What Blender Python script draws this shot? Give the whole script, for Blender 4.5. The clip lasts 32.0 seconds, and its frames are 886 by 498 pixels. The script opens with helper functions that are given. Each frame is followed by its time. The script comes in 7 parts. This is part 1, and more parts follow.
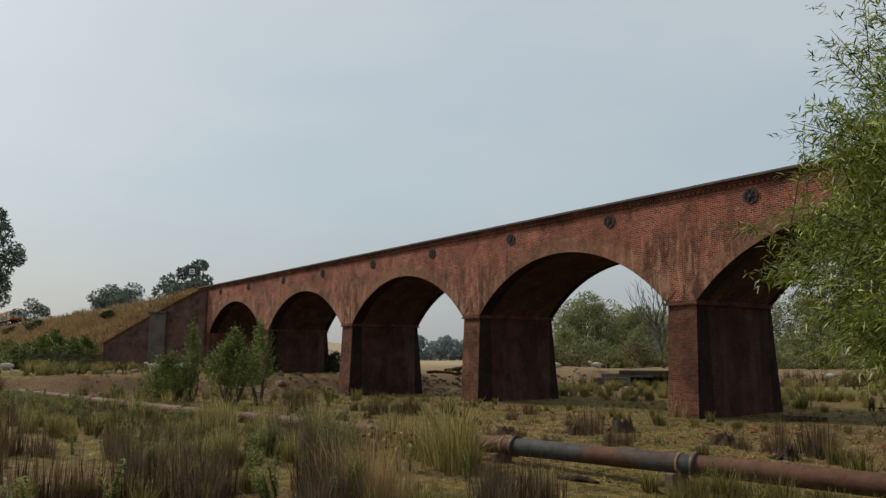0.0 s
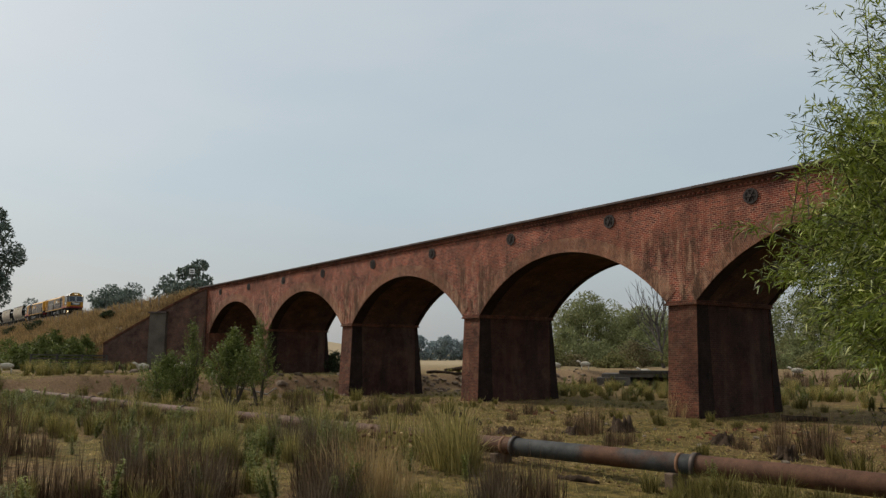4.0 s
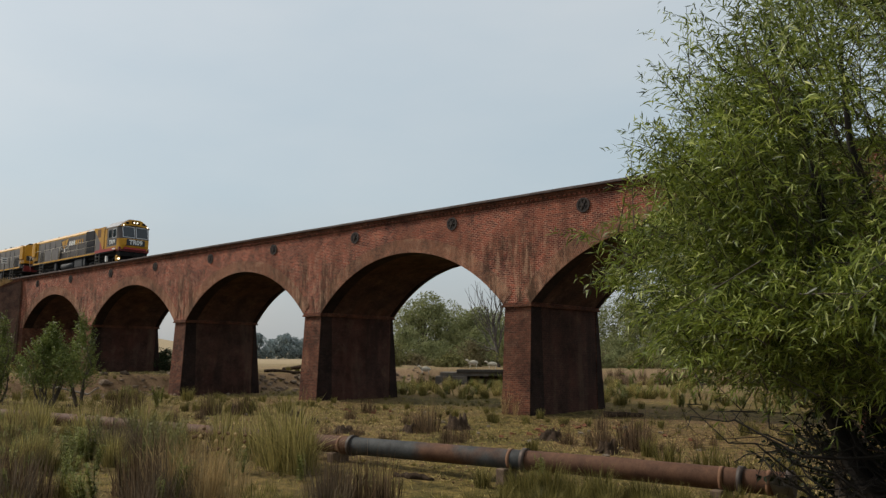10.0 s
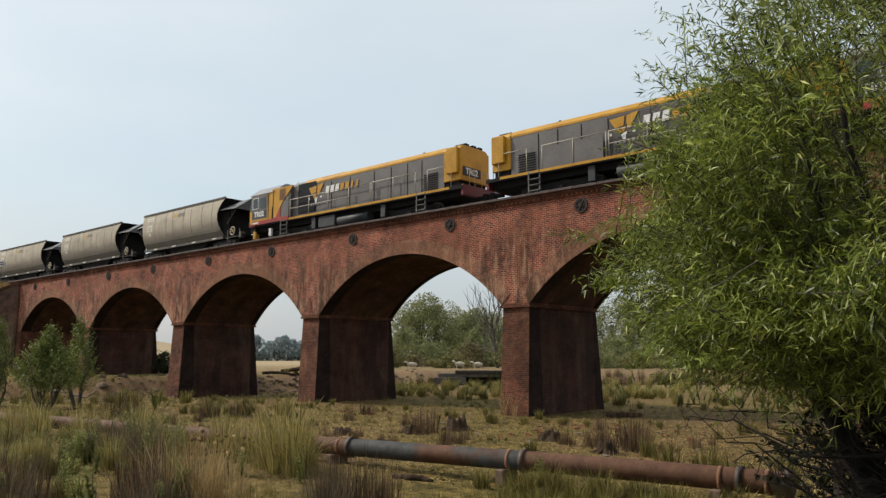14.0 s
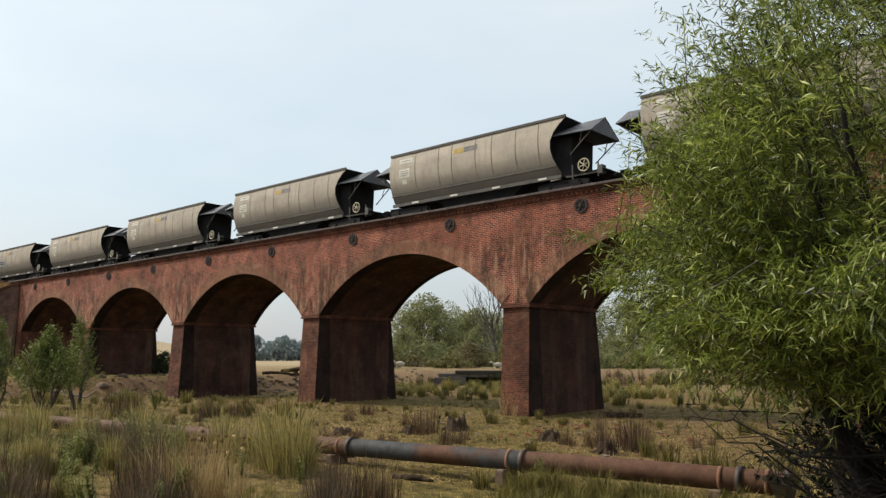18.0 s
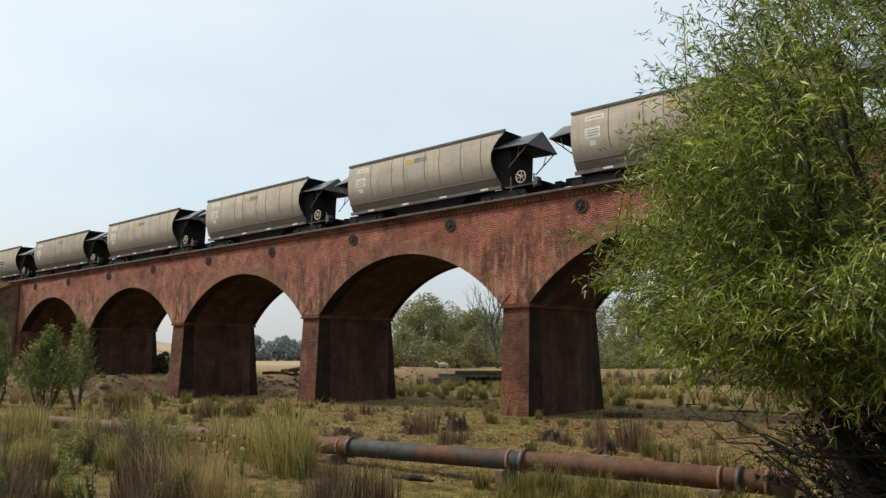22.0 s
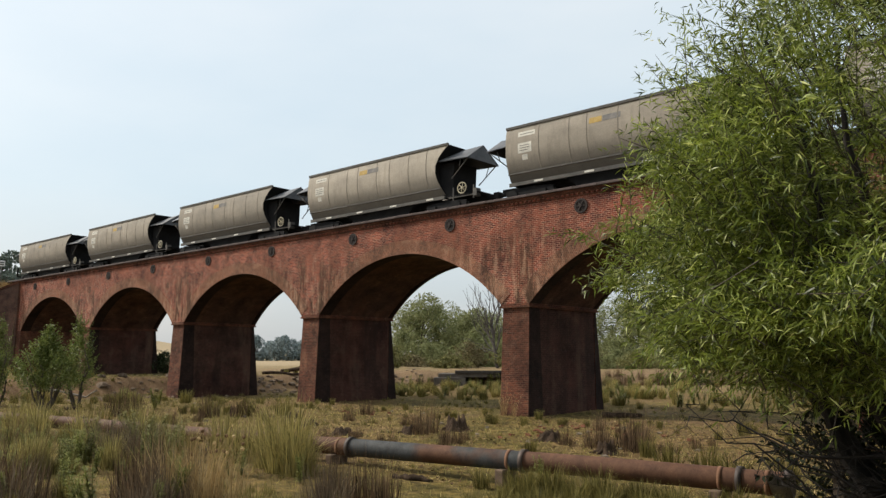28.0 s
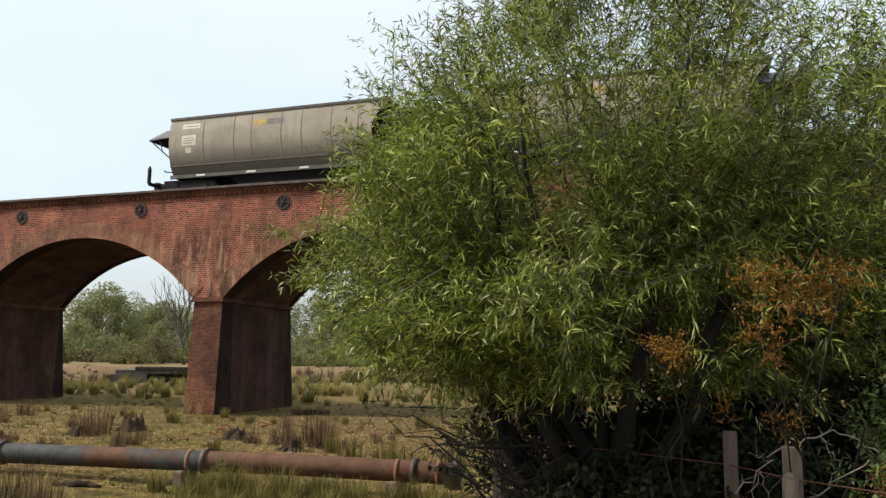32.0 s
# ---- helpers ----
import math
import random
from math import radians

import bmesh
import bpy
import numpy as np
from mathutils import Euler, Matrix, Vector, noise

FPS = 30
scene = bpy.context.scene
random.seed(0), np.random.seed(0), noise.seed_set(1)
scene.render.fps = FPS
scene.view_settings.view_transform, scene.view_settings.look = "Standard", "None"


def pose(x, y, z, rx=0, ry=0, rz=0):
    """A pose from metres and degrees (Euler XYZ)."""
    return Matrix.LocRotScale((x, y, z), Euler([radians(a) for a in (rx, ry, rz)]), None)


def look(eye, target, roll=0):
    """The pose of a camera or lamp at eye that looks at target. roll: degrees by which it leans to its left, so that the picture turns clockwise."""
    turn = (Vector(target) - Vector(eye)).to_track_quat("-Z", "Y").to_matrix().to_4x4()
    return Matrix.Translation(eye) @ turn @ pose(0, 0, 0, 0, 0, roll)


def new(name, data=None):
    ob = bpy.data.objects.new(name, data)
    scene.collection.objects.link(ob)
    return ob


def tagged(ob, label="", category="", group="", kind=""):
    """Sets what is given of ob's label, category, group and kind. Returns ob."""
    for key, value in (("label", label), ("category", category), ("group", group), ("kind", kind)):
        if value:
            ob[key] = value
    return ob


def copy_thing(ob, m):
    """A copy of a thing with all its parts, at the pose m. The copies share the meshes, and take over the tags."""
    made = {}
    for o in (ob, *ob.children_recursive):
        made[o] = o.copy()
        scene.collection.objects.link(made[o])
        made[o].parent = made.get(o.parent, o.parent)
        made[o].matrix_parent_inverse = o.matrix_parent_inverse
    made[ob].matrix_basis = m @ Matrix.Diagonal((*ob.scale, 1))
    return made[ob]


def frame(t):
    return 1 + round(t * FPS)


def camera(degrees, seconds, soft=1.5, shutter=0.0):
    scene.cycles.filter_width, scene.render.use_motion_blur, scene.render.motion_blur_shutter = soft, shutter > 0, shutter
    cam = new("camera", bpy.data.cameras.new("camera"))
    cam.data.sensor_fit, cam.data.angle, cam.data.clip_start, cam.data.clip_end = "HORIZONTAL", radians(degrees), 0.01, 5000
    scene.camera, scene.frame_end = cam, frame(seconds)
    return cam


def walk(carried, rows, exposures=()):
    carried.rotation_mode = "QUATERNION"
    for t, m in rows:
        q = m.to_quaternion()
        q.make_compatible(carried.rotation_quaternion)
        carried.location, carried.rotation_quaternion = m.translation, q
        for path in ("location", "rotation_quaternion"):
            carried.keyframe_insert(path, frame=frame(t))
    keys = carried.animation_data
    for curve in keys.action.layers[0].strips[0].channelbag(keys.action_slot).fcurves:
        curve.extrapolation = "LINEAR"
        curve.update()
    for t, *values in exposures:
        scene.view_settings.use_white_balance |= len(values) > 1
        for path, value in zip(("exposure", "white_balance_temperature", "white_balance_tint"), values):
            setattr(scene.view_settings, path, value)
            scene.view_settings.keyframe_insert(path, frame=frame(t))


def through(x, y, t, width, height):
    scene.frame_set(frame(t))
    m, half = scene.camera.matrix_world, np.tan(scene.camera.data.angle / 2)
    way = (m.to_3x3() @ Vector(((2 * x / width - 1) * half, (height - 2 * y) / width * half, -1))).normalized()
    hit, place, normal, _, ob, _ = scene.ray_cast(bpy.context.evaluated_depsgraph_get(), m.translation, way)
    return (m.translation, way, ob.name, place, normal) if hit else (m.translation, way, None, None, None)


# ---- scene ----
# ---- camera: stands on one spot and pans ----
EYE = 2.55
cam = camera(59.68, 32.0, soft=1.4)
LOOKS = [  # seconds, heading (left of +y), tilt, roll
    (0.0, 53.31, 7.97, 0.02), (7.7, 53.31, 7.97, 0.02), (8.0, 52.42, 7.82, 0.2), (8.5, 48.34, 7.90, 0.24),
    (9.0, 45.53, 7.95, 0.26), (9.5, 43.68, 8.02, 0.25), (10.0, 41.66, 7.92, 0.3), (10.5, 41.57, 8.02, 0.28), (11.0, 41.64, 8.04, 0.22),
    (11.5, 41.52, 8.0, 0.03), (13.0, 41.51, 8.0, 0.01), (20.0, 41.51, 8.01, 0.02), (30.0, 41.51, 8.01, 0.08),
    (30.5, 41.16, 7.87, 0.14), (31.0, 35.47, 7.86, 0.5), (31.5, 28.63, 7.86, 0.53), (32.0, 19.26, 8.0, 0.89)]


def sight(yaw, tilt, roll):
    a, e = radians(yaw), radians(tilt)
    way = Vector((-math.sin(a) * math.cos(e), math.cos(a) * math.cos(e), math.sin(e)))
    eye = Vector((0, 0, EYE))
    return look(eye, eye + way * 20, roll)


walk(cam, [(t, sight(y, p, r)) for t, y, p, r in LOOKS],
     exposures=[(0.0, -0.14), (7.5, -0.14), (8.6, -0.16), (9.5, -0.08), (11.0, 0.03), (13.0, 0.18), (16.5, 0.40), (30.5, 0.43), (32.0, 0.66)])

# ---- light: hazy summer sky, veiled sun behind and to the left of the camera ----
SUN_WAY = Vector((-0.72, -0.29, 0.63)).normalized()
world = bpy.data.worlds.new("hazy_sky")
scene.world = world
world.use_nodes = True
wn, wl = world.node_tree.nodes, world.node_tree.links
wn.clear()
sky = wn.new("ShaderNodeTexSky")
sky.sky_type, sky.sun_disc = "NISHITA", False
sky.sun_elevation = math.asin(SUN_WAY.z)
sky.sun_rotation = math.atan2(SUN_WAY.x, SUN_WAY.y)
sky.air_density, sky.dust_density, sky.ozone_density = 1.0, 4.0, 1.5
# dust haze: rosy grey along the horizon, pale blue higher up, with faint high cloud
way_up = wn.new("ShaderNodeTexCoord")
lift = wn.new("ShaderNodeSeparateXYZ")
wl.new(way_up.outputs["Generated"], lift.inputs[0])
haze_tone = wn.new("ShaderNodeValToRGB")
for stop, (p, c) in zip((haze_tone.color_ramp.elements[0], haze_tone.color_ramp.elements[1], haze_tone.color_ramp.elements.new(0.22)),
                        ((0.0, (0.60, 0.605, 0.605, 1)), (0.5, (0.52, 0.69, 0.79, 1)), (0.2, (0.645, 0.74, 0.78, 1)))):
    stop.position, stop.color = p, c
wl.new(lift.outputs[2], haze_tone.inputs[0])
veil_map = wn.new("ShaderNodeMapping")
veil_map.inputs["Scale"].default_value = (1.2, 2.4, 6.0)
veil_map.inputs["Rotation"].default_value = (0.3, 0.2, 0.5)
wl.new(way_up.outputs["Generated"], veil_map.inputs[0])
veil = wn.new("ShaderNodeTexNoise")
veil.inputs["Scale"].default_value, veil.inputs["Detail"].default_value = 1.6, 5.0
wl.new(veil_map.outputs[0], veil.inputs["Vector"])
veil_tone = wn.new("ShaderNodeValToRGB")
veil_tone.color_ramp.elements[0].position, veil_tone.color_ramp.elements[0].color = 0.35, (9.3, 9.7, 9.95, 1)
veil_tone.color_ramp.elements[1].position, veil_tone.color_ramp.elements[1].color = 0.7, (10.4, 10.35, 10.3, 1)
wl.new(veil.outputs["Fac"], veil_tone.inputs[0])
haze_light = wn.new("ShaderNodeMixRGB")
haze_light.blend_type = "MULTIPLY"
haze_light.inputs[0].default_value = 1.0
wl.new(haze_tone.outputs[0], haze_light.inputs[1])
wl.new(veil_tone.outputs[0], haze_light.inputs[2])
haze = wn.new("ShaderNodeMixRGB")
haze.inputs[0].default_value = 0.72
wl.new(haze_light.outputs[0], haze.inputs[2])
bg = wn.new("ShaderNodeBackground")
bg.inputs[1].default_value = 0.094
wo = wn.new("ShaderNodeOutputWorld")
wl.new(sky.outputs[0], haze.inputs[1])
wl.new(haze.outputs[0], bg.inputs[0])
wl.new(bg.outputs[0], wo.inputs[0])
sun = new("sun", bpy.data.lights.new("sun", "SUN"))
sun.data.energy, sun.data.angle, sun.data.color = 3.0, radians(4), (1.0, 0.93, 0.82)
sun.matrix_world = look(SUN_WAY * 60, (0, 0, 0))


# ---- mesh helpers ----
def box(bm, x0, x1, y0, y1, z0, z1):
    v = [bm.verts.new(p) for p in ((x0, y0, z0), (x1, y0, z0), (x1, y1, z0), (x0, y1, z0), (x0, y0, z1), (x1, y0, z1), (x1, y1, z1), (x0, y1, z1))]
    for f in ((0, 3, 2, 1), (4, 5, 6, 7), (0, 1, 5, 4), (1, 2, 6, 5), (2, 3, 7, 6), (3, 0, 4, 7)):
        bm.faces.new([v[i] for i in f])


def rod(bm, a, b, r0, r1=None, n=8, caps=True, smooth=True):
    """A round bar from a to b."""
    a, b = Vector(a), Vector(b)
    r1 = r0 if r1 is None else r1
    q = (b - a).to_track_quat("Z", "Y")
    rings = []
    for c, r in ((a, r0), (b, r1)):
        rings.append([bm.verts.new(c + q @ Vector((r * math.cos(t), r * math.sin(t), 0))) for t in (2 * math.pi * i / n for i in range(n))])
    for i in range(n):
        f = bm.faces.new((rings[0][i], rings[0][(i + 1) % n], rings[1][(i + 1) % n], rings[1][i]))
        f.smooth = smooth
    if caps:
        bm.faces.new(rings[0][::-1])
        bm.faces.new(rings[1])


def prism(bm, pts, d0, d1, axis="x"):
    """A polygon of (u, v) points drawn out along an axis from d0 to d1."""
    place = {"x": lambda u, v, d: (d, u, v), "y": lambda u, v, d: (u, d, v), "z": lambda u, v, d: (u, v, d)}[axis]
    a = [bm.verts.new(place(u, v, d0)) for u, v in pts]
    b = [bm.verts.new(place(u, v, d1)) for u, v in pts]
    n = len(pts)
    bm.faces.new(a[::-1])
    bm.faces.new(b)
    for i in range(n):
        bm.faces.new((a[i], a[(i + 1) % n], b[(i + 1) % n], b[i]))


def sheet(bm, rows, smooth=True):
    """Quads between rows of points, all of one length."""
    vs = [[bm.verts.new(p) for p in row] for row in rows]
    for a, b in zip(vs, vs[1:]):
        for i in range(len(a) - 1):
            f = bm.faces.new((a[i], a[i + 1], b[i + 1], b[i]))
            f.smooth = smooth
    return vs


def finish(bm, name, bevel=0.0):
    if bevel:
        bmesh.ops.bevel(bm, geom=list(bm.edges), offset=bevel, segments=1, affect="EDGES")
    bmesh.ops.recalc_face_normals(bm, faces=bm.faces)
    me = bpy.data.meshes.new(name)
    bm.to_mesh(me)
    bm.free()
    return me


def part(name, bm, material, parent, label="", bevel=0.0, recalc=True):
    """Links a bmesh, or a finished mesh, as one part under a thing or a part."""
    me = finish(bm, name, bevel) if isinstance(bm, bmesh.types.BMesh) else bm
    if material and not me.materials:
        me.materials.append(material)
    ob = new(name, me)
    ob.parent = parent
    return tagged(ob, label)


def thing(name, label, category, group="", kind="", m=None):
    ob = tagged(new(name), label, category, group, kind)
    if m is not None:
        ob.matrix_basis = m
    return ob


def solid(name, bm, material, label, category, group="", kind="", bevel=0.0):
    me = finish(bm, name, bevel)
    me.materials.append(material)
    return tagged(new(name, me), label, category, group, kind)


def letters(name, text, size, material, parent, m, depth=0.006):
    """Writing with the built-in font, as a mesh."""
    cu = bpy.data.curves.new(name, "FONT")
    cu.body, cu.size, cu.extrude, cu.align_x, cu.align_y, cu.offset = text, size, depth, "CENTER", "CENTER", size * 0.025
    tmp = bpy.data.objects.new(name, cu)
    scene.collection.objects.link(tmp)
    me = bpy.data.meshes.new_from_object(tmp.evaluated_get(bpy.context.evaluated_depsgraph_get()))
    bpy.data.objects.remove(tmp)
    me.transform(m)
    me.materials.clear()
    me.materials.append(material)
    ob = new(name, me)
    ob.parent = parent
    return ob


# ---- materials ----
def nodes(name):
    m = bpy.data.materials.new(name)
    m.use_nodes = True
    nt = m.node_tree
    b = nt.nodes["Principled BSDF"]
    return m, nt.nodes, nt.links, b


def noise_node(n, l, vec, scale, detail=4.0, rough=0.55):
    t = n.new("ShaderNodeTexNoise")
    t.inputs["Scale"].default_value, t.inputs["Detail"].default_value, t.inputs["Roughness"].default_value = scale, detail, rough
    l.new(vec, t.inputs["Vector"])
    return t.outputs["Fac"]


def ramp(n, l, fac, stops):
    r = n.new("ShaderNodeValToRGB")
    while len(r.color_ramp.elements) < len(stops):
        r.color_ramp.elements.new(0.5)
    for e, (p, c) in zip(r.color_ramp.elements, stops):
        e.position, e.color = p, (*c, 1) if len(c) == 3 else c
    l.new(fac, r.inputs[0])
    return r.outputs[0]


def blend(n, l, fac, a, b, how="MIX"):
    x = n.new("ShaderNodeMixRGB")
    x.blend_type = how
    for i, v in enumerate((fac, a, b)):
        if isinstance(v, (int, float)):
            x.inputs[i].default_value = v
        elif isinstance(v, tuple):
            x.inputs[i].default_value = (*v, 1)
        else:
            l.new(v, x.inputs[i])
    return x.outputs[0]


def bump(n, l, b, fac, strength, distance):
    x = n.new("ShaderNodeBump")
    x.inputs["Strength"].default_value, x.inputs["Distance"].default_value = strength, distance
    l.new(fac, x.inputs["Height"])
    l.new(x.outputs[0], b.inputs["Normal"])


def mapped(n, l, scale=(1, 1, 1), kind="Object", turn=(0, 0, 0)):
    t = n.new("ShaderNodeTexCoord")
    m = n.new("ShaderNodeMapping")
    m.inputs["Scale"].default_value, m.inputs["Rotation"].default_value = scale, turn
    l.new(t.outputs[kind], m.inputs[0])
    return m.outputs[0]


def surface(name, dark, light, scale=1.0, rough=0.7, metal=0.0, bumps=0.3, fine=12.0, distance=0.01, stretch=(1, 1, 1), vary=0.0, spec=0.4):
    """Two tones by large noise, grain by fine noise, relief; vary: brightness by object."""
    m, n, l, b = nodes(name)
    v = mapped(n, l, stretch)
    big = noise_node(n, l, v, scale, 5)
    small = noise_node(n, l, v, scale * fine, 6, 0.65)
    c = ramp(n, l, big, [(0.3, dark), (0.7, light)])
    g = ramp(n, l, small, [(0.25, (0.62, 0.62, 0.62)), (0.75, (1.25, 1.25, 1.25))])
    c = blend(n, l, 0.8, c, g, "MULTIPLY")
    if vary:
        o = n.new("ShaderNodeObjectInfo")
        c = blend(n, l, 1.0, c, ramp(n, l, o.outputs["Random"], [(0, (1 - vary,) * 3), (1, (1 + vary,) * 3)]), "MULTIPLY")
    l.new(c, b.inputs["Base Color"])
    b.inputs["Roughness"].default_value, b.inputs["Metallic"].default_value = rough, metal
    b.inputs["Specular IOR Level"].default_value = spec
    if bumps:
        bump(n, l, b, small, bumps, distance)
    return m


def brickwork(name, tones, mortar, stains, uv=False, width=0.235, row=0.086, haunch=False, runs=False):
    """Weathered brick: rows in x + y against z, tones by brick, large stains and pale bloom."""
    m, n, l, b = nodes(name)
    t = n.new("ShaderNodeTexCoord")
    if uv:
        vec = t.outputs["UV"]
    else:
        s = n.new("ShaderNodeSeparateXYZ")
        l.new(t.outputs["Object"], s.inputs[0])
        a = n.new("ShaderNodeMath")
        l.new(s.outputs[0], a.inputs[0]), l.new(s.outputs[1], a.inputs[1])
        cxy = n.new("ShaderNodeCombineXYZ")
        l.new(a.outputs[0], cxy.inputs[0]), l.new(s.outputs[2], cxy.inputs[1])
        vec = cxy.outputs[0]
    br = n.new("ShaderNodeTexBrick")
    br.inputs["Scale"].default_value, br.inputs["Brick Width"].default_value, br.inputs["Row Height"].default_value = 1.0, width, row
    br.inputs["Mortar Size"].default_value, br.inputs["Mortar Smooth"].default_value, br.inputs["Bias"].default_value = 0.010, 0.2, 0.0
    br.inputs["Color1"].default_value, br.inputs["Color2"].default_value, br.inputs["Mortar"].default_value = (*tones[0], 1), (*tones[1], 1), (*mortar, 1)
    l.new(vec, br.inputs["Vector"])
    ob = t.outputs["Object"]
    big = noise_node(n, l, ob, 0.33, 6, 0.6)
    mid = noise_node(n, l, ob, 1.5, 5, 0.65)
    fine = noise_node(n, l, ob, 16, 3, 0.6)
    sv = n.new("ShaderNodeMapping")
    sv.inputs["Scale"].default_value = (1.9, 1.9, 0.42)
    l.new(ob, sv.inputs[0])
    streak = noise_node(n, l, sv.outputs[0], 1.0, 5, 0.6)
    c = blend(n, l, 1.0, br.outputs[0], ramp(n, l, fine, [(0.25, (0.55, 0.55, 0.55)), (0.75, (1.4, 1.4, 1.4))]), "MULTIPLY")
    c = blend(n, l, ramp(n, l, big, [(0.45, (0, 0, 0)), (0.62, (0.6,) * 3)]), c, stains[0])
    c = blend(n, l, ramp(n, l, streak, [(0.56, (0, 0, 0)), (0.75, (0.4,) * 3)]), c, stains[1])
    # lime lies in the joints first and only thinly over the brick faces
    joints = ramp(n, l, br.outputs["Fac"], [(0.0, (0.45,) * 3), (1.0, (1,) * 3)])
    c = blend(n, l, blend(n, l, 1.0, ramp(n, l, mid, [(0.54, (0, 0, 0)), (0.72, (0.75,) * 3)]), joints, "MULTIPLY"), c, stains[2])
    patchy = noise_node(n, l, ob, 0.8, 7, 0.7)
    c = blend(n, l, 1.0, c, ramp(n, l, patchy, [(0.34, (0.46, 0.46, 0.5)), (0.49, (0.95,) * 3), (0.66, (1.36, 1.3, 1.26))]), "MULTIPLY")
    if runs:
        # lime and soot runs down the pier's inner side
        rv = n.new("ShaderNodeMapping")
        rv.inputs["Scale"].default_value = (0.75, 0.75, 0.10)
        l.new(ob, rv.inputs[0])
        run = noise_node(n, l, rv.outputs[0], 1.0, 6, 0.6)
        c = blend(n, l, ramp(n, l, run, [(0.54, (0,) * 3), (0.68, (0.32,) * 3)]), c, (0.17, 0.125, 0.09))
        c = blend(n, l, ramp(n, l, run, [(0.32, (0.6,) * 3), (0.46, (0,) * 3)]), c, (0.018, 0.014, 0.012))
    if haunch:
        # run-off stains and lime bloom over each pier, where water leaves the arches
        sp = n.new("ShaderNodeSeparateXYZ")
        l.new(ob, sp.inputs[0])
        def step(op, a, v, w=0.0):
            k = n.new("ShaderNodeMath")
            k.operation = op
            l.new(a, k.inputs[0])
            k.inputs[1].default_value, k.inputs[2].default_value = v, w
            return k.outputs[0]
        off = step("ABSOLUTE", step("WRAP", step("ADD", sp.outputs[0], 20.83), 7.325, -7.325), 0)
        near = ramp(n, l, step("DIVIDE", off, 5.2), [(0.2, (1,) * 3), (1.0, (0.1,) * 3)])
        low = ramp(n, l, step("DIVIDE", step("SUBTRACT", sp.outputs[2], 4.8), 4.2), [(0.0, (1,) * 3), (0.7, (0.7,) * 3), (0.98, (0,) * 3)])
        zone = blend(n, l, 1.0, near, low, "MULTIPLY")
        blot = ramp(n, l, noise_node(n, l, sv.outputs[0], 0.8, 6, 0.7), [(0.47, (0,) * 3), (0.57, (0.88,) * 3)])
        bloom = ramp(n, l, noise_node(n, l, sv.outputs[0], 1.9, 6, 0.7), [(0.50, (0,) * 3), (0.62, (0.9,) * 3)])
        c = blend(n, l, blend(n, l, 1.0, zone, blot, "MULTIPLY"), c, (0.05, 0.033, 0.02))
        c = blend(n, l, blend(n, l, 1.0, blend(n, l, 1.0, zone, bloom, "MULTIPLY"), joints, "MULTIPLY"), c, (0.46, 0.32, 0.22))
    # salt specks and spalled pale bricks
    fleck = noise_node(n, l, ob, 5.5, 6, 0.75)
    c = blend(n, l, ramp(n, l, fleck, [(0.60, (0,) * 3), (0.72, (0.55,) * 3)]), c, tuple(min(1.0, 1.25 * v + 0.05) for v in mortar))
    c = blend(n, l, 1.0, c, (1.04, 0.92, 0.87), "MULTIPLY")
    l.new(c, b.inputs["Base Color"])
    b.inputs["Roughness"].default_value, b.inputs["Specular IOR Level"].default_value = 0.9, 0.15
    h = blend(n, l, 0.5, br.outputs["Fac"], fine)
    x = n.new("ShaderNodeInvert")
    l.new(h, x.inputs[1])
    bump(n, l, b, x.outputs[0], 0.8, 0.02)
    return m


def leafy(name, dark, light, vary=0.25, rough=0.5, through=0.25, pale=None):
    """Leaf: tone by leaf island and large patches, some light through it."""
    m, n, l, b = nodes(name)
    g = n.new("ShaderNodeNewGeometry")
    c = ramp(n, l, g.outputs["Random Per Island"], [(0.0, dark), (1.0, light)] if pale is None else [(0.0, dark), (0.62, light), (0.86, light), (1.0, pale)])
    v = mapped(n, l)
    big = noise_node(n, l, v, 0.9, 3)
    c = blend(n, l, 1.0, c, ramp(n, l, big, [(0.3, (1 - vary,) * 3), (0.7, (1 + vary, 1 + vary, 1 + 0.6 * vary))]), "MULTIPLY")
    l.new(c, b.inputs["Base Color"])
    b.inputs["Roughness"].default_value, b.inputs["Specular IOR Level"].default_value = rough, 0.32 if rough < 0.45 else 0.12
    tr = n.new("ShaderNodeBsdfTranslucent")
    l.new(c, tr.inputs[0])
    mx = n.new("ShaderNodeMixShader")
    mx.inputs[0].default_value = through
    l.new(b.outputs[0], mx.inputs[1]), l.new(tr.outputs[0], mx.inputs[2])
    l.new(mx.outputs[0], n["Material Output"].inputs[0])
    return m


def plain(name, c, rough=0.5, metal=0.0, glow=0.0):
    m, n, l, b = nodes(name)
    v = mapped(n, l)
    small = noise_node(n, l, v, 14, 5)
    l.new(blend(n, l, 0.6, c, ramp(n, l, small, [(0.3, (0.7,) * 3), (0.7, (1.2,) * 3)]), "MULTIPLY"), b.inputs["Base Color"])
    b.inputs["Roughness"].default_value, b.inputs["Metallic"].default_value = rough, metal
    if glow:
        b.inputs["Emission Color"].default_value, b.inputs["Emission Strength"].default_value = (1.0, 0.86, 0.62, 1), glow
    return m


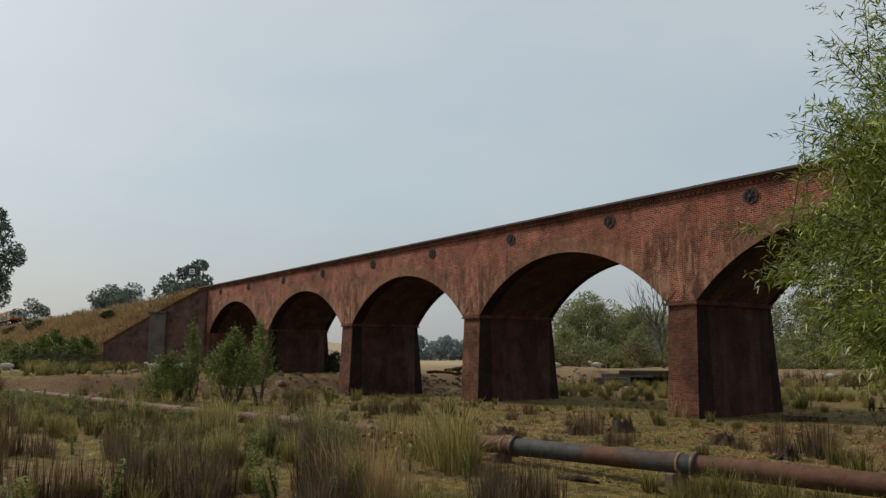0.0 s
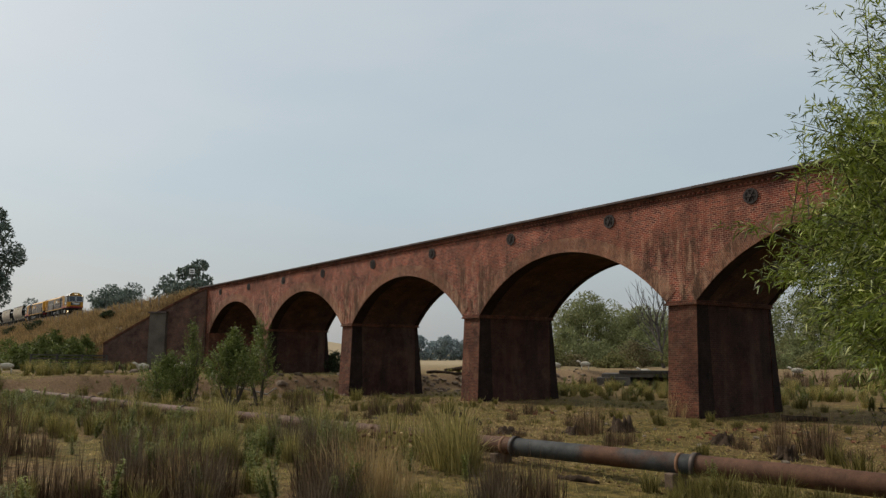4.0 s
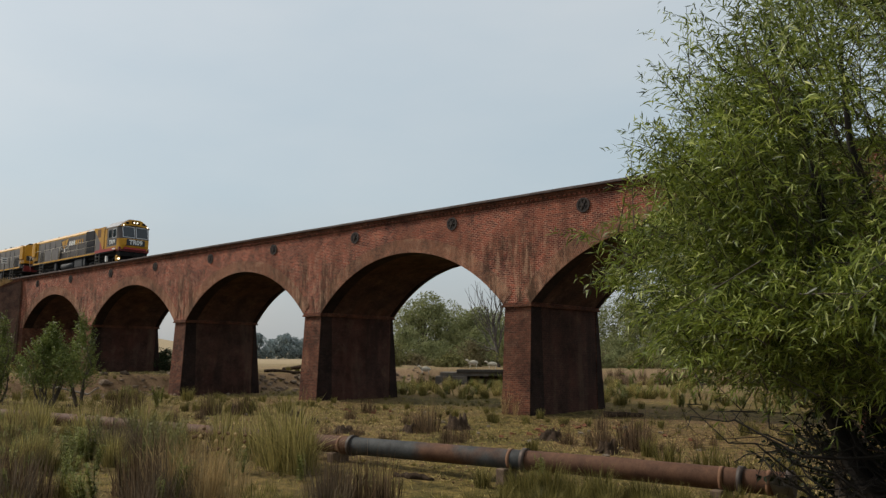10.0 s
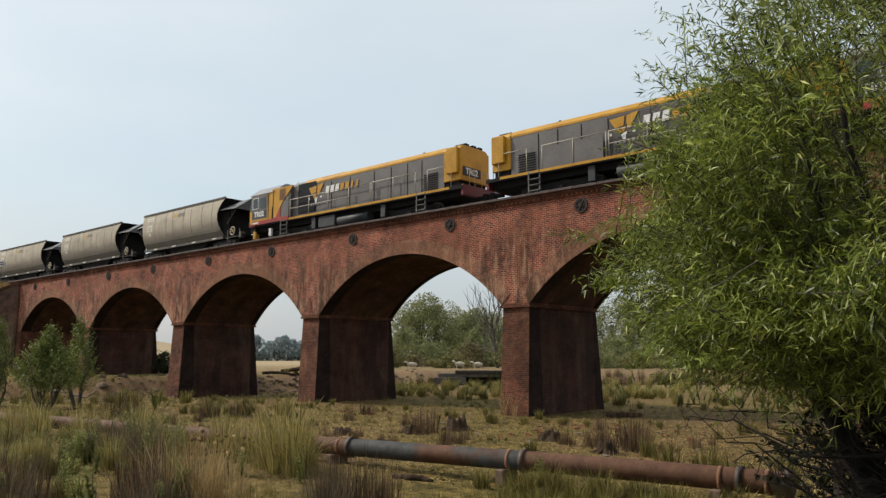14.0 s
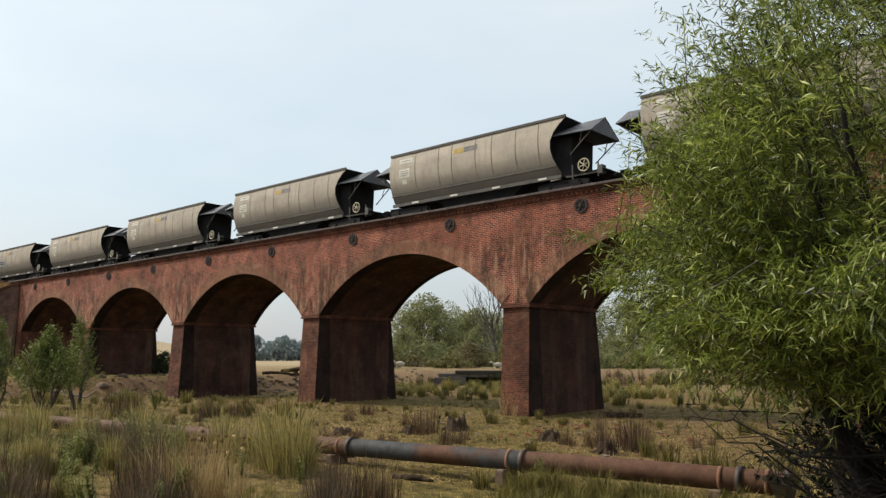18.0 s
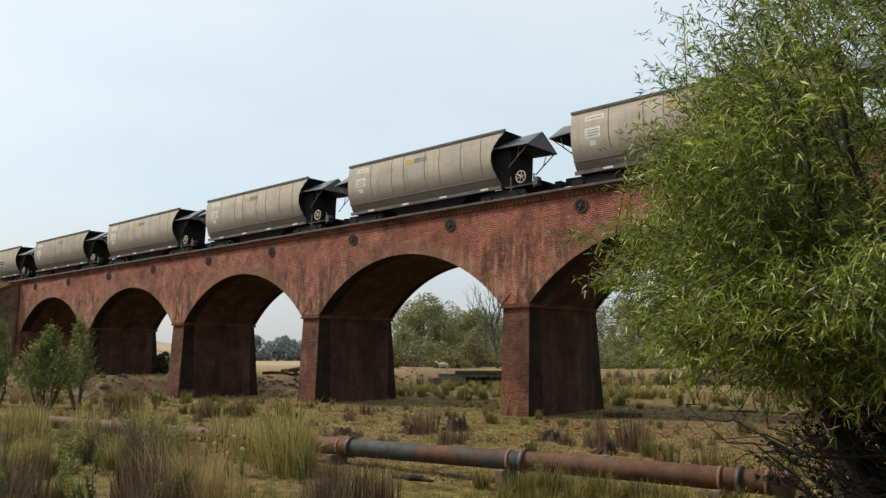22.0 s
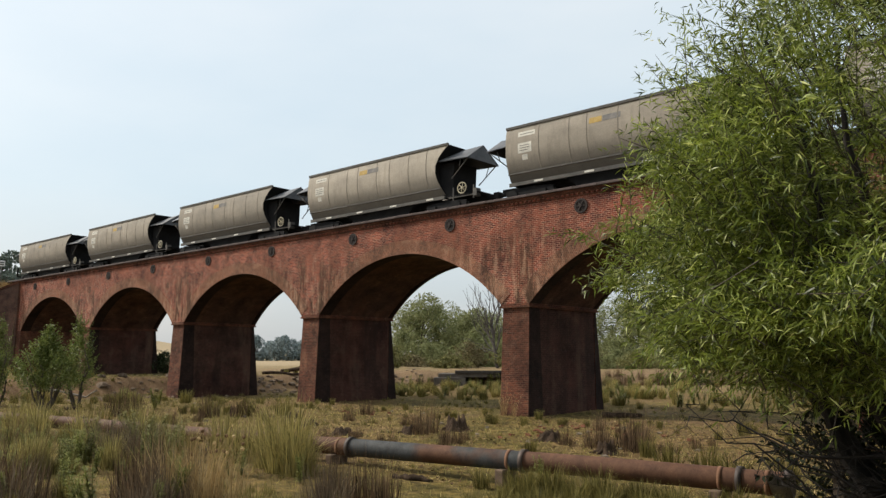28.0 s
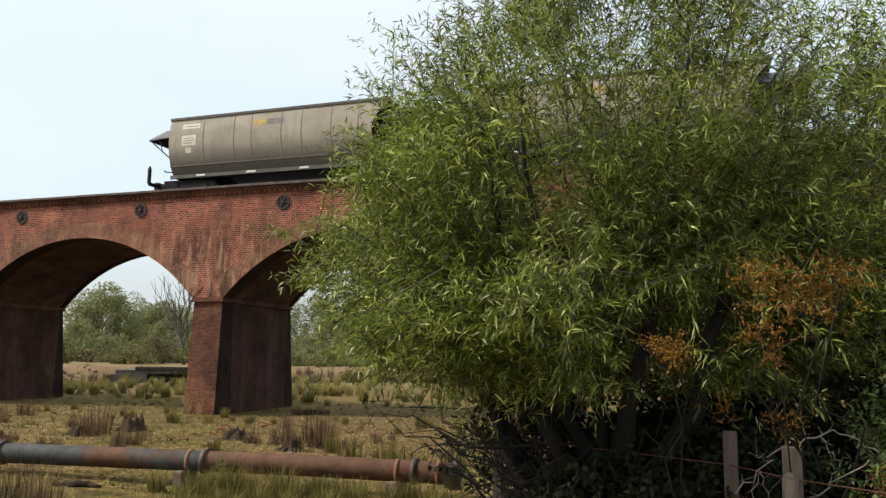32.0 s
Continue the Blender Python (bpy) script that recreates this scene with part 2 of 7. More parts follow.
M = {}
M["brick"] = brickwork("red_brick", ((0.275, 0.074, 0.045), (0.085, 0.031, 0.025)), (0.40, 0.265, 0.20), ((0.16, 0.064, 0.040), (0.055, 0.038, 0.028), (0.30, 0.175, 0.12)), haunch=True)
# inner pier sides: shade under the arch put into the colour, with stain runs
M["pier_shade"] = brickwork("pier_shade_brick", ((0.068, 0.035, 0.027), (0.048, 0.028, 0.022)), (0.075, 0.047, 0.037), ((0.07, 0.03, 0.022), (0.035, 0.022, 0.017), (0.12, 0.085, 0.06)), runs=True)
# stained edge strips, coloured darker still to carry the shade under the arch
M["soot_shade"] = brickwork("soot_shade_brick", ((0.032, 0.019, 0.016), (0.02, 0.014, 0.012)), (0.03, 0.023, 0.02), ((0.022, 0.014, 0.012), (0.014, 0.011, 0.01), (0.05, 0.036, 0.028)))
M["pier"] = brickwork("stained_brick", ((0.15, 0.056, 0.033), (0.06, 0.027, 0.019)), (0.13, 0.085, 0.06), ((0.085, 0.042, 0.027), (0.035, 0.03, 0.022), (0.22, 0.14, 0.095)))
M["ring"] = brickwork("ring_brick", ((0.26, 0.118, 0.07), (0.14, 0.066, 0.043)), (0.24, 0.17, 0.125), ((0.18, 0.09, 0.055), (0.07, 0.05, 0.036), (0.34, 0.24, 0.165)), uv=True, width=0.12, row=0.082, haunch=True)
# soffit brick: the arch's own shade is put into these dark tones
M["soffit"] = brickwork("soffit_shade_brick", ((0.082, 0.047, 0.039), (0.06, 0.036, 0.031)), (0.068, 0.05, 0.042), ((0.08, 0.042, 0.03), (0.04, 0.03, 0.024), (0.16, 0.11, 0.08)))
M["cope"] = surface("coping_cement", (0.06, 0.044, 0.041), (0.125, 0.095, 0.088), 1.5, 0.9)
M["iron"] = surface("black_iron", (0.02, 0.017, 0.016), (0.045, 0.03, 0.025), 4, 0.75, 0.2)
M["wing"] = brickwork("grey_render", ((0.135, 0.078, 0.058), (0.105, 0.066, 0.052)), (0.10, 0.08, 0.07), ((0.085, 0.06, 0.05), (0.05, 0.045, 0.04), (0.16, 0.13, 0.11)))
M["palewall"] = surface("grey_cement_render", (0.075, 0.062, 0.05), (0.13, 0.108, 0.086), 0.9, 0.95, bumps=0.4)
M["ballast"] = surface("ballast", (0.10, 0.09, 0.08), (0.22, 0.20, 0.18), 9, 0.95, bumps=0.8, distance=0.03)
M["sleeper"] = surface("grey_sleeper", (0.12, 0.10, 0.085), (0.22, 0.2, 0.18), 3, 0.9)
M["rail"] = surface("rail_steel", (0.10, 0.06, 0.045), (0.2, 0.15, 0.12), 3, 0.45, 0.7)

# ---- ground ----
def smooth(a, b, x):
    t = min(1.0, max(0.0, (x - a) / (b - a)))
    return t * t * (3 - 2 * t)


def track_y(x):
    """The track's middle line: straight over the bridge, then bending gently towards the near side."""
    return 31.4 - (0.021 * (math.hypot(-75 - x, 12) - 12) if x < -75 else 0.0)


def height(x, y):
    r = math.hypot(x, y)
    z = 0.06 * noise.noise((x * 0.25, y * 0.25, 0)) + 0.10 * noise.noise((x * 0.07, y * 0.07, 3))
    z += 0.95 * (1 - smooth(4, 10, r))
    z -= 0.22 * smooth(-38, -48, x) * smooth(12, 26, y) * (1 - smooth(45, 60, y))
    edge = max(-(x + 53), ((y - 54) - 0.9 * (x + 53)) / 1.35) + 1.6 * noise.noise((x * 0.18, y * 0.18, 7))
    k = smooth(-1.6, 1.8, edge)
    z += (1.35 + 0.12 * noise.noise((x * 0.5, y * 0.5, 4))) * k - 2.4 * k * (1 - k) * abs(noise.noise((x * 0.45, y * 0.45, 9)))
    if r > 160:
        side = math.degrees(math.atan2(-x, y))
        z += 26 * smooth(260, 900, r) * smooth(56, 66, side) + 5 * smooth(300, 1500, r)
        z += 3 * noise.noise((x * 0.004, y * 0.004, 1)) * smooth(200, 600, r)
    return z


def grid_line(dense0, dense1, step, far0, far1, grow=1.22):
    out = list(np.arange(dense0, dense1 + step / 2, step))
    s = step
    while out[-1] < far1:
        s *= grow
        out.append(out[-1] + s)
    s = step
    while out[0] > far0:
        s *= grow
        out.insert(0, out[0] - s)
    return [float(v) for v in out]


def pasture():
    """Cropped dry pasture: straw, green and bare soil in patches."""
    m, n, l, b = nodes("dry_pasture")
    v = mapped(n, l)
    big = noise_node(n, l, v, 0.12, 5, 0.6)
    mid = noise_node(n, l, v, 0.9, 6, 0.65)
    fine = noise_node(n, l, v, 9, 6, 0.7)
    tuftn = noise_node(n, l, v, 3.2, 8, 0.75)
    grass = ramp(n, l, mid, [(0.32, (0.046, 0.040, 0.012)), (0.5, (0.100, 0.078, 0.025)), (0.68, (0.165, 0.118, 0.048))])
    soil = ramp(n, l, fine, [(0.3, (0.07, 0.042, 0.022)), (0.7, (0.19, 0.12, 0.066))])
    c = blend(n, l, ramp(n, l, big, [(0.44, (0, 0, 0)), (0.62, (0.8,) * 3)]), grass, soil)
    g = ramp(n, l, fine, [(0.25, (0.5,) * 3), (0.75, (1.45,) * 3)])
    c = blend(n, l, 0.85, c, g, "MULTIPLY")
    c = blend(n, l, 1.0, c, ramp(n, l, tuftn, [(0.36, (0.5, 0.48, 0.43)), (0.48, (1.15, 1.13, 1.08)), (0.62, (2.0, 1.86, 1.6))]), "MULTIPLY")
    geo = n.new("ShaderNodeNewGeometry")
    nz = n.new("ShaderNodeSeparateXYZ")
    l.new(geo.outputs["True Normal"], nz.inputs[0])
    bare = ramp(n, l, fine, [(0.3, (0.11, 0.064, 0.036)), (0.7, (0.27, 0.168, 0.095))])
    c = blend(n, l, ramp(n, l, nz.outputs[2], [(0.90, (0.9,) * 3), (0.985, (0,) * 3)]), c, bare)
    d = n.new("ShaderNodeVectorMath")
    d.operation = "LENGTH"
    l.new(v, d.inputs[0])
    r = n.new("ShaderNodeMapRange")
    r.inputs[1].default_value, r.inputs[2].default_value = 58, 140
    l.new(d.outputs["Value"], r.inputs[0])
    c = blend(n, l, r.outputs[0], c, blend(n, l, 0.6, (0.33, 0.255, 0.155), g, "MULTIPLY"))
    l.new(c, b.inputs["Base Color"])
    b.inputs["Roughness"].default_value, b.inputs["Specular IOR Level"].default_value = 0.95, 0.1
    bump(n, l, b, blend(n, l, 0.5, tuftn, fine), 1.0, 0.12)
    return m


M["pasture"] = pasture()
gx = grid_line(-75, 12, 0.5, -3000, 1500)
gy = grid_line(4, 66, 0.5, -900, 3000)
bm = bmesh.new()
sheet(bm, [[(x, y, height(x, y)) for x in gx] for y in gy])
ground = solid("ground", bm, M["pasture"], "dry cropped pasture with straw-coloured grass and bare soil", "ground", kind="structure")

# ---- viaduct ----
FACE, BACK = 28.5, 34.4
PITCH, PIER_0 = 14.65, -20.83
SPRING, CROWN, DECK = 5.0, 7.92, 9.92
HALF = 6.55
PIERS = [PIER_0 + PITCH * k for k in range(-3, 5)]
WEST, EAST = PIERS[0] - PITCH + 0.1, PIERS[-1] + PITCH
RAIL = 10.0
TOP = 9.5
viaduct = thing("viaduct", "long red brick railway viaduct with segmental arches on tall piers", "viaduct")


def intrados(u):
    """Height of the arch at u from its middle."""
    rise = CROWN - SPRING
    R = (HALF * HALF + rise * rise) / (2 * rise)
    return SPRING - (R - rise) + math.sqrt(max(0.0, R * R - u * u))


def bay(c0, c1, end0, end1):
    """Walls and barrel of one arch between the pier middles c0 and c1."""
    mid = (c0 + c1) / 2
    us = [-HALF * math.cos(math.pi * i / 36) for i in range(37)]
    xs = [end0] + [mid + u for u in us] + [end1]
    low = [SPRING] + [intrados(u) for u in us] + [SPRING]
    for y in (FACE, BACK):
        bm = bmesh.new()
        sheet(bm, [[(x, y, z) for x, z in zip(xs, low)], [(x, y, TOP) for x in xs]], False)
        part("spandrel_wall", bm, M["brick"], viaduct, "weathered red brick spandrel wall")
    bm = bmesh.new()
    sheet(bm, [[(x, FACE, TOP) for x in xs], [(x, BACK, TOP) for x in xs]], False)
    part("deck_fill", bm, M["ballast"], viaduct)
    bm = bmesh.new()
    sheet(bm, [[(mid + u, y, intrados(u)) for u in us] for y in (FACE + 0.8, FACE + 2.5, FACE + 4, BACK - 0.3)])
    part("arch_barrel", bm, M["soffit"], viaduct, "brick barrel under the arch, its shade put into the colour")
    # edge rings: stained brick whose colour also holds the shade under the arch
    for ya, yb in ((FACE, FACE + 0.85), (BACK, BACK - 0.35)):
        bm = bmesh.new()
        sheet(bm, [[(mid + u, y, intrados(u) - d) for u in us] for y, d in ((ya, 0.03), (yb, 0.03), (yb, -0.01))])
        part("barrel_edge", bm, M["soot_shade"], viaduct, "stained outer ring of the barrel, coloured darker for shade")
    bm = bmesh.new()
    uvl = bm.loops.layers.uv.new("UVMap")
    rise = CROWN - SPRING
    R = (HALF * HALF + rise * rise) / (2 * rise)
    cz, half = SPRING - (R - rise), math.asin(HALF / R)
    for y, s in ((FACE, -1), (BACK, 1)):
        n = 48
        pts = []
        for i in range(n + 1):
            a = -half + 2 * half * i / n
            pts.append([(mid + r * math.sin(a), y + s * o, cz + r * math.cos(a), r - R, a * R) for r, o in ((R - 0.034, -0.02), (R - 0.034, 0.03), (R + 0.68, 0.03), (R + 0.68, -0.02))])
        vs = [[bm.verts.new(p[:3]) for p in row] for row in pts]
        for i in range(n):
            for k in range(3):
                q = ((i, k), (i + 1, k), (i + 1, k + 1), (i, k + 1))
                f = bm.faces.new([vs[a][c] for a, c in q])
                for lp, (a, c) in zip(f.loops, q):
                    lp[uvl].uv = (pts[a][c][3], pts[a][c][4])
    part("arch_ring", bm, M["ring"], viaduct, "weathered tan brick arch ring")
    for y, s in ((FACE, -1), (BACK, 1)):
        for dx in (-3.75, 3.4):
            tie_plate(mid + dx, y, s)


def tie_mesh():
    bm = bmesh.new()
    n = 20
    for i in range(n):
        a, b = 2 * math.pi * i / n, 2 * math.pi * (i + 1) / n
        for r0, r1, d in ((0.25, 0.33, 0.05),):
            q = [[(r * math.cos(t), y, r * math.sin(t)) for t in (a, b)] for r, y in ((r0, 0.0), (r0, -d), (r1, -d), (r1, 0.0))]
            sheet(bm, q, False)
    for i in range(3):
        a = math.pi * i / 3
        c, s = math.cos(a), math.sin(a)
        k = 0.27
        v = [(c * k - s * 0.025, s * k + c * 0.025), (c * k + s * 0.025, s * k - c * 0.025), (-c * k + s * 0.025, -s * k - c * 0.025), (-c * k - s * 0.025, -s * k + c * 0.025)]
        prism(bm, v, -0.055 - 0.003 * i, 0.0, "y")
    rod(bm, (0, 0, 0), (0, -0.10, 0), 0.075, n=6)
    rod(bm, (0, 0.0, 0), (0, -0.02, 0), 0.26, n=20)
    me = finish(bm, "tie_plate")
    me.materials.append(M["iron"])
    return me


TIE = tie_mesh()


def tie_plate(x, y, s):
    ob = part("tie_plate", TIE, None, viaduct, "round black cast-iron tie plate")
    ob.matrix_basis = pose(x, y, 9.06, 0, 0, 0 if s < 0 else 180)


for k, c in enumerate(PIERS[:-1]):
    bay(c, PIERS[k + 1], c, PIERS[k + 1])
bay(PIERS[0] - PITCH, PIERS[0], WEST, PIERS[0])
bay(PIERS[-1], EAST, PIERS[-1], EAST)


def pier(c):
    """A core between a front and a rear buttress; the buttresses lean out towards the ground."""
    def block(name, y0, y1, hx, lean0, lean1, label):
        rows = []
        for z, k in ((-0.6, 1.0), (4.86, 0.0)):
            g = hx + 0.05 * k
            ya, yb = y0 - lean0 * k, y1 + lean1 * k
            rows.append([(c - g, ya, z), (c + g, ya, z), (c + g, yb, z), (c - g, yb, z), (c - g, ya, z)])
        bm = bmesh.new()
        sheet(bm, rows, False)
        bmesh.ops.remove_doubles(bm, verts=bm.verts, dist=0.0005)
        me = finish(bm, name)
        me.materials.append(M["pier"])
        me.materials.append(M["pier_shade" if name == "pier" else "soot_shade"])
        # faces turned along the line take the brick with shade in its colour
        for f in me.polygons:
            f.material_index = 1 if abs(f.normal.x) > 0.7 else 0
        part(name, me, None, viaduct, label)
    block("pier", FACE + 0.7, BACK - 0.2, 0.70, 0.0, 0.0, "brick pier, its inner sides coloured darker for shade")
    block("buttress", FACE + 0.06, FACE + 0.86, 0.73, 0.27, 0.12, "battered brick buttress, its stained sides coloured darker for shade")
    block("buttress", BACK - 0.24, BACK - 0.06, 0.73, 0.08, 0.52, "battered brick buttress, its stained sides coloured darker for shade")
    for z0, z1, g in ((4.80, 4.90, 0.07), (4.90, 5.004, 0.03)):
        bm = bmesh.new()
        box(bm, c - 0.76 - g, c + 0.76 + g, FACE - g, BACK + g, z0, z1)
        part("impost", bm, M["pier"], viaduct, "brick impost course on the pier", bevel=0.012)


for c in PIERS:
    pier(c)
# abutments
for a, b in ((WEST - 3.0, WEST + 0.75), (EAST - 0.75, EAST + 3.0)):
    bm = bmesh.new()
    box(bm, a, b, FACE + 0.004, BACK - 0.004, -0.6, 5.0)
    if a < 0:
        box(bm, WEST - 3.0, WEST - 0.003, FACE - 0.05, BACK + 0.05, 5.0, TOP)
    else:
        box(bm, EAST + 0.003, EAST + 3.0, FACE - 0.05, BACK + 0.05, 5.0, TOP)
    part("abutment", bm, M["pier"], viaduct, "plain brick abutment")
# cornice: string course, dentils, oversailing bands
X0, X1 = WEST - 3.0, EAST + 3.0
for y, s in ((FACE, -1), (BACK, 1)):
    for z0, z1, o, nm in ((9.50, 9.555, 0.04, "string_course"), (9.645, 9.72, 0.10, "corbel_band"), (9.72, 9.80, 0.14, "upper_band")):
        bm = bmesh.new()
        ya, yb = sorted((y + s * o, y - s * 0.35))
        box(bm, X0, X1, ya, yb, z0, z1)
        part(nm, bm, M["pier"], viaduct)
    bm = bmesh.new()
    ya, yb = sorted((y + s * 0.02, y - s * 0.35))
    box(bm, X0, X1, ya, yb, 9.555, 9.645)
    part("cornice_back", bm, M["pier"], viaduct)
    me_bm = bmesh.new()
    x = X0 + 0.1
    ya, yb = sorted((y + s * 0.075, y + s * 0.02))
    while x < X1:
        box(me_bm, x, x + 0.115, ya, yb, 9.558, 9.643)
        x += 0.25
    tagged(part("dentil_course", me_bm, M["brick"], viaduct), kind="stuff")
bm = bmesh.new()
box(bm, 0, 1.19, 0, 0.6, 0, 0.115)
COPE = finish(bm, "coping_stone", 0.015)
COPE.materials.append(M["cope"])
k = 0
while X0 + 1.2 * k < X1:
    for y in (FACE - 0.24, BACK - 0.36):
        ob = part("coping_stone", COPE, None, viaduct, "")
        ob.matrix_basis = pose(X0 + 1.2 * k, y, 9.803 + 0.004 * math.sin(k * 1.7))
    k += 1

# track bed and rails over bridge and embankments
bm = bmesh.new()
xs = [X for X in range(-420, 160, 6)]
sheet(bm, [[(x, track_y(x) + o, z) for x in xs] for o, z in ((-2.4, 9.58), (-1.7, 9.76), (1.7, 9.76), (2.4, 9.58))], False)
solid("track_ballast", bm, M["ballast"], "grey stone ballast under the rails", "ballast", kind="stuff")
bm = bmesh.new()
x = -260.0
while x < 60:
    y = track_y(x)
    box(bm, x - 0.11, x + 0.11, y - 1.05, y + 1.05, 9.74, 9.85)
    x += 0.65
solid("sleepers", bm, M["sleeper"], "row of weathered timber sleepers in ballast", "sleepers", kind="stuff")
for o in (-0.57, 0.57):
    bm = bmesh.new()
    for a, b in zip(xs, xs[1:]):
        ya, yb = track_y(a) + o, track_y(b) + o
        for w, z0, z1 in ((0.06, 9.852, 9.87), (0.012, 9.87, 9.96), (0.034, 9.96, 10.0)):
            for sgn in (-1, 1):
                bm.faces.new([bm.verts.new(p) for p in ((a, ya + sgn * w, z0), (b, yb + sgn * w, z0), (b, yb + sgn * w, z1), (a, ya + sgn * w, z1))])
            bm.faces.new([bm.verts.new(p) for p in ((a, ya - w, z1), (b, yb - w, z1), (b, yb + w, z1), (a, ya + w, z1))])
    solid("rail", bm, M["rail"], "worn steel rail on sleepers", "rail", "rails of the track", "structure")

# ---- embankment and wing walls ----
M["bank"] = surface("dry_grass_bank", (0.12, 0.084, 0.042), (0.2, 0.138, 0.07), 0.35, 0.95, bumps=0.9, fine=20, distance=0.08)


def bank_toe(x):
    return float(np.interp(x, [-95, -88.6, -82, -79], [11.5, 7.0, 1.3, 0.05]))


def bank_row(x, toe, z0):
    y = track_y(x)
    e = 0.35 * noise.noise((x * 0.2, 0, 5))
    return [(x, y - 3.0 - toe, z0), (x, y - 3.0 - toe * 0.62 + e, z0 + 3.0), (x, y - 3.0 - toe * 0.3, z0 + 5.8 + 0.5 * e), (x, y - 3.1, 9.3 + 0.3 * e), (x, y - 2.4, 9.57), (x, y + 2.4, 9.57), (x, y + 3.2, 9.3), (x, y + 15, 0.0)]


bm = bmesh.new()
xs = [-79.6, -82, -84, -86, -88, -90, -94] + [-98 - 4 * i for i in range(28)] + [-230, -270, -330, -400, -500]
rows = []
for x in xs:
    rows.append(bank_row(x, bank_toe(x), 1.0))
sheet(bm, rows)
solid("embankment_west", bm, M["bank"], "railway embankment covered in dry straw-coloured grass", "embankment", kind="structure")
bm = bmesh.new()
sheet(bm, [bank_row(x, 1.0 + 10 * smooth(EAST, EAST + 10, x), -0.2) for x in [EAST + 3, EAST + 6, EAST + 9, EAST + 14] + [EAST + 20 + 8 * i for i in range(14)]])
solid("embankment_east", bm, M["bank"], "railway embankment covered in dry straw-coloured grass", "embankment", kind="structure")


def wing_wall(a, b, za, zb, base, name_label):
    """A splayed retaining wall from a to b (plan), with a sloping coping and a pilaster."""
    w = thing("wing_wall", name_label, "wall")
    a, b = Vector(a), Vector(b)
    d = (b - a).normalized()
    nrm = Vector((d.y, -d.x))
    if nrm.y > 0:
        nrm = -nrm
    L = (b - a).length
    def top(s):
        return za + (zb - za) * (s / L) ** 1.12
    def at(s, o, z):
        p = a + d * s + nrm * o
        return (p.x, p.y, z)
    ss = [L * i / 10 for i in range(11)]
    bm = bmesh.new()
    for o in (0.0, -0.6):
        sheet(bm, [[at(s, o, base) for s in ss], [at(s, o, top(s)) for s in ss]], False)
    sheet(bm, [[at(s, 0, top(s)) for s in ss], [at(s, -0.6, top(s)) for s in ss]], False)
    for s in (0, L):
        bm.faces.new([bm.verts.new(at(s, o, z)) for o, z in ((0, base), (-0.6, base), (-0.6, top(s)), (0, top(s)))])
    part("wall_body", bm, M["wing"], w)
    bm = bmesh.new()
    rws = [[at(s, o, top(s) + z) for s in ss] for o, z in ((0.09, 0.0), (0.09, 0.2), (-0.7, 0.2), (-0.7, 0.0), (0.09, 0.0))]
    sheet(bm, rws, False)
    part("coping", bm, M["pier"], w, "sloping brick coping")
    bm = bmesh.new()
    s0, s1 = L * 0.37, L * 0.53
    zt = top(s1) + 0.35
    for q in ([at(s0, 0.5, base), at(s1, 0.5, base), at(s1, 0.4, zt), at(s0, 0.4, zt)], [at(s0, 0, base), at(s0, 0.5, base), at(s0, 0.4, zt), at(s0, 0, zt)],
              [at(s1, 0.5, base), at(s1, 0, base), at(s1, 0, zt), at(s1, 0.4, zt)], [at(s0, 0.4, zt), at(s1, 0.4, zt), at(s1, 0, zt), at(s0, 0, zt)]):
        bm.faces.new([bm.verts.new(p) for p in q])
    part("pilaster", bm, M["palewall"], w, "grey rendered pilaster")
    bm = bmesh.new()
    for q in ([at(s0 - .1, 0.55, zt), at(s1 + .1, 0.55, zt), at(s1 + .1, 0.55, zt + .15), at(s0 - .1, 0.55, zt + .15)], [at(s0 - .1, 0.55, zt + .15), at(s1 + .1, 0.55, zt + .15), at(s1 + .1, 0, zt + .15), at(s0 - .1, 0, zt + .15)]):
        bm.faces.new([bm.verts.new(p) for p in q])
    part("pilaster_cap", bm, M["cope"], w, "pale cement cap")
    return w


wing_wall((-79.5, 28.4), (-88.0, 20.5), 9.6, 3.85, 0.8, "dark weathered brick wing wall holding the embankment")

# ---- train ----
M["yellow"] = surface("yellow_paint", (0.40, 0.195, 0.014), (0.54, 0.285, 0.026), 1.2, 0.45, bumps=0.08, spec=0.25)
M["grey"] = surface("grey_paint", (0.082, 0.073, 0.070), (0.122, 0.110, 0.104), 1.0, 0.5, bumps=0.08, spec=0.5)
M["darkgrille"] = surface("black_grille", (0.008, 0.009, 0.013), (0.016, 0.017, 0.022), 2, 0.85, spec=0.2)
M["red"] = surface("red_paint", (0.24, 0.013, 0.012), (0.34, 0.025, 0.02), 1.5, 0.45, bumps=0.08)
M["maroon"] = surface("maroon_paint", (0.10, 0.008, 0.01), (0.16, 0.015, 0.016), 1.5, 0.5, bumps=0.08)
M["under"] = surface("underframe_black", (0.006, 0.006, 0.007), (0.014, 0.0135, 0.0135), 2, 0.85, spec=0.2)
M["brownpanel"] = surface("faded_brown_paint", (0.05, 0.042, 0.04), (0.085, 0.072, 0.068), 1.0, 0.55, bumps=0.08)
M["rustbrown"] = surface("brown_cab_interior", (0.10, 0.045, 0.015), (0.17, 0.08, 0.03), 2, 0.8)
M["palemetal"] = surface("pale_window_metal", (0.42, 0.44, 0.46), (0.58, 0.6, 0.62), 2, 0.4, bumps=0.05)
M["roof"] = surface("pale_grey_roof", (0.17, 0.17, 0.18), (0.26, 0.26, 0.27), 1.2, 0.5, bumps=0.08)
M["tank"] = surface("dark_tank_grey", (0.015, 0.017, 0.021), (0.032, 0.035, 0.041), 2, 0.6)
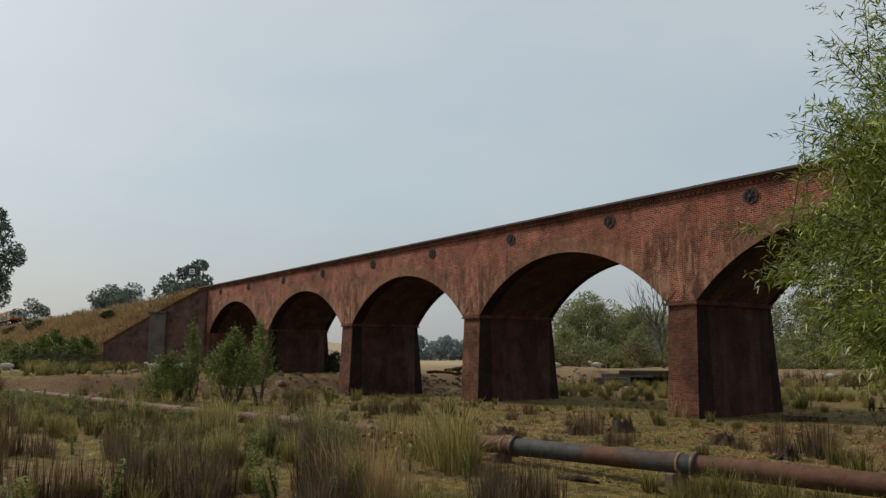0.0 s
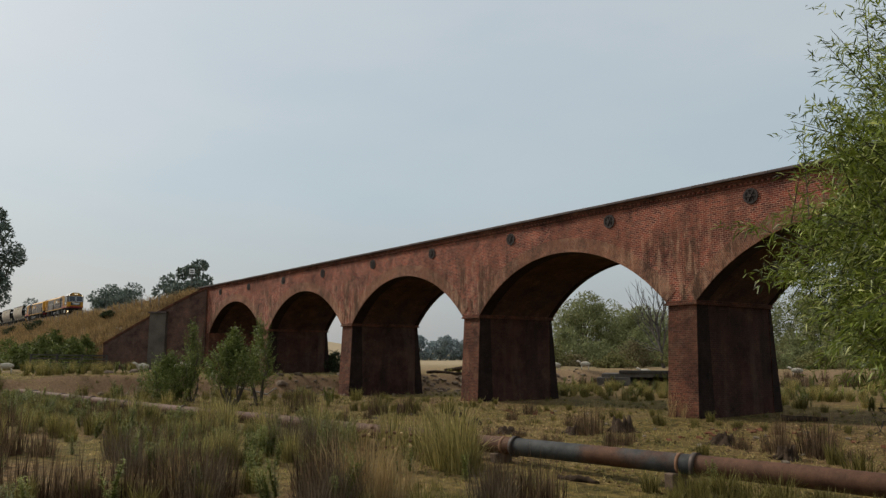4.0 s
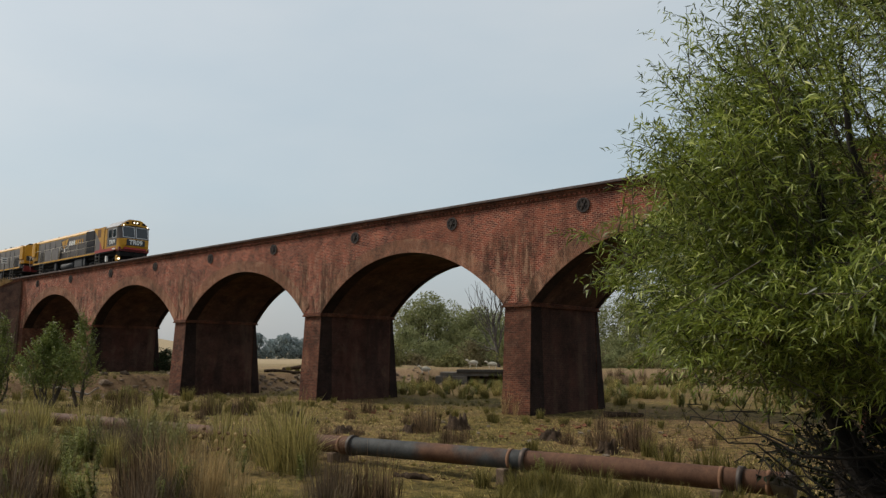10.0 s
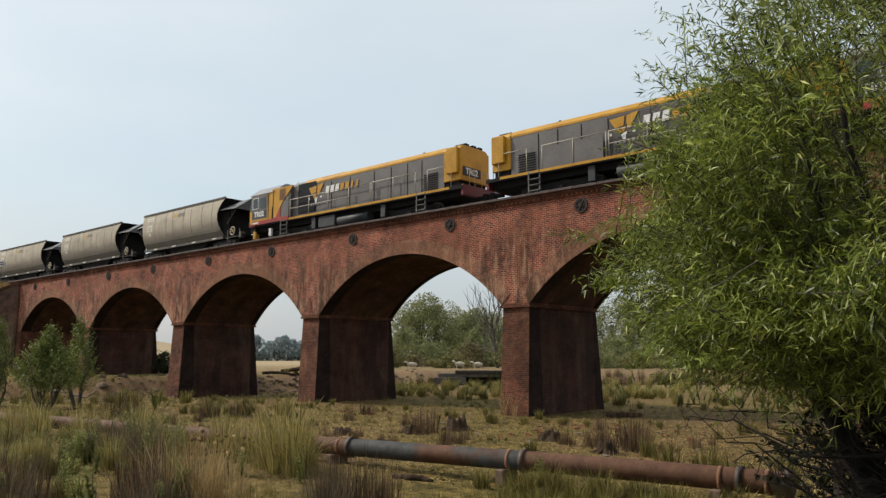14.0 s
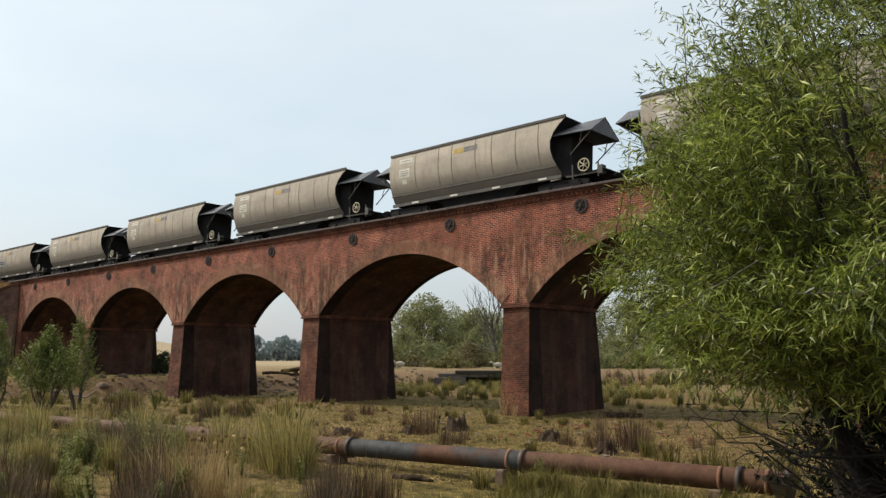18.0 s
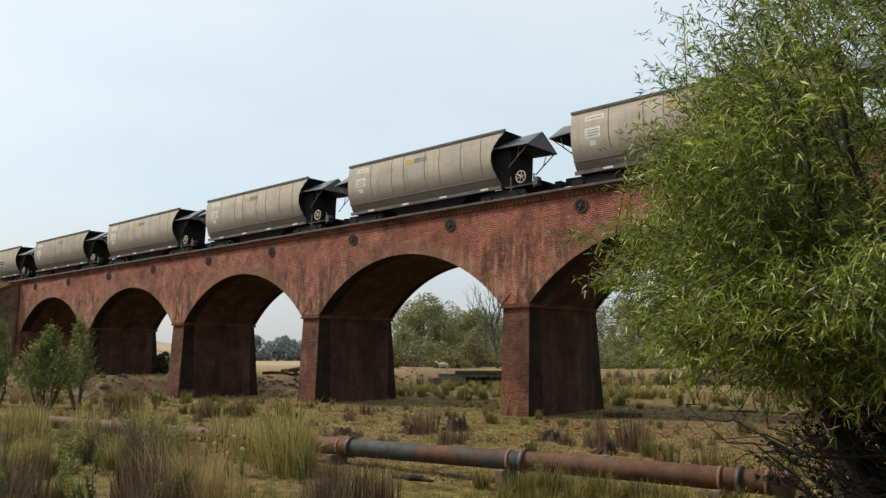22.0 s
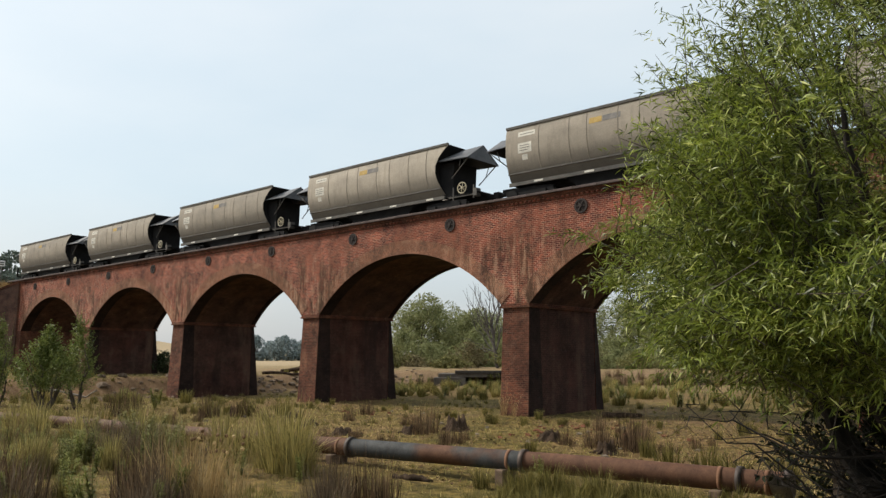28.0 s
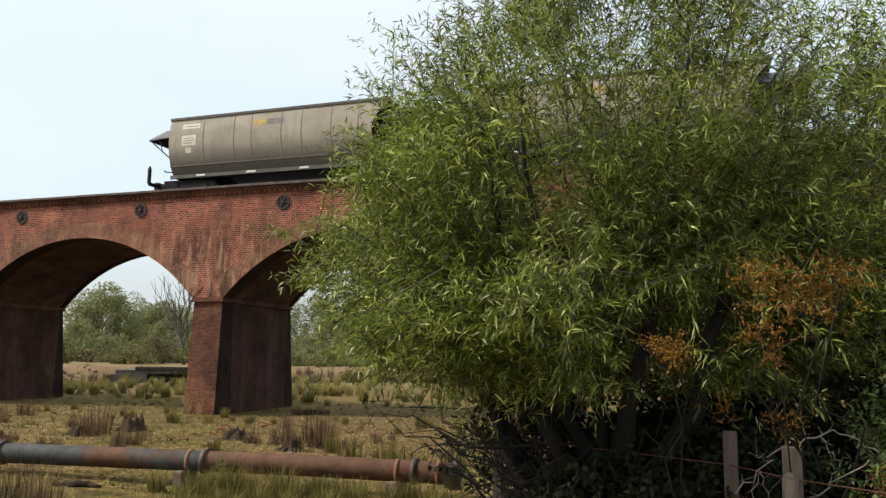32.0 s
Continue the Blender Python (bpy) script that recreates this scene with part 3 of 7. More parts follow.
M["railing"] = surface("buff_handrail", (0.34, 0.30, 0.24), (0.5, 0.45, 0.36), 3, 0.5, bumps=0.05)
M["white"] = surface("white_paint", (0.62, 0.62, 0.60), (0.78, 0.78, 0.76), 2, 0.5, bumps=0.05)
M["chalkgrey"] = surface("worn_grey_lettering", (0.16, 0.15, 0.145), (0.24, 0.23, 0.22), 3, 0.6, bumps=0.05)
M["glass"] = plain("dark_cab_glass", (0.02, 0.028, 0.035), 0.06)
M["lamp"] = plain("headlamp_glow", (0.9, 0.8, 0.6), 0.3, glow=3.0)
M["steel"] = surface("worn_steel", (0.08, 0.075, 0.07), (0.18, 0.17, 0.16), 3, 0.5, 0.6)


def panel(bm, x0, x1, z0, z1, y, t=0.012):
    """A thin raised panel on the near (y < 0) or far side."""
    s = -1 if y < 0 else 1
    box(bm, x0, x1, *sorted((y, y + s * t)), z0, z1)


def pair(name, fn, material, parent, label="", bevel=0.0):
    """The same part on the near and the far side. fn(bm, s) draws it for side s."""
    for s in (-1, 1):
        bm = bmesh.new()
        fn(bm, s)
        part(name, bm, material, parent, label, bevel)


def bogie(parent, x, n=3, r=0.48, gap=1.75):
    """A bogie with its wheels, under x."""
    bm = bmesh.new()
    L = gap * (n - 1) / 2 + 0.55
    for s in (-1, 1):
        prism(bm, [(x - L, 0.50), (x - L, 0.72), (x - L + 0.5, 0.80), (x + L - 0.5, 0.80), (x + L, 0.72), (x + L, 0.50), (x + L - 0.7, 0.30), (x - L + 0.7, 0.30)], s * 0.86, s * 0.98, "y")
        for i in range(n):
            xx = x + (i - (n - 1) / 2) * gap
            box(bm, xx - 0.16, xx + 0.16, *sorted((s * 0.98, s * 1.06)), 0.34, 0.62)
    box(bm, x - 0.3, x + 0.3, -0.9, 0.9, 0.5, 0.85)
    bg = part("bogie", bm, M["under"], parent, "black bogie frame")
    for i in range(n):
        xx = x + (i - (n - 1) / 2) * gap
        for s in (-1, 1):
            bm = bmesh.new()
            rod(bm, (xx, s * 0.53, r), (xx, s * 0.65, r), r, n=20)
            rod(bm, (xx, s * 0.50, r), (xx, s * 0.53, r), r + 0.03, n=20)
            part("wheel", bm, M["steel"], bg, "steel wheel")
    return bg


def coupler(parent, x, s):
    bm = bmesh.new()
    box(bm, *sorted((x, x + s * 0.55)), -0.12, 0.12, 0.78, 0.98)
    box(bm, *sorted((x + s * 0.5, x + s * 0.78)), -0.18, 0.16, 0.70, 1.06)
    part("coupler", bm, M["under"], parent, "black knuckle coupler", bevel=0.02)


def rail_line(bm, pts, r=0.022):
    for a, b in zip(pts, pts[1:]):
        rod(bm, a, b, r, n=6)


def ladder(parent, x, y, z0=0.42, z1=1.5):
    for d in (-0.32, 0.32):
        bm = bmesh.new()
        box(bm, x + d - 0.03, x + d + 0.03, y - 0.04, y + 0.04, z0, z1)
        part("step_stile", bm, M["steel"], parent)
    k = 0
    while z0 + 0.06 + k * 0.28 < z1 - 0.1:
        z = z0 + 0.04 + k * 0.28
        bm = bmesh.new()
        box(bm, x - 0.32, x + 0.32, y - 0.10, y + 0.10, z, z + 0.035)
        part("step", bm, M["steel"], parent, "grey steel step")
        k += 1


def mark(parent, x, z, y, w=1.35, h=1.25, flip=1):
    """The operator's mark, as plain shapes, with bars for its lettering; each shape is a part."""
    s = -1 if y < 0 else 1

    def plate(name, pts, mt, label):
        bm = bmesh.new()
        prism(bm, pts, *sorted((y, y + s * 0.012)), "y")
        part(name, bm, M[mt], parent, label)
    for pts, mt in (([(-0.62, 0.36), (-0.05, 0.42), (-0.1, 0.06), (-0.42, 0.02)], "yellow"), ([(0.02, 0.42), (0.46, 0.5), (0.12, -0.08), (0.0, 0.06)], "yellow"),
                    ([(-0.34, -0.03), (-0.04, 0.02), (-0.08, -0.2), (-0.24, -0.22)], "yellow"), ([(-0.2, -0.24), (0.02, -0.16), (-0.03, -0.42), (-0.12, -0.5)], "white"),
                    ([(-0.62, -0.14), (-0.54, -0.14), (-0.54, -0.24), (-0.62, -0.24)], "white"), ([(0.22, -0.14), (0.34, -0.14), (0.34, -0.24), (0.22, -0.24)], "white")):
        plate("emblem", [(x + flip * u * w, z + v * h) for u, v in pts], mt, mt + " piece of the emblem")
    for i in range(7):
        xx, zz, k = x + flip * (0.98 + i * 0.45), z + 0.12, 0.15 if i < 5 else 0.07
        mt = "white" if i < 3 else "yellow"
        plate("emblem_lettering", [(xx - k - 0.05, zz - 0.22), (xx + k - 0.03, zz - 0.22), (xx + k + 0.05, zz + 0.22), (xx - k + 0.03, zz + 0.22)], mt, mt + " bar lettering")
    for i in range(8):
        xx = x + flip * (-0.55 + i * 0.22)
        plate("small_lettering", [(xx - 0.07, z - 0.72), (xx + 0.07, z - 0.72), (xx + 0.07, z - 0.56), (xx - 0.07, z - 0.56)], "chalkgrey", "small grey bar lettering")


def number(parent, m, size, w, h, text="TR09"):
    """The running number on a dark plate. m: plate pose, its face along +z."""
    bm = bmesh.new()
    box(bm, -w / 2, w / 2, -h / 2, h / 2, 0, 0.012)
    bmesh.ops.transform(bm, matrix=m, verts=bm.verts)
    part("number_panel", bm, M["tank"], parent, "dark panel behind the running number")
    letters("running_number", text, size, M["white"], parent, m @ Matrix.Translation((0, 0, 0.014)))


def locomotive(lead, front_cab):
    """A cab at one end of a long hood. x forward, z from the rail; the near side is y < 0. The cab end is +x when front_cab."""
    loco = thing("locomotive", "yellow and dark grey diesel locomotive with lit headlamps, hauling hopper wagons" if lead else "yellow and grey diesel locomotive coupled cab-first to the wagons", "locomotive", "locomotives")
    F = 1 if front_cab else -1

    def X(u):
        """Along the unit: 0 at the cab's side front, 18 at the hood's end."""
        return F * (9.0 - u)

    def xr(a, b):
        return sorted((X(a), X(b)))

    def bx(bm, u0, u1, y0, y1, z0, z1):
        box(bm, *xr(u0, u1), *sorted((y0, y1)), z0, z1)
    W, C, H = 1.14, 1.38, 3.74
    # frame and underside
    bm = bmesh.new()
    bx(bm, 0.5, 18.6, -1.36, 1.36, 1.26, 1.42)
    bx(bm, 0.3, 18.55, -1.0, 1.0, 0.95, 1.262)
    part("frame", bm, M["under"], loco, "black underframe")
    pair("sill_stripe", lambda bm, s: bx(bm, 3.4, 17.7, s * 1.36, s * 1.376, 1.32, 1.45), M["yellow"], loco, "yellow sill stripe")
    pair("red_band", lambda bm, s: bx(bm, 0.1, 4.0, s * 1.385, s * 1.40, 1.36, 1.60), M["red"], loco, "red band under the cab")
    pair("white_dash", lambda bm, s: bx(bm, 0.15, 0.75, s * 1.40, s * 1.405, 1.44, 1.54), M["white"], loco, "white dash on the red band")
    pair("air_tank", lambda bm, s: rod(bm, (X(8.6), s * 1.0, 0.75), (X(11.3), s * 1.0, 0.75), 0.27, n=16), M["tank"], loco, "dark cylindrical air reservoir")
    bm = bmesh.new()
    bx(bm, 6.8, 8.4, -1.25, 1.25, 0.45, 1.2)
    part("fuel_tank", bm, M["tank"], loco, "dark grey fuel tank", bevel=0.06)
    bogie(loco, X(3.6), 3)
    bogie(loco, X(14.4), 3)
    coupler(loco, X(-0.4), F)
    coupler(loco, X(18.5), -F)
    for u in (6.2, 12.4):
        pair("sand_pipe", lambda bm, s: bx(bm, u, u + 0.35, s * 1.05, s * 1.25, 0.5, 1.2), M["tank"], loco, "grey equipment box")
    # hood
    bm = bmesh.new()
    prism(bm, [(-W, 1.42), (-W, H - 0.24), (-W + 0.24, H), (W - 0.24, H), (W, H - 0.24), (W, 1.42)], *xr(4.1, 17.15), "x")
    part("hood", bm, M["grey"], loco, "dark grey engine hood")
    for s in (-1, 1):
        bm = bmesh.new()
        prism(bm, [(s * (W + 0.012), H - 0.34), (s * (W + 0.012), H - 0.235), (s * (W - 0.23), H + 0.012), (s * (W - 0.9), H + 0.012), (s * (W - 0.9), H - 0.05), (s * (W - 0.25), H - 0.05), (s * (W - 0.05), H - 0.34)], *xr(6.5 if lead else 5.2, 17.15), "x")
        part("roof_stripe", bm, M["yellow"], loco, "yellow stripe along the hood's shoulder")
    bm = bmesh.new()
    prism(bm, [(-W - 0.06, 1.78), (-W - 0.06, H - 0.22), (-W + 0.16, H - 0.02), (W - 0.16, H - 0.02), (W + 0.06, H - 0.22), (W + 0.06, 1.78)], *xr(17.15, 18.32), "x")
    hood_end = part("hood_end", bm, M["yellow"], loco, "yellow end of the hood", bevel=0.04)
    bm = bmesh.new()
    bx(bm, 17.15, 18.2, -W + 0.05, W - 0.05, 1.42, 1.78)
    part("end_recess", bm, M["under"], loco, "dark recess under the hood's end")
    pair("sand_box", lambda bm, s: bx(bm, 17.45, 18.25, s * (W + 0.06), s * (W + 0.23), 2.15, 3.58), M["yellow"], hood_end, "yellow box on the hood's end", bevel=0.05)
    bm = bmesh.new()
    bx(bm, 18.45, 18.62, -1.3, 1.3, 0.92, 1.5)
    part("end_beam", bm, M["maroon"], loco, "dark red end beam", bevel=0.02)
    bm = bmesh.new()
    for y in (-0.5, 0.1, 0.62):
        bx(bm, 17.5, 18.25, y - 0.16, y + 0.16, H - 0.03, H + 0.14)
    part("roof_gear", bm, M["under"], loco, "black roof gear", bevel=0.02)
    for y in (-0.75, 0.75):
        bm = bmesh.new()
        rail_line(bm, [(X(18.58), y, 1.42), (X(18.58), y, 2.35), (X(18.58), y * 0.4, 2.35), (X(18.58), y * 0.4, 1.42)])
        part("end_rail", bm, M["railing"], loco, "pale end handrail")
    for u in (7.9, 9.6, 11.7, 13.1, 14.4, 15.5):
        pair("panel_seam", lambda bm, s: bx(bm, u, u + 0.035, s * W, s * (W + 0.018), 1.5, H - 0.44), M["under"], loco)
    for u0, u1 in ((7.0, 7.7), (8.1, 9.4), (12.0, 12.9), (13.3, 14.2)):
        pair("hood_door", lambda bm, s: bx(bm, u0, u1, s * W, s * (W + 0.01), 1.6, 2.6), M["grey"], loco, "grey hood door")
    if lead:
        pair("livery_panel", lambda bm, s: bx(bm, 6.5, 11.66, s * W, s * (W + 0.014), 1.5, H - 0.43), M["brownpanel"], loco, "faded brown panel behind the emblem")
    pair("radiator_grille", lambda bm, s: bx(bm, 4.7, 6.45, s * (W - 0.05), s * (W + 0.03), 1.6, H - 0.2), M["darkgrille"], loco, "black radiator grille")
    for k in range(8):
        pair("louvre", lambda bm, s: bx(bm, 15.7, 16.7, s * W, s * (W + 0.03), 1.55 + k * 0.12, 1.60 + k * 0.12), M["under"], loco)
    # cabinet and sweep behind the cab
    bm = bmesh.new()
    bx(bm, 2.25, 4.1, -C + 0.05, C - 0.05, 1.42, 3.55)
    part("equipment_cabinet", bm, M["grey"], loco)
    pair("cab_sweep", lambda bm, s: prism(bm, [(X(2.6), 1.60), (X(2.2), 1.60), (X(2.2), 3.56), (X(4.4), 3.56), (X(4.1), 3.25), (X(3.6), 2.85), (X(3.0), 2.2)], *sorted((s * (C - 0.05), s * C)), "y"), M["yellow"], loco, "yellow sweep behind the cab")
    pair("red_sweep", lambda bm, s: prism(bm, [(X(3.1), 1.45), (X(2.2), 1.45), (X(2.2), 1.62), (X(2.6), 1.62), (X(3.0), 2.2), (X(3.15), 2.3)], *sorted((s * (C - 0.05), s * (C + 0.004))), "y"), M["red"], loco, "red sweep line")
    pair("cabinet_door", lambda bm, s: bx(bm, 3.1, 3.95, s * (C - 0.05), s * (C - 0.02), 1.5, 2.9), M["grey"], loco, "grey cabinet door")
    pair("doorway", lambda bm, s: bx(bm, 3.0, 3.62, s * C, s * (C + 0.006), 2.72, 3.44), M["rustbrown"], loco, "dark open doorway behind the cab")
    pair("door_seam", lambda bm, s: bx(bm, 1.80, 1.83, s * C, s * (C + 0.012), 1.62, 3.36), M["under"], loco)
    pair("sand_hopper", lambda bm, s: bx(bm, 1.85, 2.08, s * 1.16, s * 1.32, 0.5, 1.0), M["white"], loco, "white sand-hopper cover")
    pair("door_frame", lambda bm, s: bx(bm, 2.3, 2.36, s * (C - 0.05), s * (C + 0.01), 1.5, 3.5), M["under"], loco)
    # cab: rounded nose, raked windscreens
    rows = []
    for z, n0, in_ in ((1.42, -0.46, 0.34), (1.8, -0.62, 0.42), (2.28, -0.64, 0.44), (2.38, -0.60, 0.44), (3.30, -0.34, 0.42), (3.42, -0.28, 0.42)):
        y = C if z < 3.2 else C - 0.02
        pts = [(X(2.3), -y, z), (X(0.0), -y, z)]
        for k in range(1, 6):
            t = math.pi / 2 * k / 6
            pts.append((X(n0 * math.sin(t)), -y + in_ * (1 - math.cos(t)), z))
        pts.append((X(n0), -y + in_, z))
        pts += [(p[0], -p[1], p[2]) for p in pts[::-1]]
        rows.append(pts)
    bm = bmesh.new()
    vs = sheet(bm, [r + [r[0]] for r in rows], False)
    bmesh.ops.remove_doubles(bm, verts=bm.verts, dist=0.0005)
    part("cab", bm, M["yellow"], loco, "yellow driving cab with a rounded nose")
    roofp = [(-C - 0.03, 3.40), (-1.0, 3.72), (-0.62, 4.0), (-0.45, 4.06), (0.45, 4.06), (0.62, 4.0), (1.0, 3.72), (C + 0.03, 3.40)]
    bm = bmesh.new()
    prism(bm, roofp, *xr(-0.26, 2.5), "x")
    part("cab_roof", bm, M["roof"], loco, "pale grey cab roof")
    bm = bmesh.new()
    prism(bm, [(-1.30, 3.36), (-0.98, 3.68), (-0.62, 3.95), (-0.45, 4.02), (0.45, 4.02), (0.62, 3.95), (0.98, 3.68), (1.30, 3.36), (0.9, 3.50), (0.0, 3.55), (-0.9, 3.50)], *xr(-0.44, -0.26), "x")
    part("light_brow", bm, M["yellow"], loco, "yellow brow holding the headlamps", bevel=0.03)
    bm = bmesh.new()
    bx(bm, -0.455, -0.44, -0.34, 0.34, 3.66, 3.90)
    part("lamp_housing", bm, M["under"], loco, "dark headlamp housing", bevel=0.004)
    for y in (-0.14, 0.14):
        bm = bmesh.new()
        rod(bm, (X(-0.44), y, 3.78), (X(-0.47), y, 3.78), 0.062, n=14)
        part("headlamp", bm, M["lamp"] if lead else M["white"], loco, "lit headlamp" if lead else "unlit headlamp")
    for y in (-0.72, 0.72):
        bm = bmesh.new()
        bx(bm, -0.455, -0.44, y - 0.13, y + 0.13, 3.62, 3.80)
        part("number_box", bm, M["under"], loco, "dark number box", bevel=0.004)
    for y in (-1.06, 1.06):
        bm = bmesh.new()
        rod(bm, (X(-0.40), y, 3.50), (X(-0.46), y, 3.50), 0.05, n=10)
        part("marker_lamp", bm, M["lamp"] if lead else M["white"], loco, "small marker lamp")

    def face_u(z, o):
        return float(np.interp(z, [2.28, 2.38, 3.30], [-0.64, -0.60, -0.34])) - o
    bm = bmesh.new()
    q = [(X(face_u(z, 0.004)), y, z) for y, z in ((-1.02, 2.34), (1.02, 2.34), (1.02, 3.46), (-1.02, 3.46))]
    bm.faces.new([bm.verts.new(p) for p in q])
    part("windscreen_surround", bm, M["brownpanel"], loco, "grey windscreen surround")
    for s in (-1, 1):
        # corner panels of the surround
        bm = bmesh.new()
        pts = []
        for z in (2.34, 3.34):
            n0 = face_u(z, 0.0)
            row = []
            for k in range(7):
                t = math.pi / 2 * k / 6
                row.append((X(n0 * math.sin(t) - 0.006), s * (C - 0.43 * (1 - math.cos(t)) + 0.006), z))
            pts.append(row)
        sheet(bm, pts, False)
        part("corner_post", bm, M["brownpanel"], loco, "grey windscreen corner post")
        frame_of = None
        for dy, dz, o, mt in ((0.0, 0.0, 0.02, "roof"), (0.05, 0.05, 0.035, "glass")):
            b2 = bmesh.new()
            y0, y1, z0, z1 = 0.06 + dy, 1.12 - dy, 2.44 + dz, 3.42 - dz
            q = [(X(face_u(z, o)), s * y, z) for y, z in ((y0, z0), (y1, z0), (y1, z1), (y0, z1))]
            q2 = [(p[0] - F * 0.05, p[1], p[2]) for p in q]
            va, vb = [b2.verts.new(p) for p in q], [b2.verts.new(p) for p in q2]
            b2.faces.new(va), b2.faces.new(vb[::-1])
            for i in range(4):
                b2.faces.new((va[i], va[(i + 1) % 4], vb[(i + 1) % 4], vb[i]))
            if mt == "roof":
                frame_of = part("windscreen_frame", b2, M["palemetal"], loco, "pale windscreen frame")
            else:
                part("windscreen", b2, M["glass"], frame_of, "dark windscreen glass")
        bm = bmesh.new()
        bx(bm, 0.0, 1.70, s * C, s * (C + 0.008), 1.74, 3.36)
        part("cab_side_patch", bm, M["grey"], loco, "grey patch round the cab window")
        for u0, u1 in ((0.06, 0.72), (0.86, 1.50)):
            bm = bmesh.new()
            bx(bm, u0, u1, s * (C + 0.008), s * (C + 0.03), 2.44, 3.22)
            fr = part("side_window_frame", bm, M["palemetal"] if u0 < 0.5 else M["grey"], loco, "pale window frame" if u0 < 0.5 else "grey window frame")
            bm = bmesh.new()
            bx(bm, u0 + 0.06, u1 - 0.06, s * (C + 0.03), s * (C + 0.036), 2.50, 3.16)
            part("side_window", bm, M["glass"], fr, "dark side window glass")
    # skirt, plough, ditch lamps
    bm = bmesh.new()
    prism(bm, [(-1.36, 1.62), (-1.32, 1.26), (1.32, 1.26), (1.36, 1.62)], *xr(-0.44, 0.25), "x")
    part("nose_skirt", bm, M["maroon"], loco, "maroon skirt under the nose", bevel=0.04)
    bm = bmesh.new()
    prism(bm, [(-1.26, 1.255), (-1.2, 0.85), (1.2, 0.85), (1.26, 1.255)], *xr(-0.34, 0.25), "x")
    part("buffer_beam", bm, M["under"], loco, "black beam below the skirt", bevel=0.03)
    bm = bmesh.new()
    bx(bm, -0.62, -0.44, -0.98, 0.98, 1.42, 1.60)
    part("nose_band", bm, M["red"], loco, "red band across the nose", bevel=0.02)
    bm = bmesh.new()
    prism(bm, [(X(0.3), 0.95), (X(-0.2), 0.35), (X(-0.12), 0.32), (X(0.45), 0.95)], -1.15, 1.15, "y")
    part("plough", bm, M["under"], loco, "black pilot plough")
    for y in (-1.12, 1.12):
        bm = bmesh.new()
        bx(bm, 0.0, 0.3, y - 0.15, y + 0.15, 0.45, 0.95)
        bk = part("ditch_lamp_bracket", bm, M["yellow"], loco, "yellow ditch-lamp bracket", bevel=0.02)
        bm = bmesh.new()
        rod(bm, (X(0.02), y, 0.64), (X(-0.05), y, 0.64), 0.08, n=12)
        part("ditch_lamp", bm, M["lamp"] if lead else M["white"], bk, "lit ditch lamp" if lead else "unlit ditch lamp")
    # handrails, steps, roof gear
    for s in (-1, 1):
        y = s * 1.33
        for u0, u1 in ((4.1, 11.6), (11.75, 15.2), (16.1, 17.8)):
            bm = bmesh.new()
            rail_line(bm, [(X(u0), y, 1.42), (X(u0), y, 2.62), (X(u1), y, 2.62), (X(u1), y, 1.42)])
            if u1 < 12:
                rail_line(bm, [(X(u0), y, 2.05), (X(u1), y, 2.05)], 0.016)
            n = int((u1 - u0) / 2.2)
            for i in range(1, n + 1):
                u = u0 + (u1 - u0) * i / (n + 1)
                rail_line(bm, [(X(u), y, 1.42), (X(u), y, 2.62)])
            part("handrail", bm, M["railing"], loco, "pale tubular handrail")
        bm = bmesh.new()
        rail_line(bm, [(X(2.95), y, 1.42), (X(2.95), y, 2.75)])
        part("handrail", bm, M["railing"], loco, "pale tubular handrail")
        if lead:
            bm = bmesh.new()
            bx(bm, 11.9, 15.1, s * 1.30, s * 1.325, 1.46, 2.5)
            part("side_panel", bm, M["grey"], loco, "grey panel behind the handrail")
        ladder(loco, X(3.5), s * 1.34)
        ladder(loco, X(15.65), s * 1.34)
    bm = bmesh.new()
    bx(bm, 5.2, 8.8, -0.85, 0.85, H, H + 0.07)
    part("radiator_hatch", bm, M["yellow"], loco, "", bevel=0.02)
    for u in (10.2, 12.3):
        bm = bmesh.new()
        bx(bm, u, u + 0.9, -0.6, 0.6, H, H + 0.13)
        part("roof_fan", bm, M["under"], loco, "black roof fan", bevel=0.04)
    for y in (-0.2, 0.2):
        bm = bmesh.new()
        rod(bm, (X(15.4), y, H), (X(14.8), y, H + 0.25), 0.06, 0.09)
        part("horn", bm, M["under"], loco, "black air horn")
    bm = bmesh.new()
    rod(bm, (X(2.4), 0.6, 3.6), (X(2.4), 0.6, 4.4), 0.012)
    part("aerial", bm, M["under"], loco)
    mark(loco, X(10.8 if lead else 6.6), 2.70, -(W + 0.024))
    mark(loco, X(8.2 if lead else 10.6), 2.70, W + 0.024, flip=-1)
    return loco


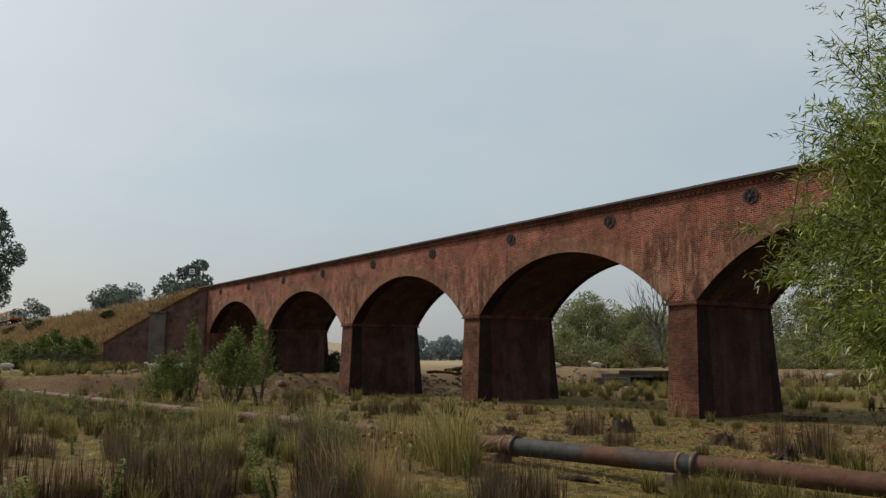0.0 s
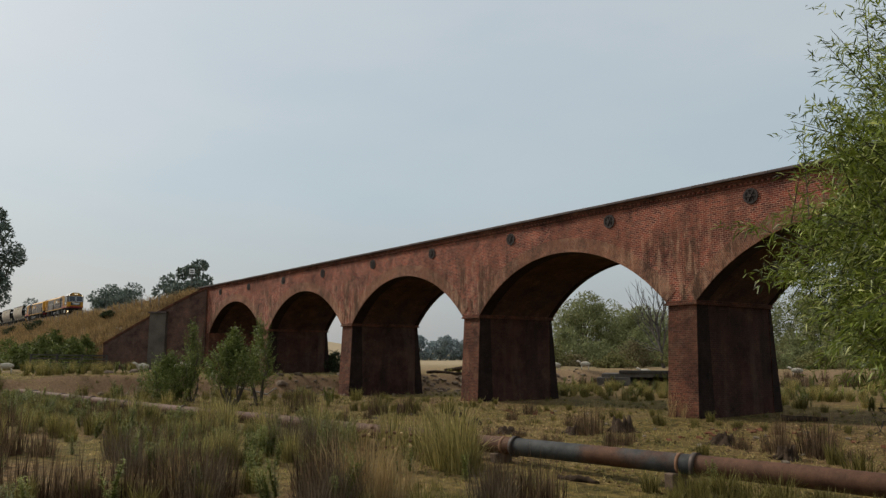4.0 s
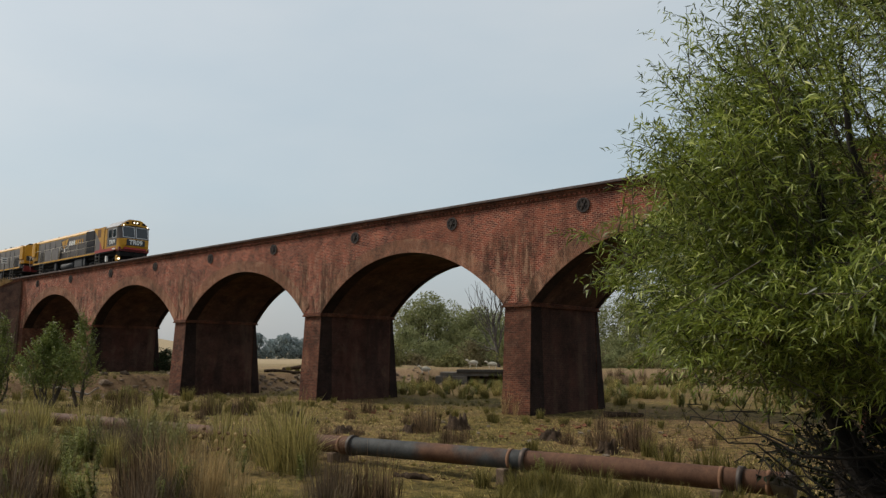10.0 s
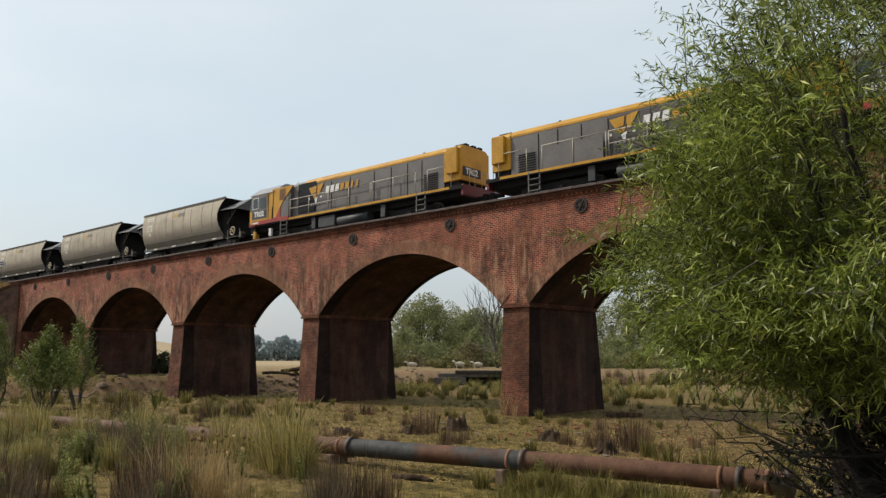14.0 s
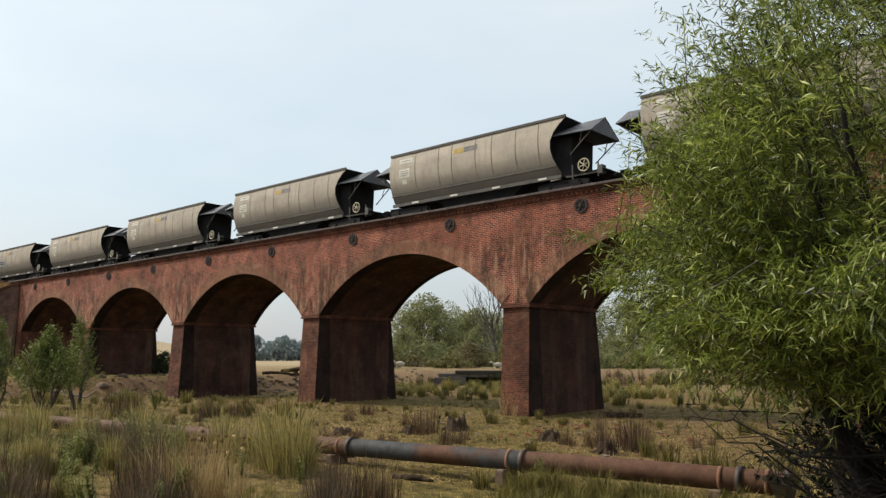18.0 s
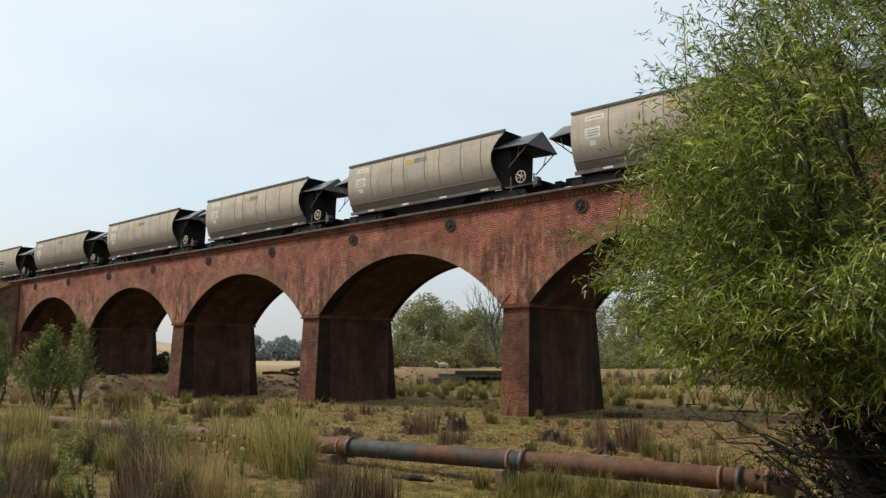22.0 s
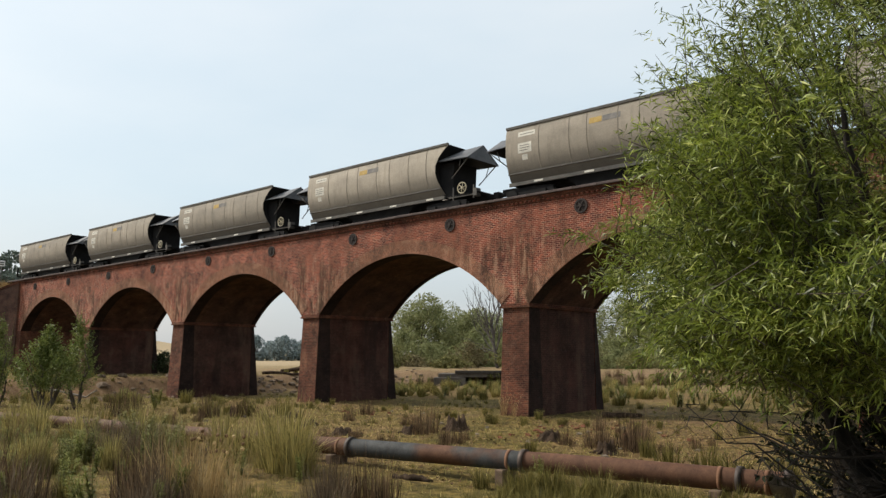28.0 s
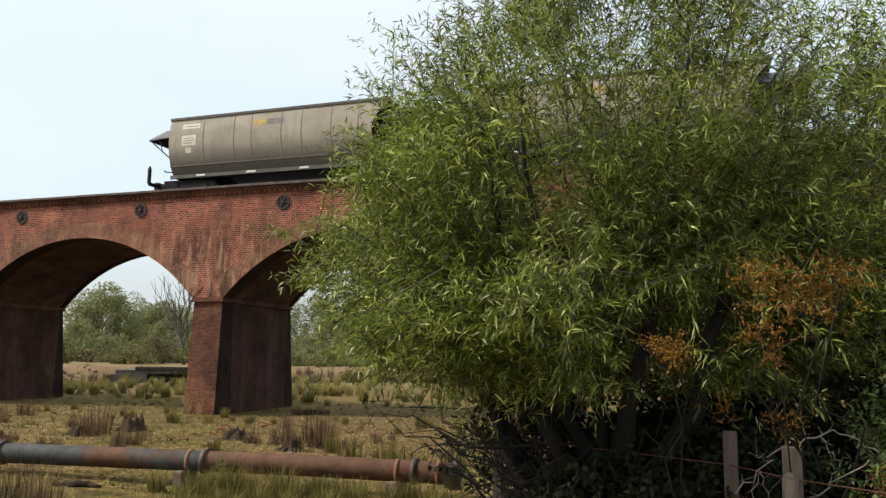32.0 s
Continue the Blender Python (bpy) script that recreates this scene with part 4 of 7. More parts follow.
def wagon_paint():
    """Dull grey paint under coal and lime dust: paler high on the side, streaked and darker towards the sill."""
    m, n, l, b = nodes("dusty_wagon_paint")
    v = mapped(n, l, (0.6, 1, 1.6))
    sv = mapped(n, l, (2.6, 2.6, 0.35))
    big = noise_node(n, l, v, 0.8, 5)
    streak = noise_node(n, l, sv, 1.6, 5, 0.65)
    fine = noise_node(n, l, v, 22, 5, 0.65)
    c = ramp(n, l, big, [(0.3, (0.33, 0.288, 0.23)), (0.7, (0.47, 0.408, 0.325))])
    c = blend(n, l, ramp(n, l, streak, [(0.5, (0,) * 3), (0.72, (0.4,) * 3)]), c, (0.2, 0.17, 0.135))
    sp = n.new("ShaderNodeSeparateXYZ")
    t = n.new("ShaderNodeTexCoord")
    l.new(t.outputs["Object"], sp.inputs[0])
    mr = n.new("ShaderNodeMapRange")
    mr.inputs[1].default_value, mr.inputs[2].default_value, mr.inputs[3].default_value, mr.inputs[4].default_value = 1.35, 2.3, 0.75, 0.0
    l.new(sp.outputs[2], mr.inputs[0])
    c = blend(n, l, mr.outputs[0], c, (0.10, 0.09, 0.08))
    c = blend(n, l, 0.7, c, ramp(n, l, fine, [(0.25, (0.7,) * 3), (0.75, (1.2,) * 3)]), "MULTIPLY")
    o = n.new("ShaderNodeObjectInfo")
    c = blend(n, l, 1.0, c, ramp(n, l, o.outputs["Random"], [(0, (0.74,) * 3), (1, (1.1,) * 3)]), "MULTIPLY")
    l.new(c, b.inputs["Base Color"])
    b.inputs["Roughness"].default_value, b.inputs["Specular IOR Level"].default_value = 0.7, 0.25
    bump(n, l, b, fine, 0.12, 0.006)
    return m


def hopper_wagon():
    """A covered-end coal hopper: curved plate sides, sloping ends with peaked hoods. x = 0 at the rear of the body."""
    w = thing("hopper_wagon", "dusty grey steel hopper wagon with ribbed curved sides on black bogies", "wagon", "hopper wagons of the train")
    L = 11.6
    # curved sides: half width by height
    curve = [(0.80, 1.00), (1.00, 1.25), (1.155, 1.55), (1.295, 1.95), (1.375, 2.35), (1.40, 2.75), (1.385, 3.15), (1.34, 3.5), (1.27, 3.8)]
    def end(z):
        """Where the side's front edge lies: it swings in to the waist and out to the top corner."""
        return float(np.interp(z, [1.0, 1.4, 1.75, 2.1, 2.45, 2.75, 3.05, 3.4, 3.8], [11.20, 11.06, 10.90, 10.79, 10.75, 10.79, 10.92, 11.18, 11.63]))
    for s in (-1, 1):
        bm = bmesh.new()
        rows = []
        for y, z in curve:
            e = end(z)
            rows.append([(e * i / 24, s * y, z) for i in range(25)])
        sheet(bm, rows)
        rows2 = [[(p[0], p[1] - s * 0.03, p[2]) for p in r] for r in rows]
        sheet(bm, rows2)
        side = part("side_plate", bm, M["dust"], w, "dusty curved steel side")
        for x in (1.95, 3.65, 4.6, 6.2, 7.25, 8.75, 10.1):
            bm = bmesh.new()
            pts = [(x, s * (y + 0.002), z) for y, z in curve if z >= 1.5]
            sheet(bm, [[(px - 0.025, py, pz) for px, py, pz in pts], [(px - 0.012, py + s * 0.013, pz) for px, py, pz in pts], [(px + 0.012, py + s * 0.013, pz) for px, py, pz in pts], [(px + 0.025, py, pz) for px, py, pz in pts]], False)
            part("rib", bm, M["ribdust"], side)
        bm = bmesh.new()
        box(bm, -0.02, L + 0.02, *sorted((s * 1.22, s * 1.33)), 3.78, 3.90)
        part("top_rail", bm, M["dustdark"], w, "dusty top rail")
        bm = bmesh.new()
        box(bm, 0.0, end(1.55) - 0.02, *sorted((s * 1.10, s * 1.185)), 1.50, 1.57)
        part("side_rail", bm, M["dustdark"], w)
        bm = bmesh.new()
        box(bm, 0.0, L - 0.4, *sorted((s * 1.02, s * 1.12)), 0.93, 1.10)
        part("sill", bm, M["dustdark"], w, "dark lower sill")
        for x in (1.5, 4.3, 7.1, 9.9):
            bm = bmesh.new()
            box(bm, x, x + 0.5, *sorted((s * 1.12, s * 1.135)), 0.98, 1.07)
            part("sill_plate", bm, M["chalk"], w, "pale lettering plate")
        # faded plates and emblem, their writing too small to read
        for x0, x1, z0, z1, mt in ((0.75, 1.75, 3.28, 3.52, "chalk"), (0.75, 1.55, 2.45, 2.95, "chalk"), (0.98, 1.3, 2.1, 2.36, "chalk"), (4.75, 5.4, 3.15, 3.42, "fadeyel"), (5.45, 6.35, 3.15, 3.42, "fadegrey")):
            bm = bmesh.new()
            zs = [z0 + (z1 - z0) * i / 3 for i in range(4)]
            yy = np.interp(zs, [c[1] for c in curve], [c[0] for c in curve])
            rows = [[(x0, s * (y + 0.008), z), (x1, s * (y + 0.008), z)] for y, z in zip(yy, zs)]
            sheet(bm, rows, False)
            part("lettering_plate", bm, M[mt], side, "pale lettering plate" if mt == "chalk" else "faded emblem")
        for x0, x1, z in ((0.85, 1.65, 3.40), (0.85, 1.45, 2.82), (0.85, 1.45, 2.7), (0.85, 1.35, 2.58)):
            bm = bmesh.new()
            y = float(np.interp(z, [c[1] for c in curve], [c[0] for c in curve]))
            box(bm, x0, x1, *sorted((s * y, s * (y + 0.016))), z - 0.012, z + 0.012)
            part("lettering_bar", bm, M["dustdark"], side)
    # dark end sheets that follow the sides' edges, sloping floor inside
    zs = [1.0 + 2.83 * i / 12 for i in range(13)]
    ys = np.interp(zs, [c[1] for c in curve], [c[0] for c in curve])
    for far in (0, 1):
        bm = bmesh.new()
        sheet(bm, [[((end(z) - 0.04 if far else 0.04), y * k, z) for k in (-0.99, 0, 0.99)] for y, z in zip(ys, zs)])
        part("end_sheet", bm, M["under"], w, "dark end sheet of the hopper")
        bm = bmesh.new()
        x0, x1 = (L - 0.6, L - 2.6) if far else (0.3, 2.6)
        bm.faces.new([bm.verts.new(p) for p in ((x0, -1.2, 3.4), (x0, 1.2, 3.4), (x1, 0.95, 1.2), (x1, -0.95, 1.2))])
        part("slope_sheet", bm, M["under"], w, "dark sloping sheet")
    bm = bmesh.new()
    bm.faces.new([bm.verts.new(p) for p in ((2.6, -0.95, 1.2), (L - 2.6, -0.95, 1.2), (L - 2.6, 0.95, 1.2), (2.6, 0.95, 1.2))])
    part("hopper_floor", bm, M["under"], w)
    for x0, x1 in ((L - 0.75, L + 1.40), (0.1, -1.30)):
        k = 1 if x1 > x0 else -1
        bm = bmesh.new()
        for d in (0.0, 0.04):
            sheet(bm, [[(x0, -1.32, 2.98 - d), (x0, 0, 3.72 - d), (x0, 1.32, 2.98 - d)], [(x1, -1.32, 2.90 - d), (x1, 0, 3.78 - d), (x1, 1.32, 2.90 - d)]], False)
        bm.faces.new([bm.verts.new(p) for p in ((x1 - k * 0.02, -1.30, 2.88), (x1 - k * 0.02, 0, 3.76), (x1 - k * 0.02, 1.30, 2.88))])
        part("hood", bm, M["slate"], w, "grey peaked hood over the wagon's end")
        for y in (-1.2, 1.2):
            bm = bmesh.new()
            rod(bm, (x1 - k * 0.1, y, 2.88), (x1 - k * 1.25, y * 0.95, 1.95), 0.03, n=6)
            rod(bm, (x1 - k * 0.6, y, 2.9), (x1 - k * 0.75, y * 0.95, 2.35), 0.022, n=6)
            rod(bm, (x1 - k * 0.75, y * 0.95, 2.35), (x1 - k * 0.1, y, 2.88), 0.02, n=6)
            part("hood_strut", bm, M["dustdark"], w)
    bm = bmesh.new()
    prism(bm, [(L - 1.0, 2.9), (L + 0.15, 2.9), (L + 0.05, 1.1), (L - 0.7, 1.1)], -0.95, 0.95, "y")
    part("end_housing", bm, M["under"], w, "dark end housing under the hood")
    bm = bmesh.new()
    box(bm, L - 0.6, L + 1.9, -1.0, 1.0, 0.98, 1.06)
    part("end_platform", bm, M["under"], w, "black end platform")
    bm = bmesh.new()
    n = 20
    cx, cz, y = L + 0.85, 1.35, -1.15
    for i in range(n):
        a, b = 2 * math.pi * i / n, 2 * math.pi * (i + 1) / n
        rod(bm, (cx + 0.29 * math.cos(a), y, cz + 0.29 * math.sin(a)), (cx + 0.29 * math.cos(b), y, cz + 0.29 * math.sin(b)), 0.028, n=6, caps=False)
    for i in range(3):
        a = math.pi * i / 3 + 0.3
        rod(bm, (cx + 0.29 * math.cos(a), y, cz + 0.29 * math.sin(a)), (cx - 0.29 * math.cos(a), y, cz - 0.29 * math.sin(a)), 0.022, n=6)
    rod(bm, (cx, y - 0.03, cz), (cx, -1.0, cz), 0.05, n=8)
    part("brake_wheel", bm, M["cream"], w, "cream spoked hand-brake wheel")
    bm = bmesh.new()
    for x, y in ((L + 0.2, -1.1), (L + 1.5, -1.0)):
        box(bm, x, x + 0.05, y - 0.03, y + 0.03, 0.75, 1.45)
    box(bm, L + 1.5, L + 1.75, -1.05, -0.7, 0.85, 1.25)
    box(bm, L - 0.2, L + 1.7, -1.0, -0.92, 0.92, 1.02)
    part("end_step", bm, M["dustdark"], w)
    bm = bmesh.new()
    box(bm, -1.0, L + 1.9, -0.32, 0.32, 0.80, 1.06)
    prism(bm, [(2.8, 1.2), (L - 2.6, 1.2), (L - 3.6, 0.42), (3.8, 0.42)], -0.75, 0.75, "y")
    part("centre_sill", bm, M["under"], w, "black centre sill and discharge chute")
    bogie(w, 1.1, 2, 0.43, 1.7)
    bogie(w, L - 0.4, 2, 0.43, 1.7)
    coupler(w, -0.95, -1)
    coupler(w, L + 1.75, 1)
    return w


M["dust"] = wagon_paint()
M["ribdust"] = surface("dusty_rib", (0.20, 0.172, 0.135), (0.32, 0.275, 0.215), 1.5, 0.75)
M["dustdark"] = surface("grimy_steel", (0.06, 0.055, 0.05), (0.11, 0.10, 0.085), 1.5, 0.75)
M["slate"] = surface("grey_hood_steel", (0.065, 0.068, 0.074), (0.12, 0.124, 0.13), 1.2, 0.6)
M["chalk"] = surface("chalky_plate", (0.55, 0.53, 0.46), (0.75, 0.71, 0.62), 3, 0.8)
M["fadeyel"] = surface("faded_yellow", (0.42, 0.27, 0.07), (0.5, 0.36, 0.13), 3, 0.8)
M["fadegrey"] = surface("faded_grey", (0.12, 0.12, 0.12), (0.24, 0.22, 0.2), 4, 0.8)
M["cream"] = surface("cream_paint", (0.42, 0.36, 0.24), (0.6, 0.53, 0.38), 3, 0.6)

ROLLING = []  # thing, offset from the lead cab's near front corner
lead = locomotive(True, True)
number(lead, pose(8.20, -1.39, 2.08, 90, 0, 0), 0.50, 1.55, 0.5)
number(lead, pose(9.644, 0.0, 2.03, 90, 0, 90), 0.54, 1.62, 0.52)
ROLLING.append((lead, -9.0))
second = locomotive(False, False)
number(second, pose(-8.20, -1.39, 2.05, 90, 0, 0), 0.50, 1.55, 0.5, "TR02")
number(second, pose(9.322, -0.25, 2.32, 90, 0, 90), 0.46, 1.5, 0.5, "TR02")
ROLLING.append((second, -29.75))
first = hopper_wagon()
for k in range(16):
    ob = first if k == 0 else copy_thing(first, Matrix())
    ROLLING.append((ob, -73.85 + 20.0 - 15.5 * k))

# the train's tail: drawbar platform end and marker on the last wagon
last = ROLLING[-1][0]
bm = bmesh.new()
box(bm, -1.45, 0.0, -0.18, 0.18, 0.72, 0.92)
box(bm, -1.45, -1.35, -0.95, 0.95, 0.74, 0.90)
part("end_beam", bm, M["under"], last, "black end beam")
bm = bmesh.new()
box(bm, -1.52, -1.38, -0.95, -0.82, 0.86, 1.62)
rod(bm, (-1.45, -0.885, 1.62), (-1.45, -0.885, 1.72), 0.05, n=8)
part("tail_marker", bm, M["under"], last, "black tail marker post", bevel=0.01)
bm = bmesh.new()
rod(bm, (-0.05, -1.0, 1.30), (-0.42, -1.0, 1.34), 0.03, n=6)
rod(bm, (-0.42, -1.0, 1.34), (-0.46, -1.0, 1.42), 0.03, n=6)
part("brake_handle", bm, M["under"], last)

# ---- plants: builders ----
def quads_mesh(name, verts, material, per=4):
    """A mesh of loose quads: verts in rows of four."""
    v = np.asarray(verts, np.float32).reshape(-1, 3)
    n = len(v) // 4
    me = bpy.data.meshes.new(name)
    me.vertices.add(len(v))
    me.vertices.foreach_set("co", v.ravel())
    me.loops.add(4 * n)
    me.loops.foreach_set("vertex_index", np.arange(4 * n, dtype=np.int32))
    me.polygons.add(n)
    me.polygons.foreach_set("loop_start", np.arange(0, 4 * n, 4, dtype=np.int32))
    me.update(calc_edges=True)
    me.materials.append(material)
    return me


def strip_mesh(name, verts, material):
    """A mesh of bent strips: verts as (strip, 6, 3), two quads each."""
    v = np.asarray(verts, np.float32).reshape(-1, 6, 3)
    k = len(v)
    me = bpy.data.meshes.new(name)
    me.vertices.add(6 * k)
    me.vertices.foreach_set("co", v.ravel())
    idx = (np.arange(k)[:, None] * 6 + np.array([0, 1, 3, 2, 2, 3, 5, 4])).astype(np.int32)
    me.loops.add(8 * k)
    me.loops.foreach_set("vertex_index", idx.ravel())
    me.polygons.add(2 * k)
    me.polygons.foreach_set("loop_start", np.arange(0, 8 * k, 4, dtype=np.int32))
    me.update(calc_edges=True)
    me.materials.append(material)
    return me


def unit(a):
    return a / np.maximum(np.linalg.norm(a, axis=-1, keepdims=True), 1e-6)


def shoots(rng, starts, ways, length, count, leaf, width, droop=0.3, spread=0.9):
    """Leaves along shoots: rows of four corners each."""
    m = len(starts)
    ln = length * rng.uniform(0.6, 1.25, m)
    t = (np.arange(count) + 0.5) / count
    t = np.clip(t[None, :] + rng.uniform(-0.03, 0.03, (m, count)), 0.03, 1)
    p = starts[:, None] + ways[:, None] * (ln[:, None] * t)[..., None]
    p[..., 2] -= droop * (ln[:, None] * t) ** 2 * 0.5
    side = unit(rng.normal(size=(m, count, 3)))
    d = unit(ways[:, None] * (1.0 - 0.35 * spread) + side * spread + np.array([0, 0, -0.25]))
    w = unit(np.cross(d, unit(rng.normal(size=(m, count, 3)) + [0, 0, 0.8])))
    L = leaf * rng.uniform(0.65, 1.25, (m, count, 1)) * (1 - 0.35 * t[..., None])
    mid = p + d * L * 0.45
    tip = p + d * L + np.array([0, 0, -1]) * L * rng.uniform(0.0, 0.3, (m, count, 1))
    return np.stack([p, mid + w * width, tip, mid - w * width], 2).reshape(-1, 4, 3)


def limb(bm, a, b, r0, r1, rng, n=5, wob=0.12, sides=6):
    """A crooked tapering limb: one tube through its knees."""
    a, b = Vector(a), Vector(b)
    pts = [a.lerp(b, i / n) + (Vector(rng.normal(size=3)) * wob * (b - a).length * 0.25 if 0 < i < n else Vector()) for i in range(n + 1)]
    rows = []
    for i, p in enumerate(pts):
        q = (pts[min(n, i + 1)] - pts[max(0, i - 1)]).to_track_quat("Z", "Y") if i == 0 else q.slerp((pts[min(n, i + 1)] - pts[i - 1]).to_track_quat("Z", "Y"), 1.0)
        r = r0 + (r1 - r0) * i / n
        rows.append([p + q @ Vector((r * math.cos(t), r * math.sin(t), 0)) for t in (2 * math.pi * j / sides for j in range(sides + 1))])
    rows.append([pts[-1]] * (sides + 1))
    sheet(bm, rows)
    return pts


def tuft(rng, n, h, spread, lean, width, curl=0.5):
    """Blades of one clump, as strips of six points."""
    a = rng.uniform(0, 2 * np.pi, n)
    r = spread * np.sqrt(rng.uniform(0, 1, n))
    base = np.stack([r * np.cos(a), r * np.sin(a), np.zeros(n) - 0.02], -1)
    b = a + rng.normal(0, 0.6, n)
    out = np.stack([np.cos(b), np.sin(b), np.zeros(n)], -1)
    hh = h * (1.15 * rng.uniform(0.08, 1.0, n) ** 0.6)[:, None]
    ln = (lean * rng.uniform(0.1, 1.0, n))[:, None]
    up = np.array([0, 0, 1.0])
    mid = base + up * hh * 0.55 + out * ln * hh * 0.35
    tip = base + up * hh * (1 - curl * ln * 0.6) + out * ln * hh
    w = np.stack([-np.sin(b), np.cos(b), np.zeros(n)], -1)
    turn = rng.uniform(-1, 1, n)[:, None]
    w = unit(w + out * turn) * (width * rng.uniform(0.6, 1.3, n))[:, None]
    return np.stack([base - w, base + w, mid - w * 0.8, mid + w * 0.8, tip - w * 0.12, tip + w * 0.12], 1)


def put_all(variants, rows):
    """Variants turned, scaled and set at rows of (x, y, scale, turn)."""
    out = []
    for i, (x, y, s, t) in enumerate(rows):
        v = variants[i % len(variants)]
        c, k = math.cos(t), math.sin(t)
        q = v * s
        q = np.stack([q[..., 0] * c - q[..., 1] * k, q[..., 0] * k + q[..., 1] * c, q[..., 2]], -1)
        out.append(q + np.array([x, y, height(x, y)]))
    return np.concatenate(out)


M["willow"] = leafy("willow_leaf", (0.018, 0.034, 0.006), (0.205, 0.25, 0.043), 0.45, 0.40, 0.32, pale=(0.58, 0.60, 0.235))
M["elder"] = leafy("elder_leaf", (0.045, 0.075, 0.018), (0.20, 0.25, 0.08), 0.3, 0.38, 0.25)
# shaded copy of the bark: the crown's shade is put into its colour
M["shadebark"] = surface("shade_dark_bark", (0.012, 0.010, 0.008), (0.03, 0.024, 0.02), 3, 0.95, bumps=0.7)
M["sapling"] = leafy("sapling_leaf", (0.055, 0.08, 0.018), (0.21, 0.235, 0.07), 0.25, 0.5, 0.25)
M["scrub"] = leafy("brown_scrub_leaf", (0.09, 0.075, 0.04), (0.24, 0.20, 0.11), 0.25, 0.8, 0.15)
M["bankgrass"] = leafy("bank_grass_blade", (0.2, 0.138, 0.066), (0.46, 0.32, 0.165), 0.3, 0.8, 0.15)
# grey-green far foliage, lightened to put distance haze into the colour
M["far_leaf"] = leafy("hazed_grey_green_leaf", (0.13, 0.145, 0.062), (0.28, 0.29, 0.145), 0.3, 0.6, 0.35)
# near-black leaf: the shade under the willow is put into the colour
M["shade_leaf"] = leafy("undergrowth_shade_leaf", (0.009, 0.013, 0.006), (0.026, 0.032, 0.013), 0.3, 0.7, 0.05)
M["gum_leaf"] = leafy("gum_leaf", (0.075, 0.1, 0.09), (0.18, 0.215, 0.185), 0.3, 0.6, 0.15)
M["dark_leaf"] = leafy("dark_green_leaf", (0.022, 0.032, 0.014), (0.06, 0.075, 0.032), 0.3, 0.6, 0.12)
# shelter-belt leaf: bluish distance haze painted as leaf colour
M["haze_leaf"] = leafy("hazed_blue_leaf", (0.16, 0.2, 0.21), (0.27, 0.32, 0.33), 0.2, 0.7, 0.2)
M["deadbark"] = surface("grey_dead_bark", (0.06, 0.05, 0.042), (0.13, 0.11, 0.095), 3, 0.95, bumps=0.5)
M["rust_leaf"] = leafy("rusty_leaf", (0.10, 0.042, 0.010), (0.27, 0.145, 0.030), 0.3, 0.6, 0.25)
M["bark"] = surface("grey_brown_bark", (0.045, 0.034, 0.026), (0.11, 0.09, 0.07), 3, 0.95, bumps=0.9, fine=8, distance=0.02, stretch=(1, 1, 0.3))
M["dead"] = surface("bleached_dead_wood", (0.15, 0.13, 0.105), (0.30, 0.262, 0.215), 3, 0.9, bumps=0.6, stretch=(1, 1, 0.3))
M["tussock"] = leafy("tussock_blade", (0.09, 0.083, 0.023), (0.53, 0.435, 0.175), 0.3, 0.65, 0.25)
M["greentuft"] = leafy("green_blade", (0.04, 0.041, 0.011), (0.28, 0.232, 0.078), 0.35, 0.6, 0.25)
M["brownrush"] = leafy("brown_stalk", (0.022, 0.014, 0.009), (0.25, 0.165, 0.10), 0.4, 0.8, 0.15)
M["straw"] = leafy("straw_stalk", (0.22, 0.15, 0.065), (0.58, 0.42, 0.21), 0.15, 0.7, 0.2)
M["weed"] = leafy("weed_leaf", (0.07, 0.088, 0.018), (0.26, 0.265, 0.075), 0.25, 0.6, 0.2)
M["heath"] = leafy("withered_leaf", (0.05, 0.035, 0.024), (0.25, 0.19, 0.13), 0.3, 0.85, 0.12)
M["sage"] = leafy("sage_leaf", (0.09, 0.09, 0.034), (0.26, 0.245, 0.10), 0.2, 0.8, 0.15)

# ---- the willow by the pipe ----
WC = np.array([-1.55, 10.9])
WZ = [1.8, 2.0, 2.2, 2.45, 2.9, 3.5, 4.2, 5.1, 5.8, 6.5, 7.2, 8.0, 8.7, 9.2]
WR = [0.8, 2.1, 3.0, 3.65, 4.2, 4.5, 4.55, 4.2, 4.05, 3.6, 2.75, 1.95, 1.3, 0.5]


